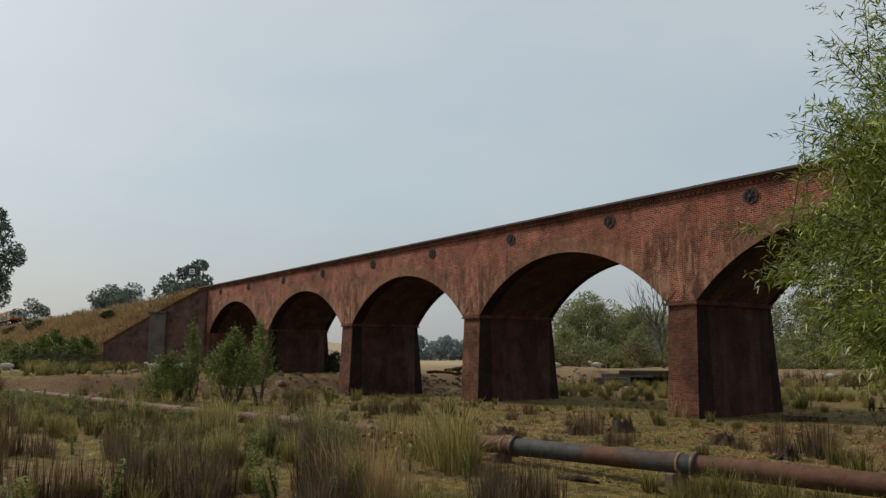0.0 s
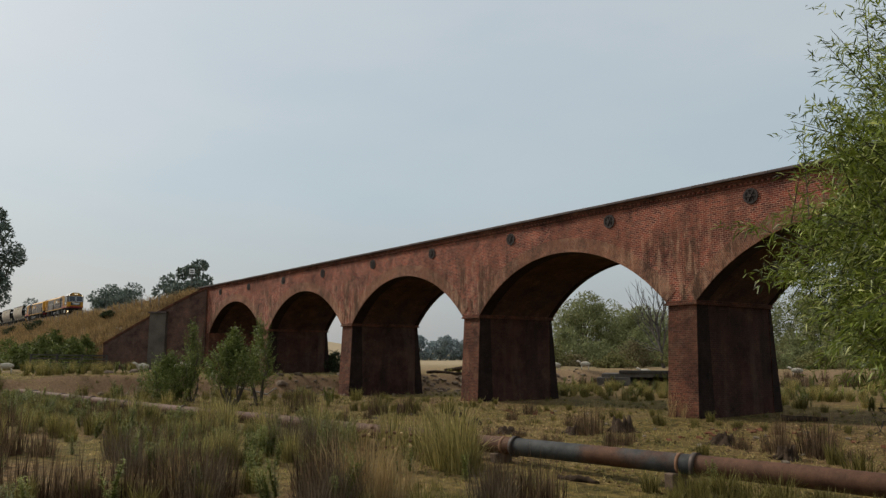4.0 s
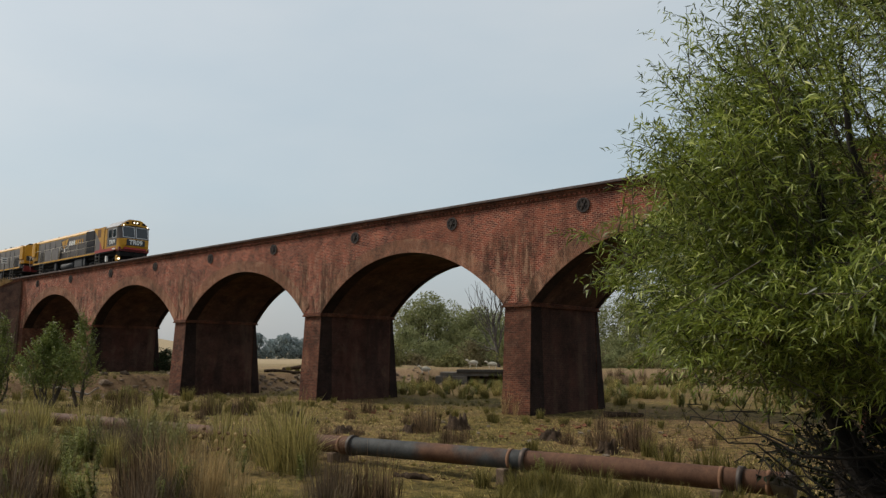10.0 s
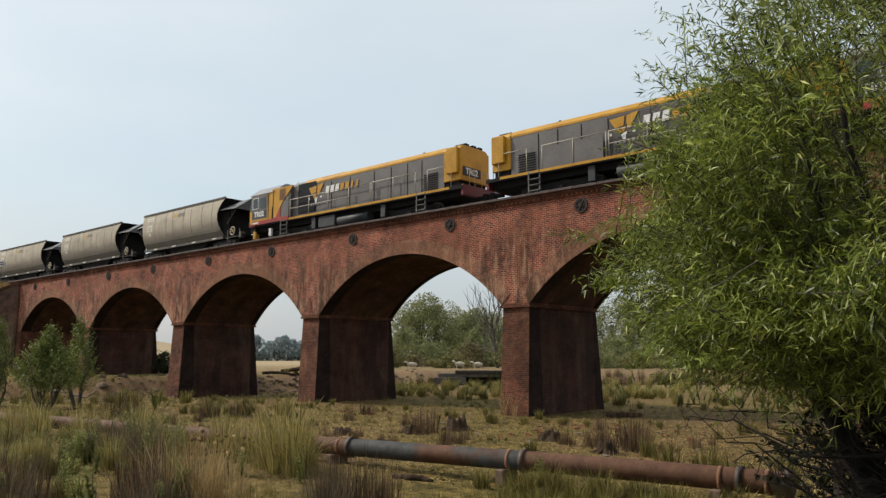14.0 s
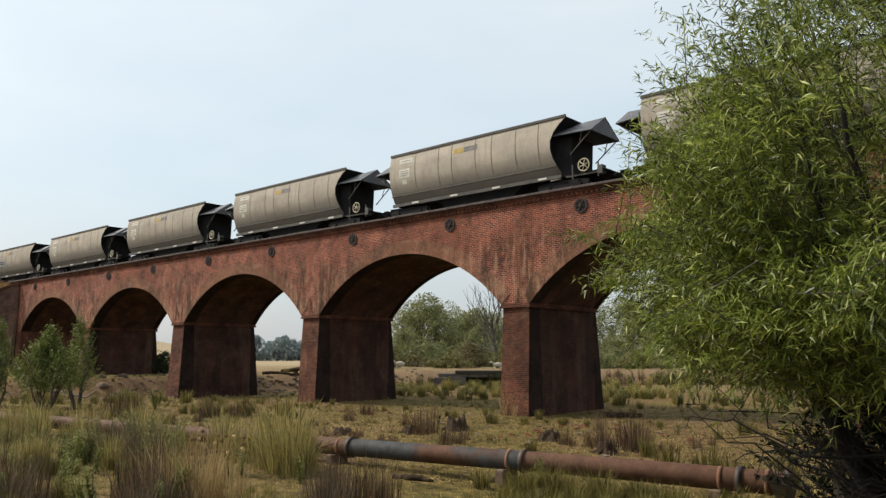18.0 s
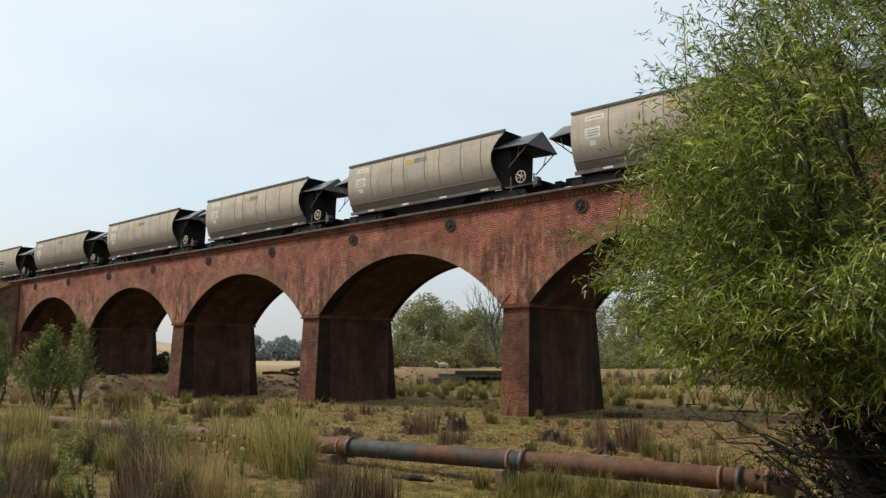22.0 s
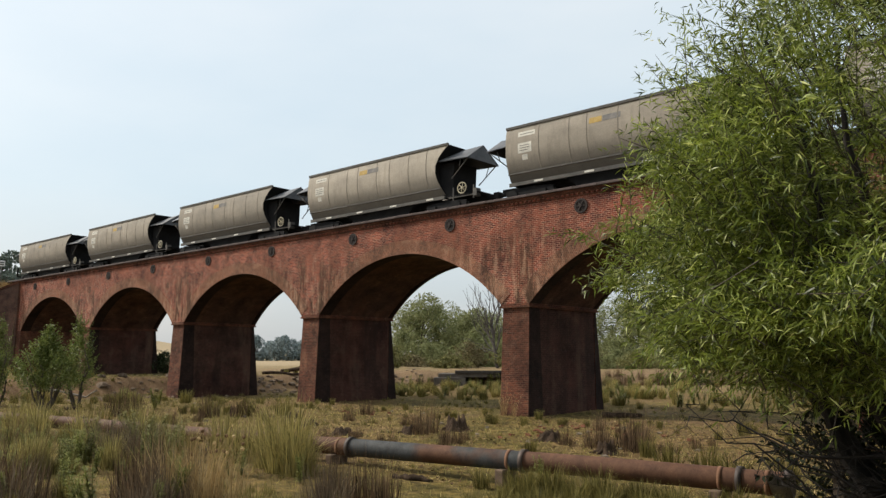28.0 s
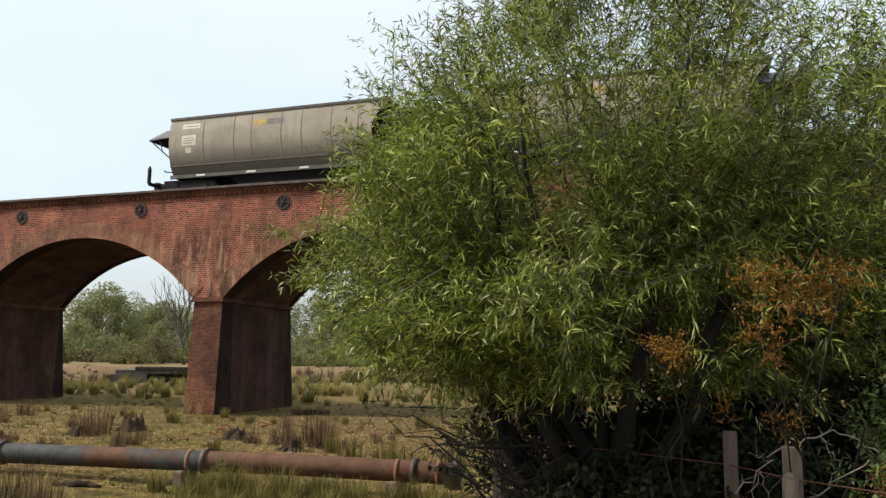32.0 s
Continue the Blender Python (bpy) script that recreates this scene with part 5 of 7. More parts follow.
def willow():
    rng = np.random.default_rng(11)
    w = thing("willow_tree", "large bushy willow with narrow green leaves and many stems", "tree")
    tips = []
    for i in range(11):
        a = 2 * math.pi * i / 11 + rng.uniform(-0.2, 0.2)
        r = rng.uniform(0.5, 0.75)
        z = rng.uniform(4.2, 7.2)
        R = float(np.interp(z, WZ, WR)) * r
        bm = bmesh.new()
        x0, y0 = WC[0] + 0.35 * math.cos(a), WC[1] + 0.3 * math.sin(a)
        pts = limb(bm, (x0, y0, -0.1), (WC[0] + R * math.cos(a), WC[1] + 0.8 * R * math.sin(a), z), rng.uniform(0.09, 0.16), 0.02, rng, 6, 0.1, 8)
        part("stem", bm, M["shadebark"], w, "willow stem, coloured dark for the crown's shade")
        tips.append(pts)
    # low bare side branches in the shade under the crown
    for i in range(66):
        a = rng.uniform(0, 2 * math.pi) if i < 56 else rng.uniform(2.3, 3.9)
        R = rng.uniform(1.2, 2.6) if i < 56 else rng.uniform(2.2, 3.3)
        z = rng.uniform(0.5, 1.8) if i < 56 else rng.uniform(1.3, 2.2)
        bm = bmesh.new()
        s = (WC[0] + 0.4 * math.cos(a), WC[1] + 0.35 * math.sin(a), rng.uniform(0.1, 1.2))
        pts = limb(bm, s, (WC[0] + R * math.cos(a), WC[1] + 0.85 * R * math.sin(a), z), 0.026, 0.005, rng, 6, 0.22, 5)
        for p in pts[2:]:
            q = p + Vector(rng.normal(size=3)) * 0.22
            rod(bm, p, q, 0.008, 0.004, 4, False)
            for _ in range(3):
                rod(bm, q, q + Vector(rng.normal(size=3)) * 0.16, 0.004, 0.002, 3, False)
        part("low_branch", bm, M["shadebark"], w, "bare lower branch, coloured dark for the crown's shade")
    n = 12500
    z = rng.uniform(2.2, 9.1, n * 3)
    keep = rng.uniform(0, 4.6, n * 3) < np.interp(z, WZ, WR)
    keep &= (z < 5.2) | (rng.uniform(0, 1, n * 3) < np.interp(z, [5.2, 7.0], [0.56, 0.34]))
    z = z[keep][:n]
    n = len(z)
    a = rng.uniform(0, 2 * np.pi, n)
    lump = np.array([noise.noise((1.3 * math.cos(q) + 5, 1.3 * math.sin(q), 0.8 * h)) for q, h in zip(a, z)])
    lump2 = np.array([noise.noise((4 * math.cos(q) + 9, 4 * math.sin(q), 2.2 * h)) for q, h in zip(a, z)])
    R = np.interp(z, WZ, WR) * np.clip(0.9 + 0.26 * lump + 0.2 * lump2, 0.6, 1.1)
    q = np.sqrt(rng.uniform(0.12, 1.0, n))
    st = np.stack([WC[0] + np.interp(z, [5.5, 7.2], [0, 0.4]) + R * q * np.cos(a), WC[1] + 0.82 * R * q * np.sin(a), z], -1)
    out = np.stack([np.cos(a), np.sin(a), np.zeros(n)], -1)
    lift = np.interp(z, [1.9, 2.8, 5, 8.5], [0.1, 0.25, 0.8, 1.5])[:, None]
    way = unit(out * 0.8 + np.array([0, 0, 1]) * lift + rng.normal(0, 0.42, (n, 3)))
    st = st - way * 0.45
    # the crown hangs back over the fence, and has hollows between its boughs
    hollow = (st[:, 0] > -1.4 + 0.5 * lump) & (st[:, 2] < 3.3 + 0.9 * lump2 - 0.25 * np.clip(st[:, 0] - 1.5, 0, 3)) & (st[:, 1] < 10.4) & (rng.uniform(0, 1, n) < 0.93)
    void = np.array([noise.noise(Vector(p) * 0.75 + Vector((3, 1, 8))) for p in st]) < -0.18
    ok = ~hollow & ~(void & (rng.uniform(0, 1, n) < 0.85))
    st, way = st[ok], way[ok]
    n = len(st)
    lv = shoots(rng, st, way, 0.95, 27, 0.19, 0.0094, 0.45, 0.75)
    ob = new("crown", quads_mesh("crown", lv, M["willow"]))
    ob.parent = w
    tagged(ob, "dense crown of narrow green willow leaves", kind="stuff")
    bm = bmesh.new()
    for i in range(0, n, 3):
        rod(bm, st[i] - way[i] * 0.3, st[i] + way[i] * 0.7, 0.009, 0.003, 3, False)
    ob = part("twig", bm, M["bark"], w)
    tagged(ob, kind="stuff")
    return w


willow()


def shrub(name, label, x, y, r, h, mat, seed, count=700, leaf=0.08, width=0.013, length=0.5, base=0.15, per=14, up=0.5, stems=8, squash=0.85, z0=None):
    """A many-stemmed bush of leafy shoots."""
    rng = np.random.default_rng(seed)
    z0 = height(x, y) if z0 is None else z0
    w = thing(name, label, "bush")
    for i in range(stems):
        a = 2 * math.pi * i / stems + rng.uniform(-0.3, 0.3)
        bm = bmesh.new()
        limb(bm, (x + 0.12 * math.cos(a), y + 0.12 * math.sin(a), z0 - 0.05), (x + 0.6 * r * math.cos(a), y + 0.6 * r * math.sin(a), z0 + h * rng.uniform(0.45, 0.8)), 0.02 + 0.012 * h, 0.008, rng, 5, 0.12, 5)
        part("stem", bm, M["bark"], w)
    zz = rng.uniform(base, 1.0, count)
    a = rng.uniform(0, 2 * np.pi, count)
    lump = np.array([noise.noise((1.6 * math.cos(q) + seed, 1.6 * math.sin(q), 2.2 * k)) for q, k in zip(a, zz)])
    R = r * np.sin(np.pi * np.clip(zz, 0.0, 1.0) ** 0.8 * 0.93 + 0.12) * (0.9 + 0.55 * lump)
    q = np.sqrt(rng.uniform(0.05, 1, count))
    st = np.stack([x + R * q * np.cos(a), y + squash * R * q * np.sin(a), z0 + h * zz * (0.92 + 0.25 * lump)], -1)
    way = unit(np.stack([np.cos(a), np.sin(a), np.full(count, up * 1.6)], -1) + rng.normal(0, 0.4, (count, 3)))
    lv = shoots(rng, st - way * length * 0.5, way, length, per, leaf, width, 0.2)
    ob = new("foliage", quads_mesh("foliage", lv, mat))
    ob.parent = w
    tagged(ob, kind="stuff")
    return w


shrub("sapling_bush", "low green willow sapling bush beside the pipe", -46.2, 14.4, 1.9, 2.7, M["sapling"], 3, 950, 0.17, 0.026, 0.7, 0.05, 13, 0.9, 9)
shrub("sapling_bush", "slim green willow sapling rising from the bush", -45.6, 15.6, 0.8, 4.5, M["sapling"], 15, 230, 0.17, 0.026, 0.8, 0.12, 13, 1.5, 4)
shrub("sapling_bush", "green willow sapling on several bare stems", -39.3, 15.6, 1.75, 3.9, M["sapling"], 4, 900, 0.17, 0.026, 0.75, 0.34, 13, 1.0, 9)
shrub("sapling_bush", "slim light green willow sapling", -40.4, 17.6, 1.2, 4.7, M["sapling"], 5, 300, 0.16, 0.026, 0.8, 0.3, 13, 1.3, 4)


shrub("bramble_bush", "dark green bramble at a pier's foot", -64.5, 35.4, 1.7, 2.0, M["dark_leaf"], 44, 320, 0.18, 0.05, 0.5, 0.05, 9, 0.4, 3)
shrub("bramble_bush", "low green bramble on the eroded bank", -60.5, 36.5, 1.4, 1.3, M["sapling"], 45, 220, 0.18, 0.05, 0.5, 0.05, 9, 0.4, 3)


def briar(name, label, root, middles, mat, seed):
    """Thin thorny stems that carry sprays of small leaves at the given middles (place, half sizes, sprays)."""
    g = np.random.default_rng(seed)
    w = thing(name, label, "bush")
    for c, half, n in middles:
        c, half = np.array(c), np.array(half)
        bm = bmesh.new()
        limb(bm, (root[0], root[1], height(*root) - 0.05), c + [0, 0.25, -half[2] * 0.5], 0.016, 0.006, g, 7, 0.12, 5)
        for _ in range(max(3, n // 25)):
            limb(bm, c + [0, 0.2, -half[2] * 0.5], c + g.uniform(-0.8, 0.8, 3) * half, 0.006, 0.003, g, 4, 0.2, 4)
        part("stem", bm, M["shadebark"], w, "thin thorny stem, coloured dark for shade")
        p = c + unit(g.normal(size=(n, 3))) * g.uniform(0.1, 1.0, (n, 1)) ** 0.7 * half
        way = unit(g.normal(size=(n, 3)) + [0, -0.2, 0.2])
        ob = new("foliage", quads_mesh("foliage", shoots(g, p, way, 0.16, 15, 0.026, 0.0085, 0.2), mat))
        ob.parent = w
        tagged(ob, kind="stuff")


briar("hawthorn_bush", "straggling thorn bush with rusty orange leaves", (1.1, 9.9),
      [((0.70, 7.1, 3.12), (0.50, 0.3, 0.34), 170), ((0.35, 7.1, 3.30), (0.22, 0.2, 0.13), 34), ((1.05, 7.1, 3.28), (0.34, 0.25, 0.16), 60), ((0.42, 7.1, 2.80), (0.30, 0.2, 0.10), 34), ((0.50, 7.2, 2.58), (0.11, 0.1, 0.09), 16)], M["rust_leaf"], 6)
briar("hawthorn_bush", "small thorn spray with rusty orange leaves", (-0.2, 9.8), [((-0.33, 7.1, 2.66), (0.16, 0.14, 0.14), 60), ((-0.55, 7.2, 2.72), (0.14, 0.1, 0.06), 12)], M["rust_leaf"], 16)
briar("hawthorn_bush", "low thorn spray with rusty leaves over the fence", (1.6, 9.4), [((0.62, 8.4, 1.95), (0.26, 0.2, 0.16), 40), ((1.5, 8.3, 1.45), (0.22, 0.2, 0.2), 40), ((0.1, 8.8, 2.1), (0.14, 0.1, 0.22), 22)], M["rust_leaf"], 26)
shrub("elder_bush", "dark green leafy bush behind the fence", 1.98, 9.4, 1.0, 2.5, M["elder"], 7, 420, 0.14, 0.016, 0.5, 0.08, 16, 0.5, 7)
shrub("willow_bush", "tall slender willow bush beyond the fence", 2.3, 12.2, 2.1, 7.8, M["willow"], 18, 620, 0.18, 0.0122, 0.85, 0.3, 20, 0.8, 7)
shrub("willow_bush", "tall slender willow bush beyond the fence", 4.3, 12.6, 2.3, 7.6, M["willow"], 17, 900, 0.18, 0.017, 0.85, 0.15, 18, 0.8, 7)
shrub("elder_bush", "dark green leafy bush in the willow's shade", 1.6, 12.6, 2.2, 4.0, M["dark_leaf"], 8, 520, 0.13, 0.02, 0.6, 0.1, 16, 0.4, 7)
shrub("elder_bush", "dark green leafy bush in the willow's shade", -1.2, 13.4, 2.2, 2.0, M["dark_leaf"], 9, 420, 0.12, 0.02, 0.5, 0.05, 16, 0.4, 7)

# filler bushes, added so the hollow under the willow goes dark
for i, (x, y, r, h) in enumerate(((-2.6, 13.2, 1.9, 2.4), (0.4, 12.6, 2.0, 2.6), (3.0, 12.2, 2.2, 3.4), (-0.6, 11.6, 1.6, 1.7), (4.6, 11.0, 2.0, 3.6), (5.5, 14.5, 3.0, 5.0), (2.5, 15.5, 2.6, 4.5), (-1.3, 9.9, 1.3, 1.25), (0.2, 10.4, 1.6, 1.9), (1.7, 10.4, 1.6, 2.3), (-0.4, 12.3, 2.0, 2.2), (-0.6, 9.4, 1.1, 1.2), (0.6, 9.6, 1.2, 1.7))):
    shrub("undergrowth_bush", "filler undergrowth, the willow's shade put into its leaf colour", x, y, r, h, M["shade_leaf"], 70 + i, 520, 0.15, 0.03, 0.5, 0.03, 15, 0.4, 5)


def tree(name, label, x, y, h, r, mat, seed, trunk=0.3, clumps=16, per=260, leaf=0.45, group="", flat=0.6, lean=0.0, z0=None):
    """A tapering trunk, limbs, and a crown of leaf clumps with gaps."""
    rng = np.random.default_rng(seed)
    z0 = height(x, y) if z0 is None else z0
    t = thing(name, label, "tree", group)
    bm = bmesh.new()
    top = (x + lean * h, y, z0 + h * 0.75)
    pts = limb(bm, (x, y, z0 - 0.3), top, 0.032 * h, 0.008 * h, rng, 7, 0.05, 8)
    part("trunk", bm, M["bark"], t, "grey-brown trunk")
    lv = []
    for i in range(clumps):
        k = trunk + (1 - trunk) * (i + rng.uniform(0.1, 0.9)) / clumps
        a = rng.uniform(0, 2 * math.pi)
        s = math.sin(math.pi * min(1, max(0.08, (k - trunk * 0.7) / (1.08 - trunk * 0.7)))) ** 0.6
        rr = r * s * rng.uniform(0.35, 0.9)
        c = np.array([x + lean * h * k + rr * math.cos(a), y + rr * math.sin(a), z0 + h * k])
        j = min(6, int(k * 7))
        bm = bmesh.new()
        limb(bm, pts[max(1, j - 2)], c, 0.010 * h, 0.003 * h, rng, 4, 0.12, 5)
        part("limb", bm, M["bark"], t)
        cr = r * rng.uniform(0.30, 0.48)
        n = per
        d = unit(rng.normal(size=(n, 3)))
        p = c + d * (cr * rng.uniform(0.45, 1.0, n) ** 0.6)[:, None] * np.array([1, 1, flat])
        ax = unit(rng.normal(size=(n, 3)) + d)
        bx = unit(np.cross(ax, rng.normal(size=(n, 3))))
        L = leaf * rng.uniform(0.5, 1.2, (n, 1))
        lv.append(np.stack([p - ax * L * 0.5, p + bx * L * 0.22, p + ax * L * 0.5, p - bx * L * 0.22], 1))
    ob = new("crown", quads_mesh("crown", np.concatenate(lv), mat))
    ob.parent = t
    tagged(ob, kind="stuff")
    return t


# woods behind the viaduct
k = 0
for x, y, h, r in ((-92, 98, 13, 6), (-99, 112, 14.5, 7), (-84, 106, 12.5, 6), (-90, 124, 15, 7), (-74, 112, 12, 6), (-78, 128, 14.5, 7), (-66, 124, 13, 6.5), (-55, 118, 12, 6), (-60, 136, 15, 7),
                   (-44, 126, 13, 6.5), (-32, 122, 12, 6), (-36, 142, 15, 7), (-20, 130, 13, 6.5), (-6, 126, 12.5, 6), (-12, 146, 15, 7), (8, 134, 13, 6.5), (24, 138, 14, 7)):
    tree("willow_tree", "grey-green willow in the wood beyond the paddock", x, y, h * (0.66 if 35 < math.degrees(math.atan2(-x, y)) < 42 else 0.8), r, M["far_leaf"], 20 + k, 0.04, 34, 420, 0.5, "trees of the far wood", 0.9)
    k += 1
for i in range(26):
    a = radians(36 - i * 2.0 if i > 12 else 58 - i * 0.75)
    if i <= 12:
        d, h = 330 + 12 * (i % 3), 8.6 + 1.6 * math.sin(i * 2.1)
        tree("conifer", "tree in a distant shelter belt, its leaf colour paled for haze", -d * math.sin(a), d * math.cos(a), h, 5, M["haze_leaf"], 60 + i, 0.02, 16, 170, 1.0, "distant shelter belt", 0.8)
for i in range(34):
    a, d = radians(50.0 - 1.5 * i), 90 + 5 * (i % 3) + 3 * math.sin(i * 1.7)
    shrub("scrub_bush", "brownish scrub along the wood's edge", -d * math.sin(a), d * math.cos(a), 3.0, 2.2 + 0.9 * math.sin(i * 2.9), (M["sage"], M["scrub"], M["far_leaf"])[i % 3], 400 + i, 260, 0.34, 0.07, 0.9, 0.02, 9, 0.5, 3)
for i in range(13):
    a, d = radians(33.5 - 2.0 * i), 85 + 2 * (i % 3)
    shrub("scrub_bush", "brownish scrub along the wood's edge", -d * math.sin(a), d * math.cos(a), 2.6, 2.0 + 0.6 * math.sin(i * 1.9), (M["far_leaf"], M["sage"])[i % 2], 520 + i, 240, 0.3, 0.06, 0.8, 0.02, 9, 0.5, 3)
for i in range(17):
    a, d = radians(47.0 - 2.6 * i), 100 + 4 * (i % 3)
    shrub("willow_scrub", "grey-green willow scrub at the wood's foot", -d * math.sin(a), d * math.cos(a), 3.4, 4.4 + 1.0 * math.sin(i * 2.3), M["far_leaf"], 440 + i, 420, 0.34, 0.07, 1.1, 0.03, 9, 0.7, 4)
# trees along and behind the west embankment
tree("gum_tree", "tall dark-leaved gum tree beside the embankment", -104, 10.2, 18, 4.3, M["gum_leaf"], 91, 0.42, 30, 420, 0.5, "", 0.7)
for x, y, h, r, s in ((-141, 47.5, 18.5, 5.0, 92), (-150, 47, 15, 5, 93), (-155, 52.5, 16, 5, 98), (-196, 48.5, 17.5, 6.5, 94), (-204, 52, 18.5, 6.5, 95), (-188, 48, 15, 5, 96), (-290, 46, 19.5, 6, 97)):
    tree("gum_tree", "dark rounded tree behind the embankment", x, y, h, r, M["gum_leaf"], s, 0.15, 20, 300, 0.8, "trees behind the embankment", 0.75, 0, 1.0)


def dead_tree():
    rng = np.random.default_rng(5)
    t = thing("dead_tree", "bare dead tree with upright grey branches fanning out", "tree")
    x, y = -55.2, 72.0
    z0 = height(x, y)
    bm = bmesh.new()
    pts = limb(bm, (x, y, z0 - 0.2), (x - 0.9, y, z0 + 4.8), 0.2, 0.14, rng, 5, 0.05, 8)
    part("trunk", bm, M["deadbark"], t, "bare grey trunk")
    for i in range(13):
        p = pts[2 + i % 4]
        side = -0.85 + 0.115 * i
        ln = rng.uniform(5.0, 6.6) * (1.05 - 0.3 * abs(side))
        bm = bmesh.new()
        q = limb(bm, p, p + Vector((side * ln, rng.uniform(-0.2, 0.2) * ln, ln * (1.0 - 0.3 * abs(side)))), 0.085, 0.03, rng, 6, 0.1, 5)
        for b in q[2:]:
            for _ in range(2):
                c = b + Vector((rng.normal(side * 0.6, 0.3), rng.normal(0, 0.3), rng.uniform(0.9, 1.8)))
                rod(bm, b, c, 0.032, 0.014, 4, False)
        part("branch", bm, M["deadbark"], t, "bare branch")
    for dx, dz in ((-4.6, 1.6), (-3.6, 0.9)):
        bm = bmesh.new()
        limb(bm, pts[2], pts[2] + Vector((dx, -0.5, dz)), 0.07, 0.02, rng, 6, 0.15, 5)
        part("branch", bm, M["deadbark"], t, "bare branch")


dead_tree()

# ---- low plants ----
rng = np.random.default_rng(21)
V_TUSSOCK = [np.concatenate([tuft(rng, 190, 1.15, 0.26, 0.42, 0.009), tuft(rng, 130, 0.8, 0.32, 0.85, 0.009)]) for _ in range(3)]
V_GREEN = [tuft(rng, 200, 0.75, 0.25, 0.55, 0.009) for _ in range(3)]
V_RUSH = [np.concatenate([tuft(rng, 46, 1.2, 0.36, 0.2, 0.009, 0.2), tuft(rng, 70, 0.8, 0.44, 0.35, 0.009, 0.2), tuft(rng, 60, 0.45, 0.5, 0.6, 0.009, 0.3)]) for _ in range(5)]
V_STRAW = [tuft(rng, 90, 1.3, 0.32, 0.55, 0.0065, 0.4) for _ in range(3)]
V_SMALL = [tuft(rng, 60, 0.30, 0.14, 0.6, 0.006) for _ in range(4)]


def weed_plant(h, n, seed):
    """An upright leafy weed: strips for its leaves."""
    g = np.random.default_rng(seed)
    out = []
    for s in range(5):
        a = g.uniform(0, 6.28)
        lean = np.array([math.cos(a), math.sin(a), 0]) * g.uniform(0.05, 0.45)
        top, wd = (np.array([0, 0, 1.0]) + lean) * h, np.array([0.006, 0.006, 0])
        out.append([-wd, wd, top * 0.5 - wd, top * 0.5 + wd, top - wd * 0.4, top + wd * 0.4])
        for i in range(n):
            k = (i + 0.5) / n
            p = (np.array([0, 0, 1.0]) + lean) * h * k * g.uniform(0.9, 1.05)
            b = g.uniform(0, 6.28)
            d = np.array([math.cos(b), math.sin(b), 0.5])
            w = np.array([-math.sin(b), math.cos(b), 0]) * 0.016
            L = 0.15 * (1.15 - 0.7 * k) * g.uniform(0.7, 1.2)
            out.append([p - w * 0.4, p + w * 0.4, p + d * L * 0.5 - w, p + d * L * 0.5 + w, p + d * L * [1, 1, 0.5] - w * 0.1, p + d * L * [1, 1, 0.5] + w * 0.1])
    return np.array(out)


V_WEED = [weed_plant(0.75, 64, 30 + i) for i in range(4)]
V_SAGE = [np.concatenate([weed_plant(0.8, 60, 40 + i) * [1.3, 1.3, 1.0] * [1, 1, 1], tuft(np.random.default_rng(50 + i), 120, 0.8, 0.4, 0.5, 0.006)]) for i in range(2)]

V_HEATH = [np.concatenate([tuft(np.random.default_rng(95 + i), 150, 0.95, 0.42, 0.4, 0.007, 0.1), tuft(np.random.default_rng(97 + i), 110, 0.6, 0.48, 0.8, 0.007, 0.2)]) for i in range(2)]


def pipe_y(x):
    return float(np.interp(x, [-60, -38.4, -31, -25.35, -21.1, -15.2, -11.3, -7.85, -4.6, 5], [7.2, 9.5, 10.35, 11.3, 11.8, 12.6, 13.2, 13.75, 14.0, 14.2]))


def clump(name, label, variants, mat, rows, group):
    """Single clumps, each a thing of its own, that share a few meshes."""
    meshes = [strip_mesh(name, v, mat) for v in variants]
    for i, (x, y, s, t) in enumerate(rows):
        ob = tagged(new(name, meshes[i % len(meshes)]), label, "grass", group)
        ob.matrix_basis = pose(x, y, height(x, y), 0, 0, math.degrees(t)) @ Matrix.Diagonal((s, s, s, 1))


def spread_rows(n, seed, x0, x1, y0, y1, s0, s1, test):
    g = np.random.default_rng(seed)
    out = []
    for _ in range(n * 30):
        if len(out) >= n:
            break
        x, y = g.uniform(x0, x1), g.uniform(y0, y1)
        if test(x, y):
            out.append((float(x), float(y), float(g.uniform(s0, s1)), float(g.uniform(0, 6.28))))
    return out


def near_side(x, y):
    r, b = math.hypot(x, y), math.degrees(math.atan2(-x, y))
    if 76.0 < b < 82.5 and 17 < r < 30:  # a bare cropped patch
        return False
    return y < pipe_y(x) - 0.55 and math.hypot(x, y) > 9.3 and not (-14.5 < x < -9 and y > 8.5)


def far_side(x, y):
    return y > pipe_y(x) + 0.6 and math.hypot(x + 1.5, y - 11) > 3.2


def patch(x, y, k, cut, f=0.22):
    return noise.noise((x * f, y * f, k)) > cut


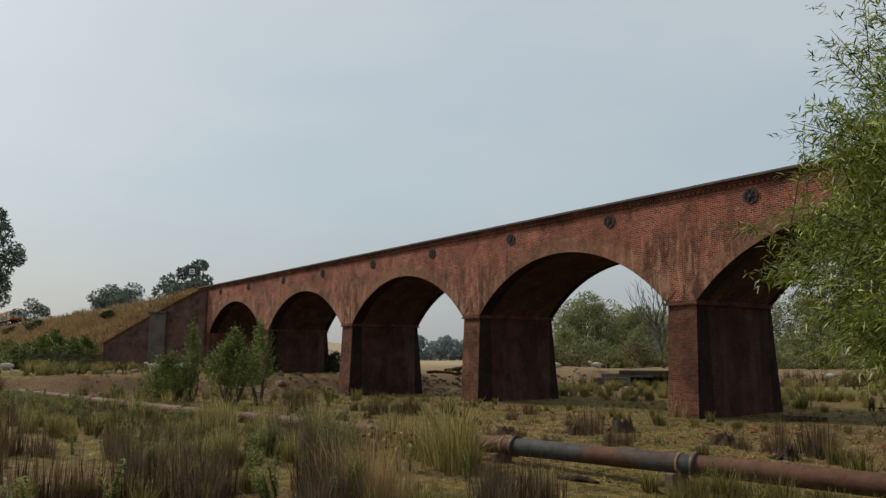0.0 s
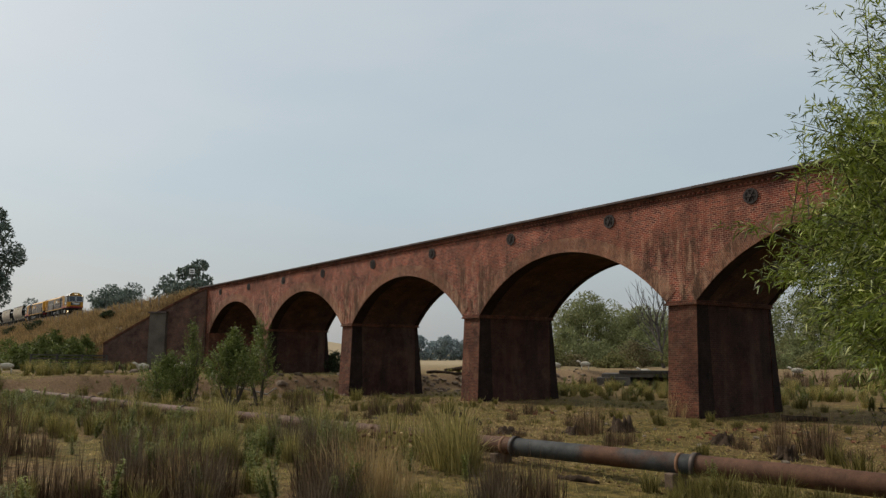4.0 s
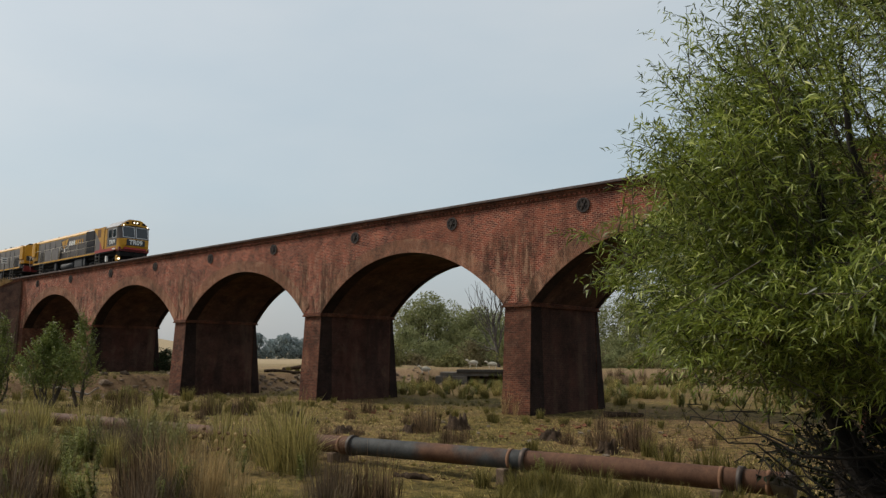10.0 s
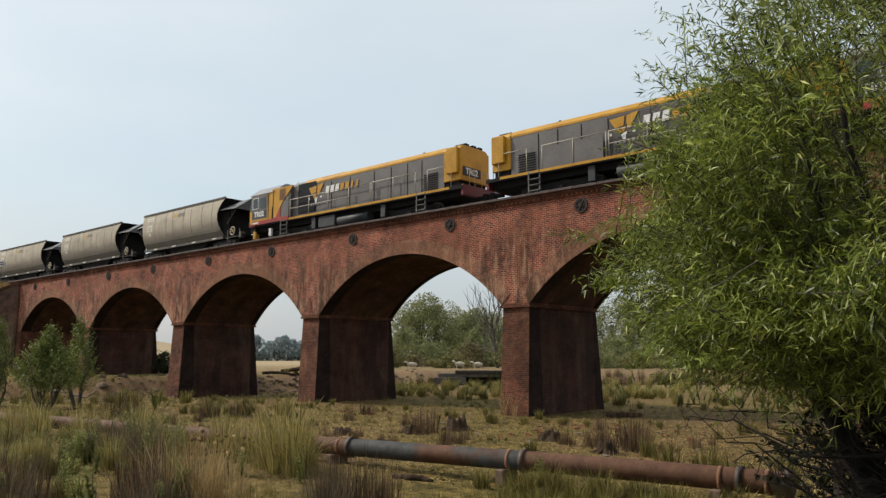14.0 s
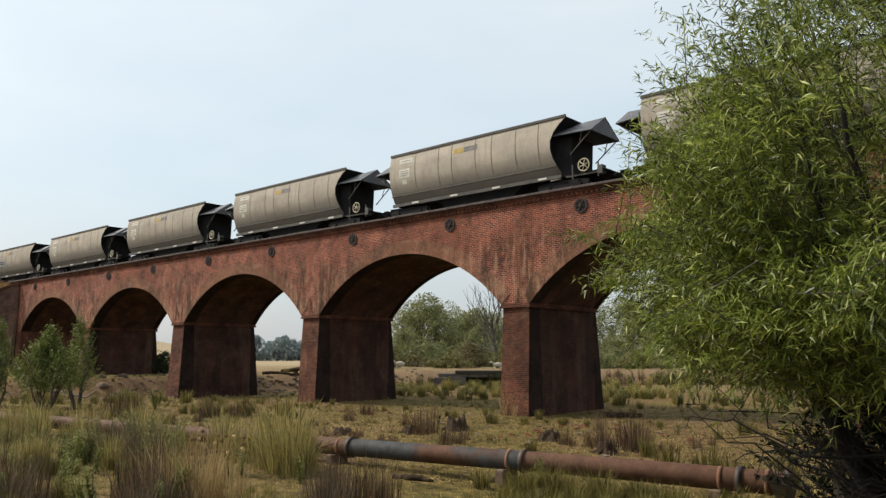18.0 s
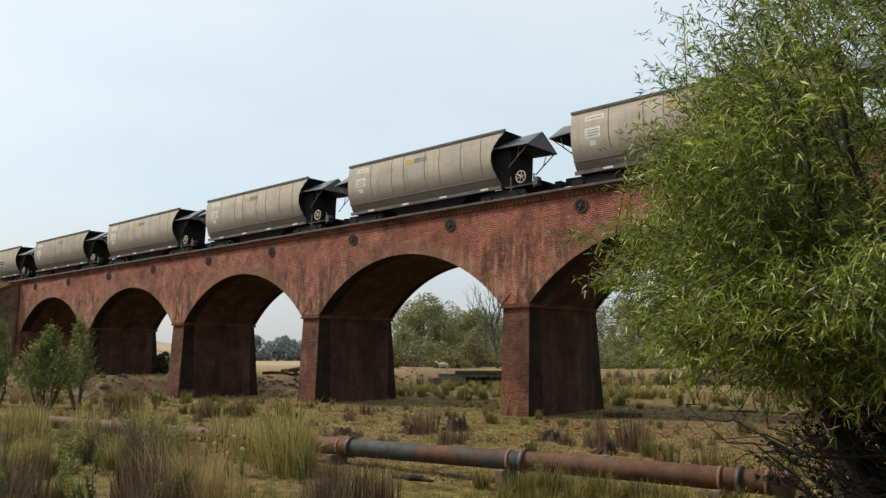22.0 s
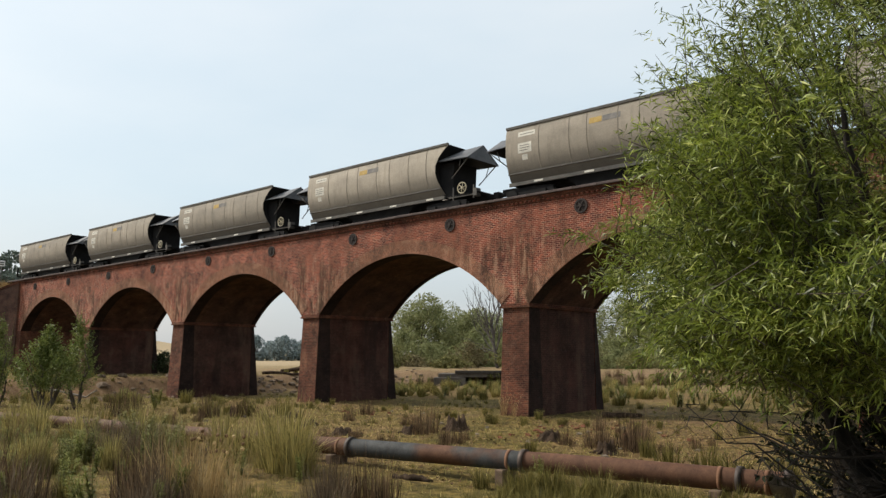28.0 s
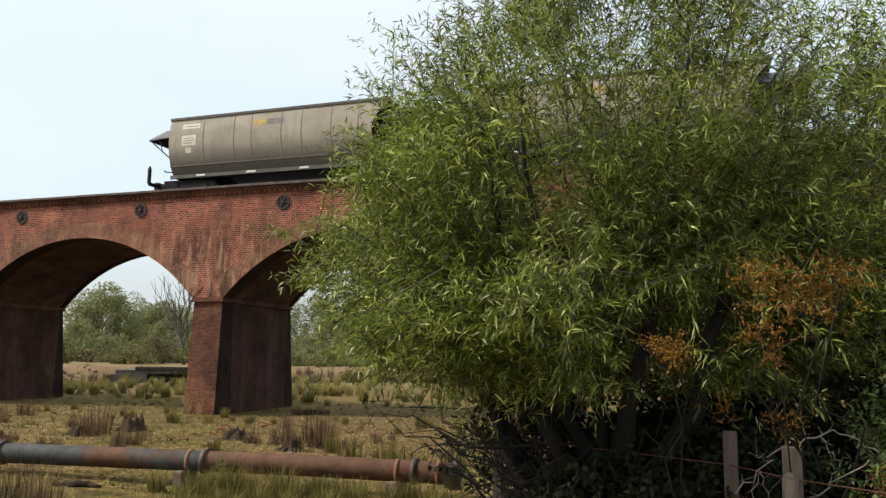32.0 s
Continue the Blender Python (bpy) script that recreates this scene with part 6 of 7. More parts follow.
clump("grass_tussock", "large pale yellow-green grass tussock in front of the pipe", V_TUSSOCK, M["tussock"],
      [(-30.6, 9.0, 0.9, 0.1), (-22.6, 8.3, 0.75, 1.1), (-20.4, 8.0, 0.7, 2.1), (-17.8, 8.6, 0.75, 3.1), (-30.8, 4.9, 0.8, 4.1), (-35.8, 8.9, 0.8, 5.1), (-24.0, 8.8, 0.8, 0.6), (-14.3, 10.9, 1.45, 0.2), (-15.2, 11.2, 1.3, 1.9), (-13.7, 10.8, 1.15, 4.0), (-16.4, 11.3, 1.0, 2.2), (-22.8, 10.2, 1.1, 3.1), (-24.5, 9.6, 1.0, 0.8), (-19.3, 11.0, 0.95, 5.2), (-26.8, 10.4, 1.15, 2.4), (-28.0, 10.2, 1.05, 4.4), (-33.6, 9.2, 1.1, 1.2), (-20.9, 11.0, 1.2, 3.3), (-17.9, 11.6, 1.1, 0.7)], "grass tussocks by the pipe")
clump("grass_tussock", "green grass tussock beside the pipe", V_GREEN, M["greentuft"],
      [(-8.4, 12.6, 0.9, 0.2), (-7.6, 12.9, 0.85, 1.3), (-9.1, 12.4, 0.75, 2.6), (-7.0, 12.2, 0.7, 4.5), (-10.1, 12.6, 0.6, 3.3), (-8.0, 16.6, 1.1, 0.4), (-7.2, 16.9, 1.05, 2.0), (-6.4, 16.4, 1.0, 4.2), (-5.6, 17.2, 0.9, 5.1),
       (-9.9, 19.4, 0.8, 1.0), (-12.6, 17.9, 0.6, 2.4)], "green tussocks by the pipe")
clump("rush_clump", "clump of dead brown rush stalks", V_RUSH, M["brownrush"],
      [(-23.8, 3.4, 1.1, 0.4), (-23.4, 3.0, 1.0, 2.4), (-23.0, 4.0, 0.85, 1.4), (-16.1, 2.4, 1.05, 0.2), (-15.9, 2.9, 0.9, 3.2), (-15.5, 3.2, 0.8, 1.2), (-15.2, 3.55, 0.85, 5.2), (-15.0, 4.1, 0.95, 2.9), (-14.7, 4.45, 0.9, 4.9), (-14.9, 4.9, 1.0, 0.9),
       (-14.5, 5.2, 0.95, 1.9), (-14.8, 5.6, 1.0, 3.9), (-14.2, 5.55, 0.8, 4.4), (-15.4, 5.3, 0.9, 0.1), (-21.9, 7.0, 0.75, 2.1), (-22.2, 6.1, 0.6, 3.6), (-12.9, 6.75, 0.95, 1.1), (-13.4, 7.0, 1.0, 2.5), (-14.2, 7.3, 0.95, 0.7), (-15.1, 8.3, 0.9, 5.5), (-14.6, 7.8, 0.95, 3.3),
       (-10.8, 9.5, 0.8, 4.1), (-10.7, 10.0, 0.85, 0.3), (-11.3, 9.6, 0.75, 1.2), (-10.1, 9.9, 0.7, 2.2), (-11.9, 20.3, 0.95, 0.6), (-11.2, 20.9, 1.1, 1.9), (-10.6, 20.2, 0.95, 3.0), (-17.8, 19.0, 0.8, 0.4), (-18.3, 20.0, 0.9, 2.2), (-13.0, 20.3, 0.6, 3.3),
       (-23.9, 21.3, 0.62, 1.0), (-25.7, 23.9, 0.8, 2.0), (-33.7, 16.3, 1.25, 2.8), (-33.1, 16.8, 1.1, 0.3), (-29.8, 18.6, 0.9, 4.0), (-28.9, 19.6, 0.95, 5.0), (-32.4, 20.0, 0.8, 1.0)], "dead rush clumps")
clump("straw_grass", "tall bleached straw stalks with seed heads", V_STRAW, M["straw"],
      [(-12.2, 7.5, 1.0, 0.8), (-13.3, 8.2, 0.85, 5.0), (-14.6, 4.8, 0.75, 1.0), (-12.4, 7.7, 1.0, 0.3), (-12.9, 7.2, 1.05, 1.6), (-11.9, 7.9, 0.85, 2.9), (-13.4, 7.7, 0.9, 4.1), (-25.6, 11.9, 0.9, 1.0), (-27.5, 11.9, 0.9, 2.0)], "straw stalks")
clump("sage_bush", "grey-green bushy weed before the pipe", V_SAGE, M["sage"],
      [(-20.4, 10.6, 1.35, 0.2), (-19.4, 10.3, 1.3, 1.2), (-18.6, 10.4, 1.15, 2.9), (-21.4, 10.0, 1.1, 4.4), (-17.9, 9.9, 1.1, 5.5)], "grey-green weeds by the pipe")
clump("thistle", "leafy green thistle among dry grass", V_WEED, M["weed"],
      [(-33.9, 6.7, 1.25, 0.1), (-27.2, 6.3, 1.15, 1.1), (-26.8, 6.9, 1.1, 2.1), (-36.1, 6.2, 1.3, 3.1), (-23.7, 7.0, 0.8, 4.1), (-27.4, 9.5, 1.0, 5.1), (-19.0, 7.6, 0.9, 0.6), (-19.8, 8.8, 1.05, 1.6), (-26.5, 10.2, 0.9, 2.6), (-13.6, 6.05, 0.85, 3.6), (-36.8, 5.2, 1.3, 4.6),
       (-40.6, 8.4, 1.2, 5.6), (-32.4, 8.7, 1.2, 0.2), (-15.5, 6.6, 0.9, 1.2), (-22.8, 4.7, 0.7, 2.2), (-16.4, 6.9, 0.9, 3.7), (-20.6, 8.1, 0.95, 2.3), (-18.8, 7.9, 0.95, 0.4), (-19.5, 8.3, 1.0, 2.0), (-13.6, 6.3, 1.0, 1.0), (-13.2, 6.0, 0.8, 3.0), (-22.5, 8.0, 1.0, 0.9), (-12.9, 10.2, 0.75, 4.0), (-26.0, 8.6, 1.1, 1.5), (-28.5, 7.8, 1.1, 2.5), (-30.5, 8.8, 1.15, 0.5),
       (-8.9, 12.9, 0.9, 1.0), (-16.7, 8.7, 0.8, 5.2),
       (-12.5, 7.15, 1.0, 0.3), (-13.2, 7.6, 1.1, 2.4), (-12.1, 6.7, 0.8, 4.4), (-17.6, 5.3, 1.0, 1.9), (-14.3, 5.2, 0.9, 3.3), (-20.2, 5.6, 1.0, 5.5), (-16.0, 6.0, 0.9, 0.8), (-18.9, 6.2, 1.1, 2.9)], "green thistles")

clump("dead_bush", "brown withered bushy weed before the pipe", V_HEATH, M["heath"],
      [(-12.3, 6.9, 0.85, 0.4), (-12.9, 7.4, 1.0, 1.7), (-13.5, 7.2, 0.8, 3.2), (-12.0, 6.3, 0.8, 4.6), (-17.2, 5.6, 0.9, 2.2), (-18.1, 5.0, 1.0, 0.7), (-13.9, 5.0, 0.95, 5.1), (-20.8, 5.4, 1.0, 1.1), (-10.6, 8.9, 0.9, 2.8), (-19.6, 9.4, 1.2, 3.9), (-18.2, 9.3, 1.15, 0.9)], "withered weeds by the pipe")

# the rest of the meadow, past counting
brown = spread_rows(46, 1, -34, -17, 0.0, 9.5, 0.5, 0.95, lambda x, y: near_side(x, y) and patch(x, y, 1, 0.12, 0.42))
brown += spread_rows(60, 2, -75, -30, -2, 10, 0.6, 1.0, lambda x, y: near_side(x, y) and patch(x, y, 1, 0.1))
brown += spread_rows(40, 3, -30, -9, 14, 27, 0.25, 0.55, lambda x, y: far_side(x, y) and patch(x, y, 2, 0.15))
brown += spread_rows(120, 56, -54, -14, 48, 90, 0.6, 1.2, lambda x, y: -4.0 < y - 54 - 0.9 * (x + 53) < 0.4)
tagged(new("dead_stalks", strip_mesh("dead_stalks", put_all(V_RUSH, brown), M["brownrush"])), "thicket of dead brown stalks over the meadow", "weeds", kind="stuff")
green = spread_rows(110, 4, -40, -7, 2, 13, 0.35, 0.8, lambda x, y: near_side(x, y) and patch(x, y, 3, 0.0))
green += spread_rows(150, 5, -75, -26, -4, 24, 0.6, 1.2, lambda x, y: abs(y - pipe_y(x)) > 0.6 and math.hypot(x, y) > 25 and patch(x, y, 3, 0.08))
green += spread_rows(150, 6, -60, 12, 36, 52, 0.5, 1.0, lambda x, y: patch(x, y, 5, -0.1))
green += spread_rows(60, 7, -9.5, -4, 10.4, 13.2, 0.3, 0.75, near_side)
green += spread_rows(80, 17, -60, 14, 24.5, 28, 0.3, 0.7, lambda x, y: patch(x, y, 5, 0.0, 0.5))
green += spread_rows(60, 41, -62, -37.5, 4.5, 9.6, 0.5, 1.0, lambda x, y: y < pipe_y(x) - 0.4)
green += spread_rows(34, 42, -47, -34, 40, 54, 0.5, 1.2, lambda x, y: patch(x, y, 5, 0.0, 0.4))
tagged(new("green_tufts", strip_mesh("green_tufts", put_all(V_GREEN, green), M["greentuft"])), "scattered green grass tufts over the meadow", "grass", kind="stuff")
pale = spread_rows(60, 8, -40, -14, 2, 12, 0.35, 0.75, lambda x, y: near_side(x, y) and patch(x, y, 6, 0.05))
pale += spread_rows(60, 9, -60, 12, 36, 54, 0.4, 0.9, lambda x, y: patch(x, y, 6, 0.0))
pale += spread_rows(26, 18, -80, -36, 8, 24, 0.6, 1.0, lambda x, y: far_side(x, y) and patch(x, y, 6, 0.0))
pale += spread_rows(50, 43, -49, -32, 38, 54, 0.3, 0.65, lambda x, y: patch(x, y, 6, 0.0, 0.4))
pale += spread_rows(50, 53, -36, 8, 58, 86, 0.5, 1.0, lambda x, y: patch(x, y, 6, -0.15, 0.3))
pale += spread_rows(36, 51, -34, -6, 37, 58, 0.4, 0.85, lambda x, y: patch(x, y, 6, -0.1, 0.4))
tagged(new("pale_tussocks", strip_mesh("pale_tussocks", put_all(V_TUSSOCK, pale), M["tussock"])), "pale straw-coloured tussocks over the meadow", "grass", kind="stuff")
weeds = spread_rows(230, 10, -50, -14, 2, 13, 0.5, 1.05, lambda x, y: near_side(x, y) and patch(x, y, 8, 0.02, 0.4))
weeds += spread_rows(90, 47, -52, -36, 3.5, 9.8, 0.7, 1.2, lambda x, y: y < pipe_y(x) - 0.3)
weeds += spread_rows(40, 48, -50, -36.5, 5, 10, 0.6, 0.95, lambda x, y: 0.5 < pipe_y(x) - y < 1.5)
weeds += spread_rows(110, 49, -49, -30, 38, 53, 0.5, 1.0, lambda x, y: patch(x, y, 8, -0.05, 0.4))
weeds += spread_rows(70, 54, -36, 6, 58, 84, 0.8, 1.6, lambda x, y: patch(x, y, 8, -0.1, 0.3))
weeds += spread_rows(130, 52, -32, -8, 38, 56, 0.6, 1.1, lambda x, y: patch(x, y, 8, 0.0, 0.4))
weeds += spread_rows(110, 11, -80, -36, 0, 22, 0.8, 1.4, lambda x, y: abs(y - pipe_y(x)) > 0.6 and patch(x, y, 8, 0.05))
weeds += spread_rows(170, 55, -54, -14, 48, 90, 0.7, 1.5, lambda x, y: -4.2 < y - 54 - 0.9 * (x + 53) < -0.6)
tagged(new("leafy_weeds", strip_mesh("leafy_weeds", put_all(V_WEED, weeds), M["weed"])), "scattered leafy green weeds", "weeds", kind="stuff")
small = spread_rows(900, 12, -60, 6, 8, 40, 0.35, 0.9, lambda x, y: math.hypot(x, y) > 9 and abs(y - pipe_y(x)) > 0.35 and patch(x, y, 9, -0.15, 0.5))
tagged(new("short_grass", strip_mesh("short_grass", put_all(V_SMALL, small), M["greentuft"])), "short patchy pasture grass", "grass", kind="stuff")
g = np.random.default_rng(33)
n = 42000
px, py = g.uniform(-70, 8, n), g.uniform(5, 46, n)
py = 5 + (py - 5) * g.uniform(0.2, 1, n)
ok = np.hypot(px, py) > 8.8
px, py = px[ok], py[ok]
pz = np.array([height(a, b) for a, b in zip(px, py)])
n = len(px)
a = g.uniform(0, 6.28, n)
hh = g.uniform(0.04, 0.13, n)
base = np.stack([px, py, pz - 0.01], -1)
sd = np.stack([np.cos(a), np.sin(a), 0 * a], -1) * 0.012
tp = base + np.stack([g.normal(0, 0.05, n), g.normal(0, 0.05, n), hh], -1)
tagged(new("turf", quads_mesh("turf", np.stack([base - sd, base + sd, tp + sd * 0.2, tp - sd * 0.2], 1), M["tussock"])), "cropped dry turf blades", "grass", kind="stuff")
# dry grass on the embankment's slope
V_BANK = [tuft(np.random.default_rng(90 + i), 46, 1.0, 0.5, 0.5, 0.02, 0.3) for i in range(3)]
rows = []
g = np.random.default_rng(34)
for _ in range(2600):
    x = -82 - 130 * g.uniform() ** 1.5
    toe = bank_toe(x)
    k = g.uniform(0.0, 1.0)
    y = track_y(x) - 3.0 - toe * (1 - k)
    z = float(np.interp(1 - k, [0, 0.3, 0.62, 1], [9.3, 6.8, 4.0, 1.0]))
    rows.append((x, y, z, g.uniform(0.5, 1.1), g.uniform(0, 6.28)))
vs = []
for i, (x, y, z, s, t) in enumerate(rows):
    v = V_BANK[i % 3] * s * [1.5, 1.5, 0.95]
    c, k2 = math.cos(t), math.sin(t)
    vs.append(np.stack([v[..., 0] * c - v[..., 1] * k2, v[..., 0] * k2 + v[..., 1] * c, v[..., 2]], -1) + [x, y, z - 0.05])
tagged(new("bank_grass", strip_mesh("bank_grass", np.concatenate(vs), M["bankgrass"])), "tall dry straw grass on the embankment", "grass", kind="stuff")
for i, (x, y, r, h) in enumerate(((-92, 17.5, 2.0, 2.0), (-97, 16.5, 2.6, 2.4), (-103, 15.5, 2.6, 2.2), (-110, 14.5, 3.0, 2.6), (-90, 19.2, 1.6, 2.6), (-118, 13, 3, 2.4), (-128, 12, 3, 2.6), (-86, 12, 2.0, 1.6), (-84.5, 14.0, 1.8, 2.4), (-87, 15.6, 2.0, 2.9), (-82.5, 16.5, 1.4, 2.2), (-100, 9, 2.4, 1.6), (-115, 7, 2.6, 2.0))):
    shrub("bramble_bush", "dense dark green bramble at the embankment's foot", x, y, r * 1.2, h * 1.4, M["sapling"], 200 + i, 520, 0.2, 0.06, 0.5, 0.05, 9, 0.4, 3)

for x, y, z, r, h, sd in ((-150, 24.0, 6.9, 3.0, 2.0, 231), (-124, 22.6, 5.2, 1.4, 1.0, 232), (-104, 24.6, 7.4, 1.2, 0.9, 233), (-176, 23.6, 6.8, 2.6, 1.7, 234)):
    shrub("bramble_bush", "dark green bramble on the embankment's dry slope", x, y, r, h, M["dark_leaf"], sd, 260, 0.22, 0.07, 0.5, 0.03, 9, 0.4, 3, z0=z)
tagged(new("dead_weeds", strip_mesh("dead_weeds", put_all([tuft(np.random.default_rng(61), 40, 1.3, 0.12, 0.6, 0.007, 0.1)], [(-21.2, 28.05, 1.0, 0.5), (-20.6, 28.0, 0.7, 2.5)]), M["straw"])), "bleached bare weed stalks against the pier's foot", "weeds", kind="stuff")

# dead straw, leaf litter and clods strewn over the cropped ground
def litter(name, label, n, seed, mat, s0, s1, thin):
    g = np.random.default_rng(seed)
    x, y = g.uniform(-48, -2, n), 12.5 + 17 * g.uniform(0, 1, n) ** 1.2
    ok = np.array([abs(b - pipe_y(a)) > 0.3 and noise.noise((a * 0.5, b * 0.5, seed)) > -0.22 for a, b in zip(x, y)])
    x, y = x[ok], y[ok]
    n = len(x)
    p = np.stack([x, y, np.array([height(a, b) for a, b in zip(x, y)]) + 0.012], -1)
    t = g.uniform(0, 6.28, n)
    L = g.uniform(s0, s1, n)[:, None]
    d = np.stack([np.cos(t), np.sin(t), g.uniform(-0.1, 0.5, n)], -1) * L
    w = np.stack([-np.sin(t), np.cos(t), g.uniform(-0.4, 0.4, n)], -1) * L * thin
    tagged(new(name, quads_mesh(name, np.stack([p - w, p + d - w * 0.5, p + d + w * 0.5, p + w], 1), mat)), label, "litter", kind="stuff")


M["clod"] = leafy("soil_clod", (0.05, 0.03, 0.016), (0.16, 0.095, 0.05), 0.2, 0.9, 0.0)
litter("straw_litter", "dead straw bits strewn over the pasture", 20000, 71, M["straw"], 0.04, 0.13, 0.12)
litter("leaf_litter", "brown leaf and soil crumbs over the pasture", 12000, 72, M["clod"], 0.03, 0.10, 0.45)
litter("short_herbs", "low green herbs in the cropped turf", 14000, 73, M["greentuft"], 0.04, 0.11, 0.22)


def dry_thistle(x, y, seed):
    """Golden dead thistle: bent stems, each with a round seed head."""
    g = np.random.default_rng(seed)
    w = thing("dry_thistle", "golden dead thistle with round seed heads", "weed", "dead thistles")
    z = height(x, y)
    for i in range(9):
        a, h = g.uniform(-0.5, 0.9), g.uniform(0.85, 1.3)
        k = g.uniform(0.25, 0.6)
        bm = bmesh.new()
        base = Vector((x + g.normal(0, 0.1), y + g.normal(0, 0.1), z - 0.02))
        mid = base + Vector((k * 0.25 * math.cos(a), k * 0.25 * math.sin(a), h * 0.6))
        tip = base + Vector((k * math.cos(a), k * math.sin(a), h))
        limb(bm, base, mid, 0.008, 0.007, g, 3, 0.05, 5)
        limb(bm, mid, tip, 0.007, 0.005, g, 3, 0.08, 5)
        st = part("stem", bm, M["straw"], w)
        bm = bmesh.new()
        bmesh.ops.create_icosphere(bm, subdivisions=1, radius=0.036)
        for v in bm.verts:
            v.co = tip + v.co * g.uniform(0.8, 1.25)
        part("seed_head", bm, M["clod"] if i % 3 else M["straw"], st, "round dry seed head")


dry_thistle(-12.75, 8.1, 81)
dry_thistle(-13.1, 7.8, 82)

# ---- pipeline ----
def rusty_pipe(name, cut):
    m, n, l, b = nodes(name)
    v = mapped(n, l)
    big = noise_node(n, l, v, 0.55, 5, 0.6)
    mid = noise_node(n, l, v, 3.5, 6, 0.7)
    fine = noise_node(n, l, v, 40, 4, 0.6)
    grey = ramp(n, l, mid, [(0.3, (0.03, 0.032, 0.032)), (0.7, (0.075, 0.075, 0.073))])
    rust = ramp(n, l, mid, [(0.3, (0.06, 0.028, 0.016)), (0.7, (0.135, 0.066, 0.037))])
    c = blend(n, l, ramp(n, l, big, [(cut, (0, 0, 0)), (cut + 0.14, (1,) * 3)]), grey, rust)
    c = blend(n, l, 0.6, c, ramp(n, l, fine, [(0.3, (0.7,) * 3), (0.7, (1.25,) * 3)]), "MULTIPLY")
    l.new(c, b.inputs["Base Color"])
    b.inputs["Roughness"].default_value, b.inputs["Metallic"].default_value, b.inputs["Specular IOR Level"].default_value = 0.72, 0.05, 0.2
    bump(n, l, b, fine, 0.25, 0.004)
    return m


M["pipe"] = rusty_pipe("rusty_pipe_steel", 0.50)
M["pipe_brown"] = rusty_pipe("brown_rusted_pipe_steel", 0.22)
M["collar"] = surface("dark_collar_steel", (0.03, 0.026, 0.024), (0.09, 0.06, 0.045), 4, 0.6, 0.2)
M["rustband"] = surface("bright_rust_band", (0.13, 0.06, 0.032), (0.23, 0.115, 0.06), 5, 0.85)
M["block"] = surface("weathered_block", (0.08, 0.052, 0.035), (0.17, 0.115, 0.08), 5, 0.95, bumps=0.7)
PIPE_Z, PIPE_R = 0.425, 0.205
pipeline = thing("pipeline", "rusty grey steel water pipe on low blocks across the meadow", "pipe")


def pipe_at(x):
    return Vector((x, pipe_y(x), PIPE_Z))


JOINTS = [-62, -56, -50.5, -45.5, -41.0, -36.6, -31.0, -25.35, -18.5, -14.2, -9.65, -5.35, -4.55]
for a, b in zip(JOINTS, JOINTS[1:]):
    bm = bmesh.new()
    k = 4
    pts = [pipe_at(a + (b - a) * i / k) for i in range(k + 1)]
    rings = []
    d = (pts[-1] - pts[0]).normalized()
    q = d.to_track_quat("Z", "Y")
    rows = [[p + q @ Vector((PIPE_R * math.cos(t), PIPE_R * math.sin(t), 0)) for t in (2 * math.pi * j / 24 for j in range(25))] for p in pts]
    sheet(bm, rows)
    part("pipe_length", bm, M["pipe" if a == -14.2 else "pipe_brown"], pipeline, "rust-streaked steel pipe length")
    e = pipe_at(b)
    for o, r, w, mt, nm in ((0.0, 0.245, 0.05, "collar", "collar"), (-0.33, 0.217, 0.035, "rustband", "weld_band")):
        bm = bmesh.new()
        c = e + d * o
        rod(bm, c - d * w, c + d * w, r, n=28)
        part(nm, bm, M[mt], pipeline, "dark pipe collar" if mt == "collar" else "bright rust weld band")
bm = bmesh.new()
rod(bm, pipe_at(-4.56), pipe_at(-4.53), 0.24, n=28)
part("end_cap", bm, M["collar"], pipeline, "dark blank end flange")
for x in (-14.62, -10.05, -5.7, -18.9, -25.8, -31.4, -37.0):
    p = pipe_at(x)
    z0 = height(p.x, p.y)
    bm = bmesh.new()
    box(bm, x - 0.11, x + 0.11, p.y - 0.30, p.y + 0.24, z0 - 0.08, PIPE_Z - PIPE_R + 0.03)
    solid("support_block", bm, M["block"], "weathered block under the pipe", "block", "blocks under the pipe", bevel=0.02)
bm = bmesh.new()
g = np.random.default_rng(4)
sheet(bm, [[(-4.75 + 0.12 * i, 13.45 + 0.08 * j + 0.02 * g.normal(), 0.62 - 0.09 * j + 0.03 * g.normal()) for i in range(4)] for j in range(6)], False)
solid("metal_scrap", bm, M["steel"], "crumpled grey sheet-metal scrap against the pipe", "scrap")

# ---- stumps, logs, rubble ----
M["stump"] = surface("weathered_stump", (0.022, 0.015, 0.010), (0.095, 0.065, 0.044), 6, 0.95, spec=0.08, bumps=1.0, distance=0.03, stretch=(1, 1, 0.25))


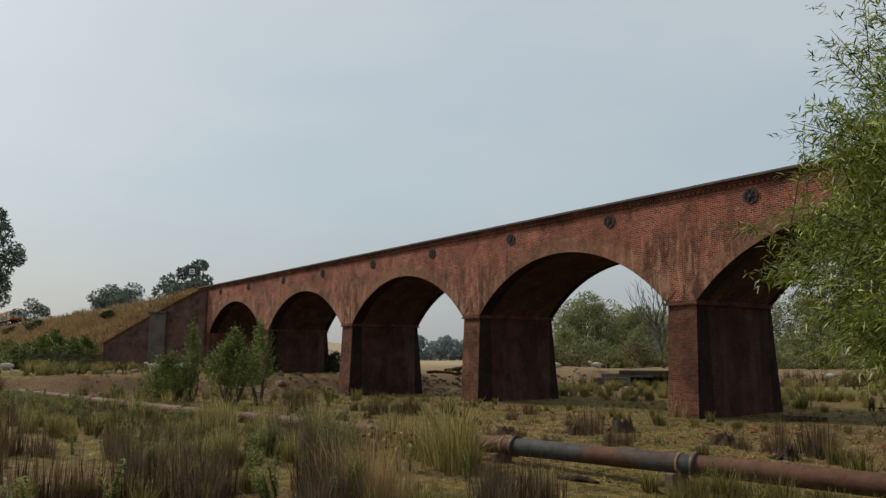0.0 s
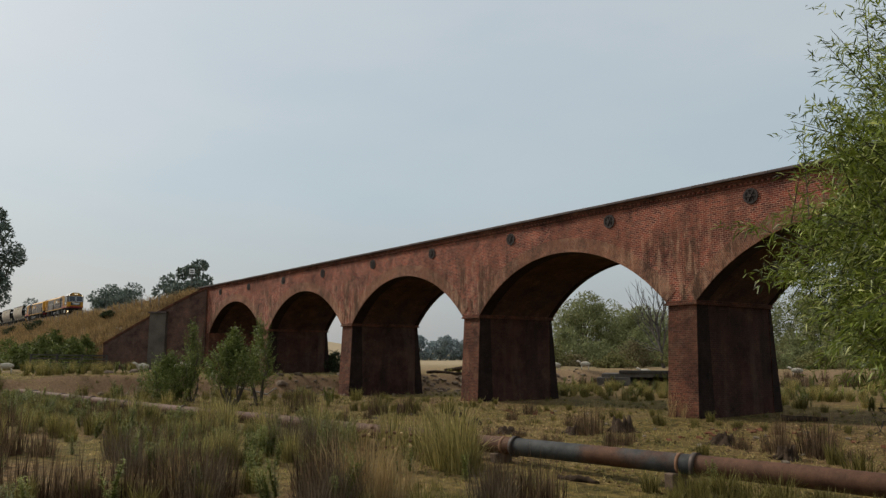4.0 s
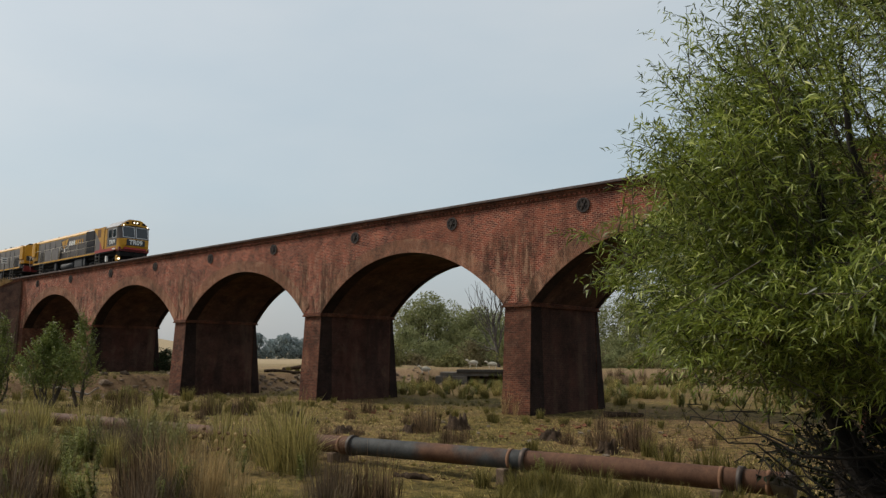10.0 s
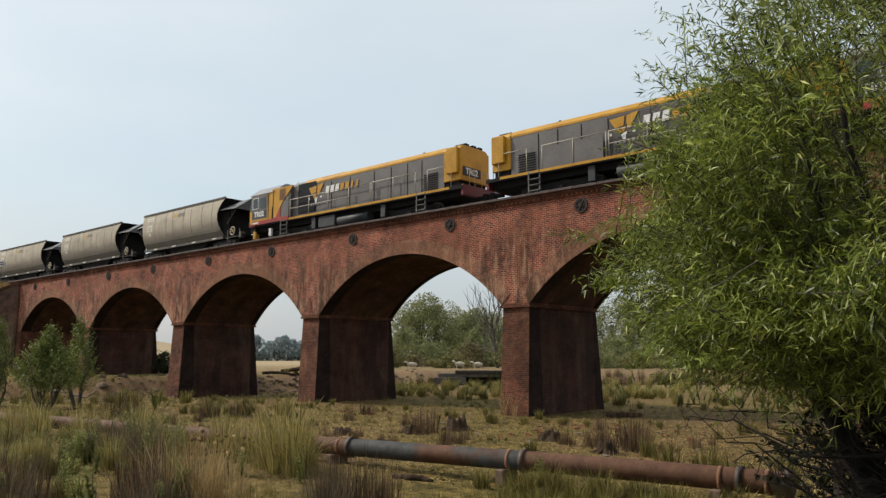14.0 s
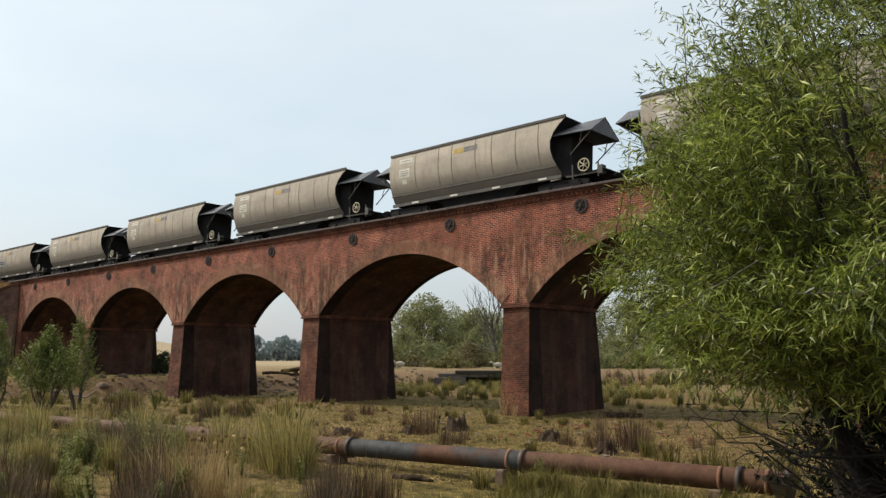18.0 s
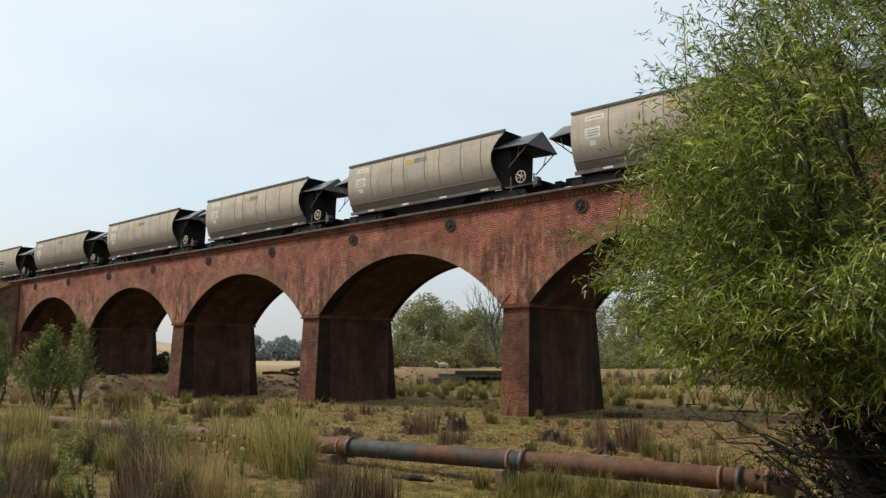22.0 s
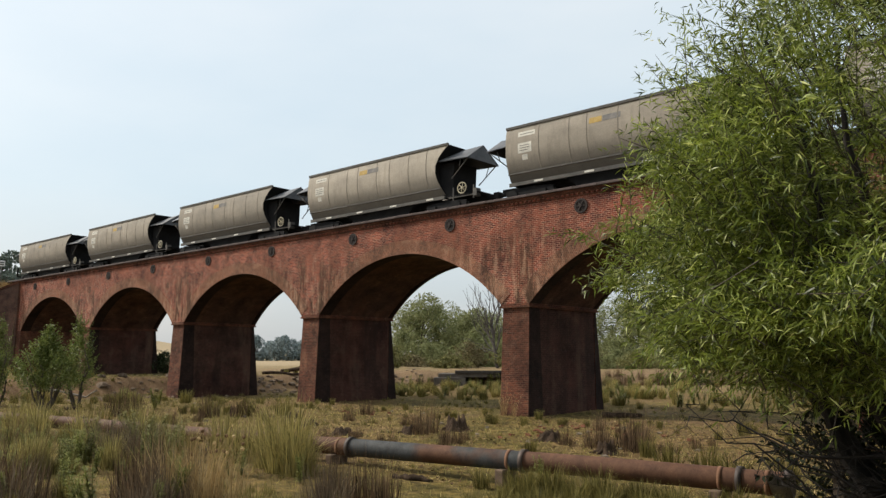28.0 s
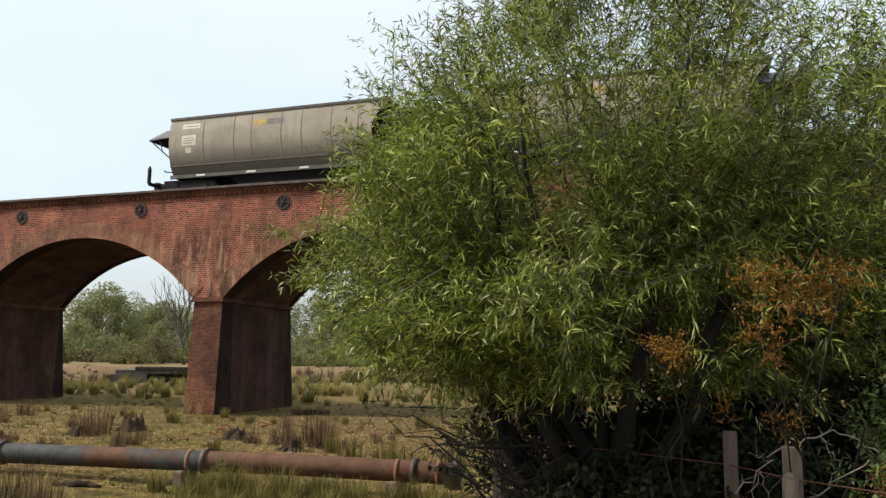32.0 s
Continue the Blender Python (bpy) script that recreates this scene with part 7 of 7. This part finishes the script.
def stump(x, y, r, h, seed):
    g = np.random.default_rng(seed)
    s = thing("tree_stump", "weathered grey-brown tree stump with spreading roots in the pasture", "stump", "stumps in the pasture")
    z = height(x, y)
    bm = bmesh.new()
    n = 16
    ph = g.uniform(0, 6.28, 3)
    n = 28
    jag = g.uniform(0.55, 1.25, n + 1)
    jag[n] = jag[0]
    rows = []
    for hz, k in ((-0.08, 1.75), (0.1 * h, 1.4), (0.35 * h, 1.12), (0.7 * h, 1.0), (1.0 * h, 0.9), (0.72 * h, 0.66)):
        rows.append([(x + r * k * (1 + 0.2 * math.sin(3 * t + ph[0]) + 0.14 * math.sin(8 * t + ph[1])) * math.cos(t), y + r * k * (1 + 0.2 * math.sin(3 * t + ph[0]) + 0.1 * math.sin(9 * t)) * math.sin(t), z + hz * (jag[i] if hz > 0.5 * h else 1.0))
                     for i, t in ((i, 2 * math.pi * i / n) for i in range(n + 1))])
    rows.append([(x, y, z + 0.45 * h)] * (n + 1))
    sheet(bm, rows)
    part("bole", bm, M["stump"], s)
    for i in range(6):
        a = g.uniform(0, 6.28)
        L = r * g.uniform(1.5, 2.8)
        bm = bmesh.new()
        limb(bm, (x + 0.6 * r * math.cos(a), y + 0.6 * r * math.sin(a), z + 0.35 * h), (x + L * math.cos(a), y + L * math.sin(a), z - 0.02), 0.28 * r, 0.06 * r, g, 4, 0.15, 6)
        part("root", bm, M["stump"], s)


for i, (x, y, r, h) in enumerate(((-18.2, 18.95, 0.24, 0.26), (-14.0, 20.95, 0.28, 0.30), (-18.3, 21.4, 0.30, 0.48), (-23.2, 18.8, 0.22, 0.2), (-26.6, 20.6, 0.2, 0.25), (-11.0, 19.2, 0.2, 0.35), (-30.2, 20.2, 0.22, 0.35), (-19.6, 17.2, 0.25, 0.2))):
    stump(x, y, r, h, 300 + i)


def log(name, label, pts, r, mat, seed):
    g = np.random.default_rng(seed)
    bm = bmesh.new()
    w = [Vector((p[0], p[1], height(p[0], p[1]) + p[2])) for p in pts]
    n, rows = 4 * (len(w) - 1), []
    d = (w[-1] - w[0]).to_track_quat("Z", "Y")
    for i in range(n + 1):
        k = min(len(w) - 2, i // 4)
        c = w[k].lerp(w[k + 1], i / 4 - k) + Vector(g.normal(size=3)) * 0.2 * r
        rr = r * (1 - 0.35 * i / n) * g.uniform(0.85, 1.15)
        rows.append([c + d @ Vector((rr * (1 + 0.12 * math.sin(3 * t + i)) * math.cos(t), rr * math.sin(t), 0)) for t in (2 * math.pi * j / 10 for j in range(11))])
    sheet(bm, [[w[0]] * 11] + rows + [[w[-1]] * 11])
    return solid(name, bm, mat, label, "log")


log("fallen_log", "short fallen log on the ground by a pier", [(-17.6, 30.4, 0.1), (-16.0, 31.0, 0.14)], 0.14, M["stump"], 1)
log("fallen_branch", "bleached driftwood branch on the bank", [(-52.6, 21.0, 0.2), (-50.6, 22.6, 0.15), (-49.8, 22.9, 0.6)], 0.07, M["dead"], 2)
log("fallen_log", "dark rotting log below the pipe", [(-12.2, 12.2, 0.0), (-11.7, 12.25, 0.05), (-11.3, 12.4, 0.0)], 0.09, M["stump"], 3)
log("fallen_branch", "dark dead branch by the sapling", [(-38.9, 16.4, 0.1), (-36.9, 16.1, 0.3)], 0.09, M["stump"], 4)


def rock_mesh(seed, col=None):
    g = np.random.default_rng(seed)
    bm = bmesh.new()
    bmesh.ops.create_icosphere(bm, subdivisions=2, radius=1.0)
    for v in bm.verts:
        k = 0.8 + 0.35 * noise.noise(v.co * 1.3 + Vector((seed * 3.1, 0, 0)))
        v.co = Vector((v.co.x * k * 1.2, v.co.y * k, v.co.z * k * 0.65))
    me = finish(bm, "rock")
    return me


M["rock"] = surface("bank_rock", (0.11, 0.08, 0.055), (0.26, 0.195, 0.14), 2, 0.95, spec=0.08, bumps=0.9, distance=0.05, vary=0.35)
M["brickbit"] = surface("broken_brick", (0.11, 0.045, 0.027), (0.19, 0.082, 0.048), 3, 0.95, spec=0.08, vary=0.35)
M["stone"] = surface("pale_stone", (0.12, 0.095, 0.07), (0.22, 0.18, 0.135), 3, 0.95, spec=0.08, vary=0.3)
ROCKS = [rock_mesh(i) for i in range(5)]
for me in ROCKS:
    me.materials.append(M["rock"])
g = np.random.default_rng(8)
for i in range(46):
    if i < 24:
        y = g.uniform(12, 33)
        x = -52.5 + g.normal(0, 1.6)
    else:
        x = g.uniform(-54, -41)
        y = 51.6 + 0.9 * (x + 53) + g.normal(0, 0.6)
    s = g.uniform(0.18, 0.5)
    ob = tagged(new("boulder", ROCKS[i % 5]), "rough brown boulder on the eroded bank", "rock", "boulders on the bank")
    ob.matrix_basis = pose(x, y, height(x, y) + 0.1 * s, g.uniform(-20, 20), g.uniform(-20, 20), g.uniform(0, 360)) @ Matrix.Diagonal((s, s, s, 1))
for x, y, s in ((-71, 15.6, 0.5), (-75.0, 13.2, 0.4), (-66.5, 18.0, 0.55), (-62.5, 15.0, 0.4)):
    ob = tagged(new("boulder", ROCKS[int(s * 10) % 5]), "rough brown boulder on the paddock's edge", "rock", "boulders on the bank")
    ob.matrix_basis = pose(x, y, height(x, y) + 0.1, 0, 0, x * 7) @ Matrix.Diagonal((s, s, s, 1))
for k in (0, 1, 2):
    bm = bmesh.new()
    for i in range(300):
        if k == 0:
            y = g.uniform(30, 56)
            x = -52.4 + g.normal(0, 1.0)
        elif k == 2:
            y = g.uniform(13, 33)
            x = -51.6 + g.normal(0, 1.6)
        else:
            x = g.uniform(-54, -30)
            y = 52.0 + 0.9 * (x + 53) + g.normal(0, 0.8)
        s = g.uniform(0.05, 0.26 if k < 2 else 0.16)
        b2 = len(bm.verts)
        bmesh.ops.create_icosphere(bm, subdivisions=1, radius=s)
        bm.verts.ensure_lookup_table()
        o = Vector((x, y, height(x, y) + 0.1 * s))
        st = Vector(g.uniform(0.6, 1.5, 3))
        for v in bm.verts[b2:]:
            w = v.co * (0.75 + 0.5 * g.uniform())
            v.co = o + Vector((w.x * st.x, w.y * st.y, w.z * st.z * 0.7))
    solid("bank_rubble", bm, M["rock"], "loose brown rubble on the eroded bank", "rubble", kind="stuff")
log("fallen_log", "dark driftwood log on the eroded bank", [(-56.8, 42.6, 0.25), (-54.6, 43.6, 0.5), (-53.4, 44.4, 0.9)], 0.2, M["stump"], 5)
log("fallen_log", "dark driftwood log on the eroded bank", [(-55.6, 39.6, 0.2), (-53.2, 42.0, 0.35)], 0.16, M["stump"], 6)
bits = {"brickbit": [], "stone": []}
for k, mt in enumerate(bits):
    bm = bmesh.new()
    for i in range(64 if k == 0 else 60):
        if k == 0:
            x, y = g.choice([(-15, 22.2), (-12, 23.5), (-16, 24.6), (-27, 25)]) + g.normal(0, 1.0, 2)
        else:
            x, y = g.uniform(-48, -8), g.uniform(15, 27)
        z, s, t = height(x, y), g.uniform(0.025, 0.07), g.uniform(0, 3.14)
        m = Matrix.Translation((x, y, z + 0.3 * s)) @ Euler((g.uniform(-0.4, 0.4), g.uniform(-0.4, 0.4), t)).to_matrix().to_4x4()
        b2 = len(bm.verts)
        box(bm, -s * 1.5, s * 1.5, -s, s, -s * 0.6, s * 0.6)
        bm.verts.ensure_lookup_table()
        for v in bm.verts[b2:]:
            v.co = m @ v.co
    solid("brick_rubble" if k == 0 else "stones", bm, M[mt], "scattered broken red brick on the pasture" if k == 0 else "scattered pale stones on the pasture", "rubble", kind="stuff")

# ---- fence posts, wire and dead branches by the willow ----
M["post"] = surface("weathered_post", (0.075, 0.056, 0.04), (0.17, 0.13, 0.096), 4, 0.9, bumps=0.8, stretch=(1, 1, 0.15))
M["wire"] = surface("rusty_wire", (0.10, 0.04, 0.025), (0.2, 0.09, 0.05), 8, 0.8)
for x, y, h, r, top in ((0.14, 9.2, 1.8, 0.075, 0), (0.70, 8.6, 1.72, 0.09, 1), (0.66, 8.36, 1.5, 0.08, 2), (-3.2, 11.9, 1.5, 0.07, 0)):
    z = height(x, y)
    bm = bmesh.new()
    if top == 2:
        rod(bm, (x, y, z - 0.3), (x, y, h - 0.05), r, r * 0.95, 12)
        rod(bm, (x, y, h - 0.05), (x, y, h), r * 0.95, r * 0.5, 12)
    else:
        prism(bm, [(-r + x, y - r), (r + x, y - r * 0.9), (r * 0.95 + x, y + r), (-r * 0.9 + x, y + r)], z - 0.3, h, "z")
    solid("fence_post", bm, M["post"], "weathered grey-brown timber fence post", "post", "old fence posts", bevel=0.008)
for z in (0.85, 1.15, 1.45):
    bm = bmesh.new()
    pts = [(-3.2, 11.9, z - 0.1), (0.14, 9.12, z), (0.70, 8.52, z - 0.03), (3.4, 7.2, z - 0.12)]
    for a, b in zip(pts, pts[1:]):
        rod(bm, a, b, 0.006, n=5)
    solid("fence_wire", bm, M["wire"], "rusty slack fence wire between posts", "wire", "old fence wires")
g = np.random.default_rng(12)
branch = thing("dead_branch", "pale bleached dead branch over the fence", "branch")
for a, b, r in (((0.17, 8.8, 1.2), (0.72, 8.8, 1.79), 0.014), ((0.72, 8.8, 1.79), (1.24, 8.85, 1.84), 0.013), ((1.24, 8.85, 1.84), (1.75, 8.9, 1.6), 0.010), ((0.72, 8.6, 1.1), (1.43, 8.8, 1.62), 0.013), ((0.27, 8.8, 1.05), (0.41, 8.8, 1.44), 0.010),
                ((0.41, 8.8, 1.44), (0.52, 8.7, 1.1), 0.007), ((0.5, 8.8, 1.55), (0.3, 8.7, 1.62), 0.006), ((1.0, 8.8, 1.82), (1.1, 8.7, 1.6), 0.006)):
    bm = bmesh.new()
    pts = limb(bm, a, b, r * 0.75, r * 0.5, g, 7, 0.2, 6)
    bough = part("bough", bm, M["dead"], branch)
    for i in (1, 2, 4):
        bm = bmesh.new()
        limb(bm, pts[i], pts[i] + Vector(g.normal(size=3)) * 0.12, r * 0.4, 0.002, g, 3, 0.2, 4)
        part("twig", bm, M["dead"], bough)

# ---- farm rails, sign and low concrete crossing ----
M["timber"] = surface("dark_timber", (0.03, 0.026, 0.023), (0.08, 0.07, 0.06), 4, 0.9)
gate = thing("rail_fence", "dark timber rail fence at the wing wall's foot", "fence")
p0, p1 = Vector((-79.6, 12.4)), Vector((-78.2, 18.6))
for i in range(4):
    p = p0.lerp(p1, i / 3)
    z = height(p.x, p.y)
    bm = bmesh.new()
    box(bm, p.x - 0.09, p.x + 0.09, p.y - 0.09, p.y + 0.09, z - 0.2, z + 1.45)
    part("post", bm, M["timber"], gate, "", bevel=0.01)
for h in (0.3, 0.65, 1.0, 1.32):
    bm = bmesh.new()
    za, zb = height(*p0) + h, height(*p1) + h
    v = [bm.verts.new(q) for q in ((p0.x + 0.1, p0.y, za), (p1.x + 0.1, p1.y, zb), (p1.x + 0.1, p1.y, zb + 0.12), (p0.x + 0.1, p0.y, za + 0.12), (p0.x + 0.14, p0.y, za), (p1.x + 0.14, p1.y, zb), (p1.x + 0.14, p1.y, zb + 0.12), (p0.x + 0.14, p0.y, za + 0.12))]
    for f in ((0, 1, 2, 3), (7, 6, 5, 4), (0, 4, 5, 1), (3, 2, 6, 7), (0, 3, 7, 4), (1, 5, 6, 2)):
        bm.faces.new([v[i] for i in f])
    part("rail", bm, M["timber"], gate)
sign = thing("line_sign", "small white trackside board on a steel post", "sign")
bm = bmesh.new()
rod(bm, (-85.4, 28.7, 9.0), (-85.4, 28.7, 12.3), 0.04, n=8)
part("post", bm, M["steel"], sign)
bm = bmesh.new()
box(bm, -85.36, -85.33, 28.4, 29.0, 11.7, 12.3)
part("board", bm, M["white"], sign, "white board", bevel=0.01)
bm = bmesh.new()
for z in (11.85, 12.05):
    box(bm, -85.33, -85.322, 28.5, 28.9, z, z + 0.08)
part("lettering_bar", bm, M["under"], sign)
# post-and-wire along the embankment's crest
M["fencegrey"] = surface("grey_fence_post", (0.14, 0.12, 0.10), (0.26, 0.23, 0.2), 4, 0.9)
bm = bmesh.new()
box(bm, -0.05, 0.05, -0.05, 0.05, -0.4, 1.15)
POST = finish(bm, "crest_post")
POST.materials.append(M["fencegrey"])
for i in range(34):
    x = -90 - 3.2 * i
    ob = tagged(new("fence_post", POST), "thin grey fence post on the embankment", "post", "posts along the embankment")
    ob.matrix_basis = pose(x, track_y(x) - 4.6, 9.3 - 0.95, 0, 2 * math.sin(i * 2.3), 0)
M["concrete"] = surface("stained_concrete", (0.06, 0.052, 0.045), (0.15, 0.13, 0.11), 1.2, 0.9, bumps=0.4)
cross = thing("concrete_crossing", "low stained concrete crossing slab over the ditch", "bridge")
turn = Matrix.Translation((-46.4, 58.3, 0)) @ Euler((0, 0, math.atan2(5.0, 7.5))).to_matrix().to_4x4()
for nm, dims, mt in (("deck_slab", (-4.2, 5.5, -1.2, 1.6, 0.72, 1.08), "concrete"), ("kerb", (-2.6, 5.5, -1.35, -1.0, 1.08, 1.36), "timber"), ("abutment", (-4.6, -1.6, -1.4, 2.0, -0.6, 0.72), "concrete"), ("abutment", (4.2, 5.6, -1.0, 1.5, -0.6, 0.72), "concrete"), ("ditch_back", (-1.6, 4.2, 1.2, 1.6, -0.6, 0.72), "timber")):
    bm = bmesh.new()
    box(bm, *dims)
    bmesh.ops.transform(bm, matrix=turn, verts=bm.verts)
    part(nm, bm, M[mt], cross, "", bevel=0.03)

# ---- sheep ----
M["wool"] = surface("grubby_wool", (0.40, 0.36, 0.28), (0.58, 0.52, 0.42), 6, 0.95, bumps=0.9, distance=0.04)
M["face"] = surface("sheep_face", (0.42, 0.37, 0.30), (0.58, 0.52, 0.43), 6, 0.9)


SIZE = 0.86


def limbed(name, bm, mat, parent, label=""):
    bmesh.ops.scale(bm, vec=(SIZE, SIZE, SIZE), verts=bm.verts)
    return part(name, bm, mat, parent, label)


def sheep():
    s = thing("sheep", "woolly cream sheep walking over the paddock", "sheep", "flock of sheep")
    bm = bmesh.new()
    bmesh.ops.create_icosphere(bm, subdivisions=3, radius=1.0)
    for v in bm.verts:
        k = 1 + 0.07 * noise.noise(v.co * 4)
        v.co = Vector((v.co.x * 0.60 * k, v.co.y * 0.27 * k, 0.66 + v.co.z * 0.29 * k))
    for f in bm.faces:
        f.smooth = True
    limbed("body", bm, M["wool"], s, "woolly fleece")
    bm = bmesh.new()
    rod(bm, (0.50, 0, 0.78), (0.72, 0, 0.98), 0.14, 0.10, 10)
    limbed("neck", bm, M["wool"], s)
    bm = bmesh.new()
    bmesh.ops.create_icosphere(bm, subdivisions=2, radius=1.0)
    for v in bm.verts:
        v.co = Vector((0.80 + v.co.x * 0.16, v.co.y * 0.09, 0.98 + v.co.z * 0.10 - 0.25 * v.co.x * 0.16))
    hd = limbed("head", bm, M["face"], s, "pale face")
    for y in (-0.11, 0.11):
        bm = bmesh.new()
        rod(bm, (0.72, y * 0.7, 1.03), (0.70, y * 1.7, 1.0), 0.035, 0.012, 6)
        limbed("ear", bm, M["face"], hd)
    for x in (-0.38, 0.36):
        for y in (-0.13, 0.13):
            bm = bmesh.new()
            rod(bm, (x, y, 0.5), (x + 0.02, y, 0.0), 0.06, 0.035, 7)
            limbed("leg", bm, M["face"], s)
    return s


# each: distance from the eye's foot, then bearings (seconds, degrees left of +y)
FLOCK = [
    (78, [(0, 45.1), (6, 45.1), (8, 46.3), (12, 50.5), (16, 51.0), (32, 51.0)]),
    (80, [(0, 45.9), (6.5, 45.9), (8.5, 47.4), (12, 50.0), (32, 50.3)]),
    (77, [(0, 42.2), (3, 42.2), (6, 44.6), (10, 48.5), (14, 50.0), (32, 50.0)]),
    (76, [(0, 36.3), (2, 37.6), (6, 40.0), (9, 42.3), (13, 44.7), (16, 47.5), (20, 50.3), (32, 50.3)]),
    (79, [(0, 33.5), (9, 38.3), (13, 42.7), (17, 47.0), (21, 50.8), (32, 50.8)]),
    (80, [(0, 32.5), (9, 37.7), (13, 38.9), (16, 43.0), (20, 49.0), (32, 50.6)]),
    (81, [(0, 30.5), (9, 35.0), (13, 37.6), (17, 43.0), (20, 48.0), (32, 51.2)]),
    (78, [(0, 27.0), (13, 33.3), (18, 37.5), (21, 40.0), (25, 46.0), (28, 50.4), (32, 50.4)]),
    (68, [(0, 82.5), (32, 82.5)]),
    (70, [(0, 73.6), (3, 73.9), (6, 75.2), (7.5, 76.7), (10, 79.5), (15, 84), (32, 84)]),
    (71, [(0, 71.9), (5, 72.4), (7.5, 74.3), (10, 77), (15, 82.5), (32, 82.5)]),
    (73, [(0, 70.9), (5, 71.4), (7.5, 73.1), (10, 75.5), (15, 80.5), (32, 80.5)]),
]
SHEEP = []
first_sheep = sheep()
for k, row in enumerate(FLOCK):
    SHEEP.append((first_sheep if k == 0 else copy_thing(first_sheep, Matrix()), row))

# ---- a small bird that swoops past the bridge ----
M["feather"] = surface("grey_feathers", (0.24, 0.23, 0.22), (0.42, 0.4, 0.38), 12, 0.8)


def bird():
    b = thing("swallow", "small grey-brown bird gliding with spread wings", "bird")
    bm = bmesh.new()
    bmesh.ops.create_icosphere(bm, subdivisions=2, radius=1.0)
    for v in bm.verts:
        k = 1.0 if v.co.x < 0.4 else 0.85
        v.co = Vector((v.co.x * 0.075, v.co.y * 0.026 * k, v.co.z * 0.024 * k))
    for f in bm.faces:
        f.smooth = True
    part("body", bm, M["feather"], b)
    for s in (-1, 1):
        bm = bmesh.new()
        pts = [(0.035, 0.015), (0.03, 0.07), (-0.005, 0.15), (-0.02, 0.155), (-0.025, 0.08), (-0.03, 0.015)]
        prism(bm, [(x, s * y) for x, y in pts], 0.0, 0.006, "z")
        for v in bm.verts:
            v.co.z += 0.35 * abs(v.co.y)
        part("wing", bm, M["feather"], b, "spread pointed wing")
    bm = bmesh.new()
    prism(bm, [(-0.06, -0.012), (-0.13, -0.03), (-0.105, 0.0), (-0.13, 0.03), (-0.06, 0.012)], -0.003, 0.003, "z")
    part("tail", bm, M["feather"], b, "forked tail")
    return b


BIRD = bird()


# ---- what moves ----
def corner_x(t):
    """The lead cab's near front corner along the line."""
    if t < 13:
        return -19.93 + 14.62 * (t - 13.0)
    return -19.93 + 14.8 * (t - 13.0) + float(np.interp(t, [13, 16, 18, 20, 22, 24, 26, 28, 30, 31, 32], [0.0, 0.1, 0.2, -0.15, -0.55, -0.78, -0.7, -0.13, 0.05, 0.25, 0.4]))


def motions():
    for ob, off in ROLLING:
        rows = []
        for i in range(33):
            t = float(i)
            x = corner_x(t) + off
            turn = math.degrees(math.atan((track_y(x + 6) - track_y(x)) / 6.0)) if x < -70 else 0.0
            rows.append((t, pose(x, track_y(x), RAIL, 0, 0, turn)))
        walk(ob, rows)
    for ob, (dist, bearings) in SHEEP:
        ts, bs = [b[0] for b in bearings], [b[1] for b in bearings]
        rows = []
        for i in range(33):
            b = radians(float(np.interp(i, ts, bs)))
            x, y = -dist * math.sin(b), dist * math.cos(b)
            rows.append((float(i), pose(x, y, height(x, y), 0, 0, 180 + math.degrees(b))))
        walk(ob, rows)

    # the bird comes from high on the right, swoops past and leaves on the left
    way = [(0.0, 70.0, 150.0, 110.0), (4.0, 30.0, 70.0, 50.0), (6.6, -13.35, 10.87, 10.58), (6.8, -14.28, 9.96, 8.8), (7.0, -15.0, 8.92, 6.96), (7.2, -15.46, 7.79, 5.15), (7.4, -15.67, 6.51, 3.65), (7.6, -15.67, 5.15, 2.85), (7.8, -15.7, 3.09, 2.82), (8.0, -15.97, 0.86, 2.88), (9.0, -28.0, -2.0, 6.0), (16.0, -110.0, -40.0, 18.0), (32.0, -320.0, -140.0, 40.0)]
    walk(BIRD, [(t, pose(x, y, z, 0, 12, 200)) for t, x, y, z in way])


motions()
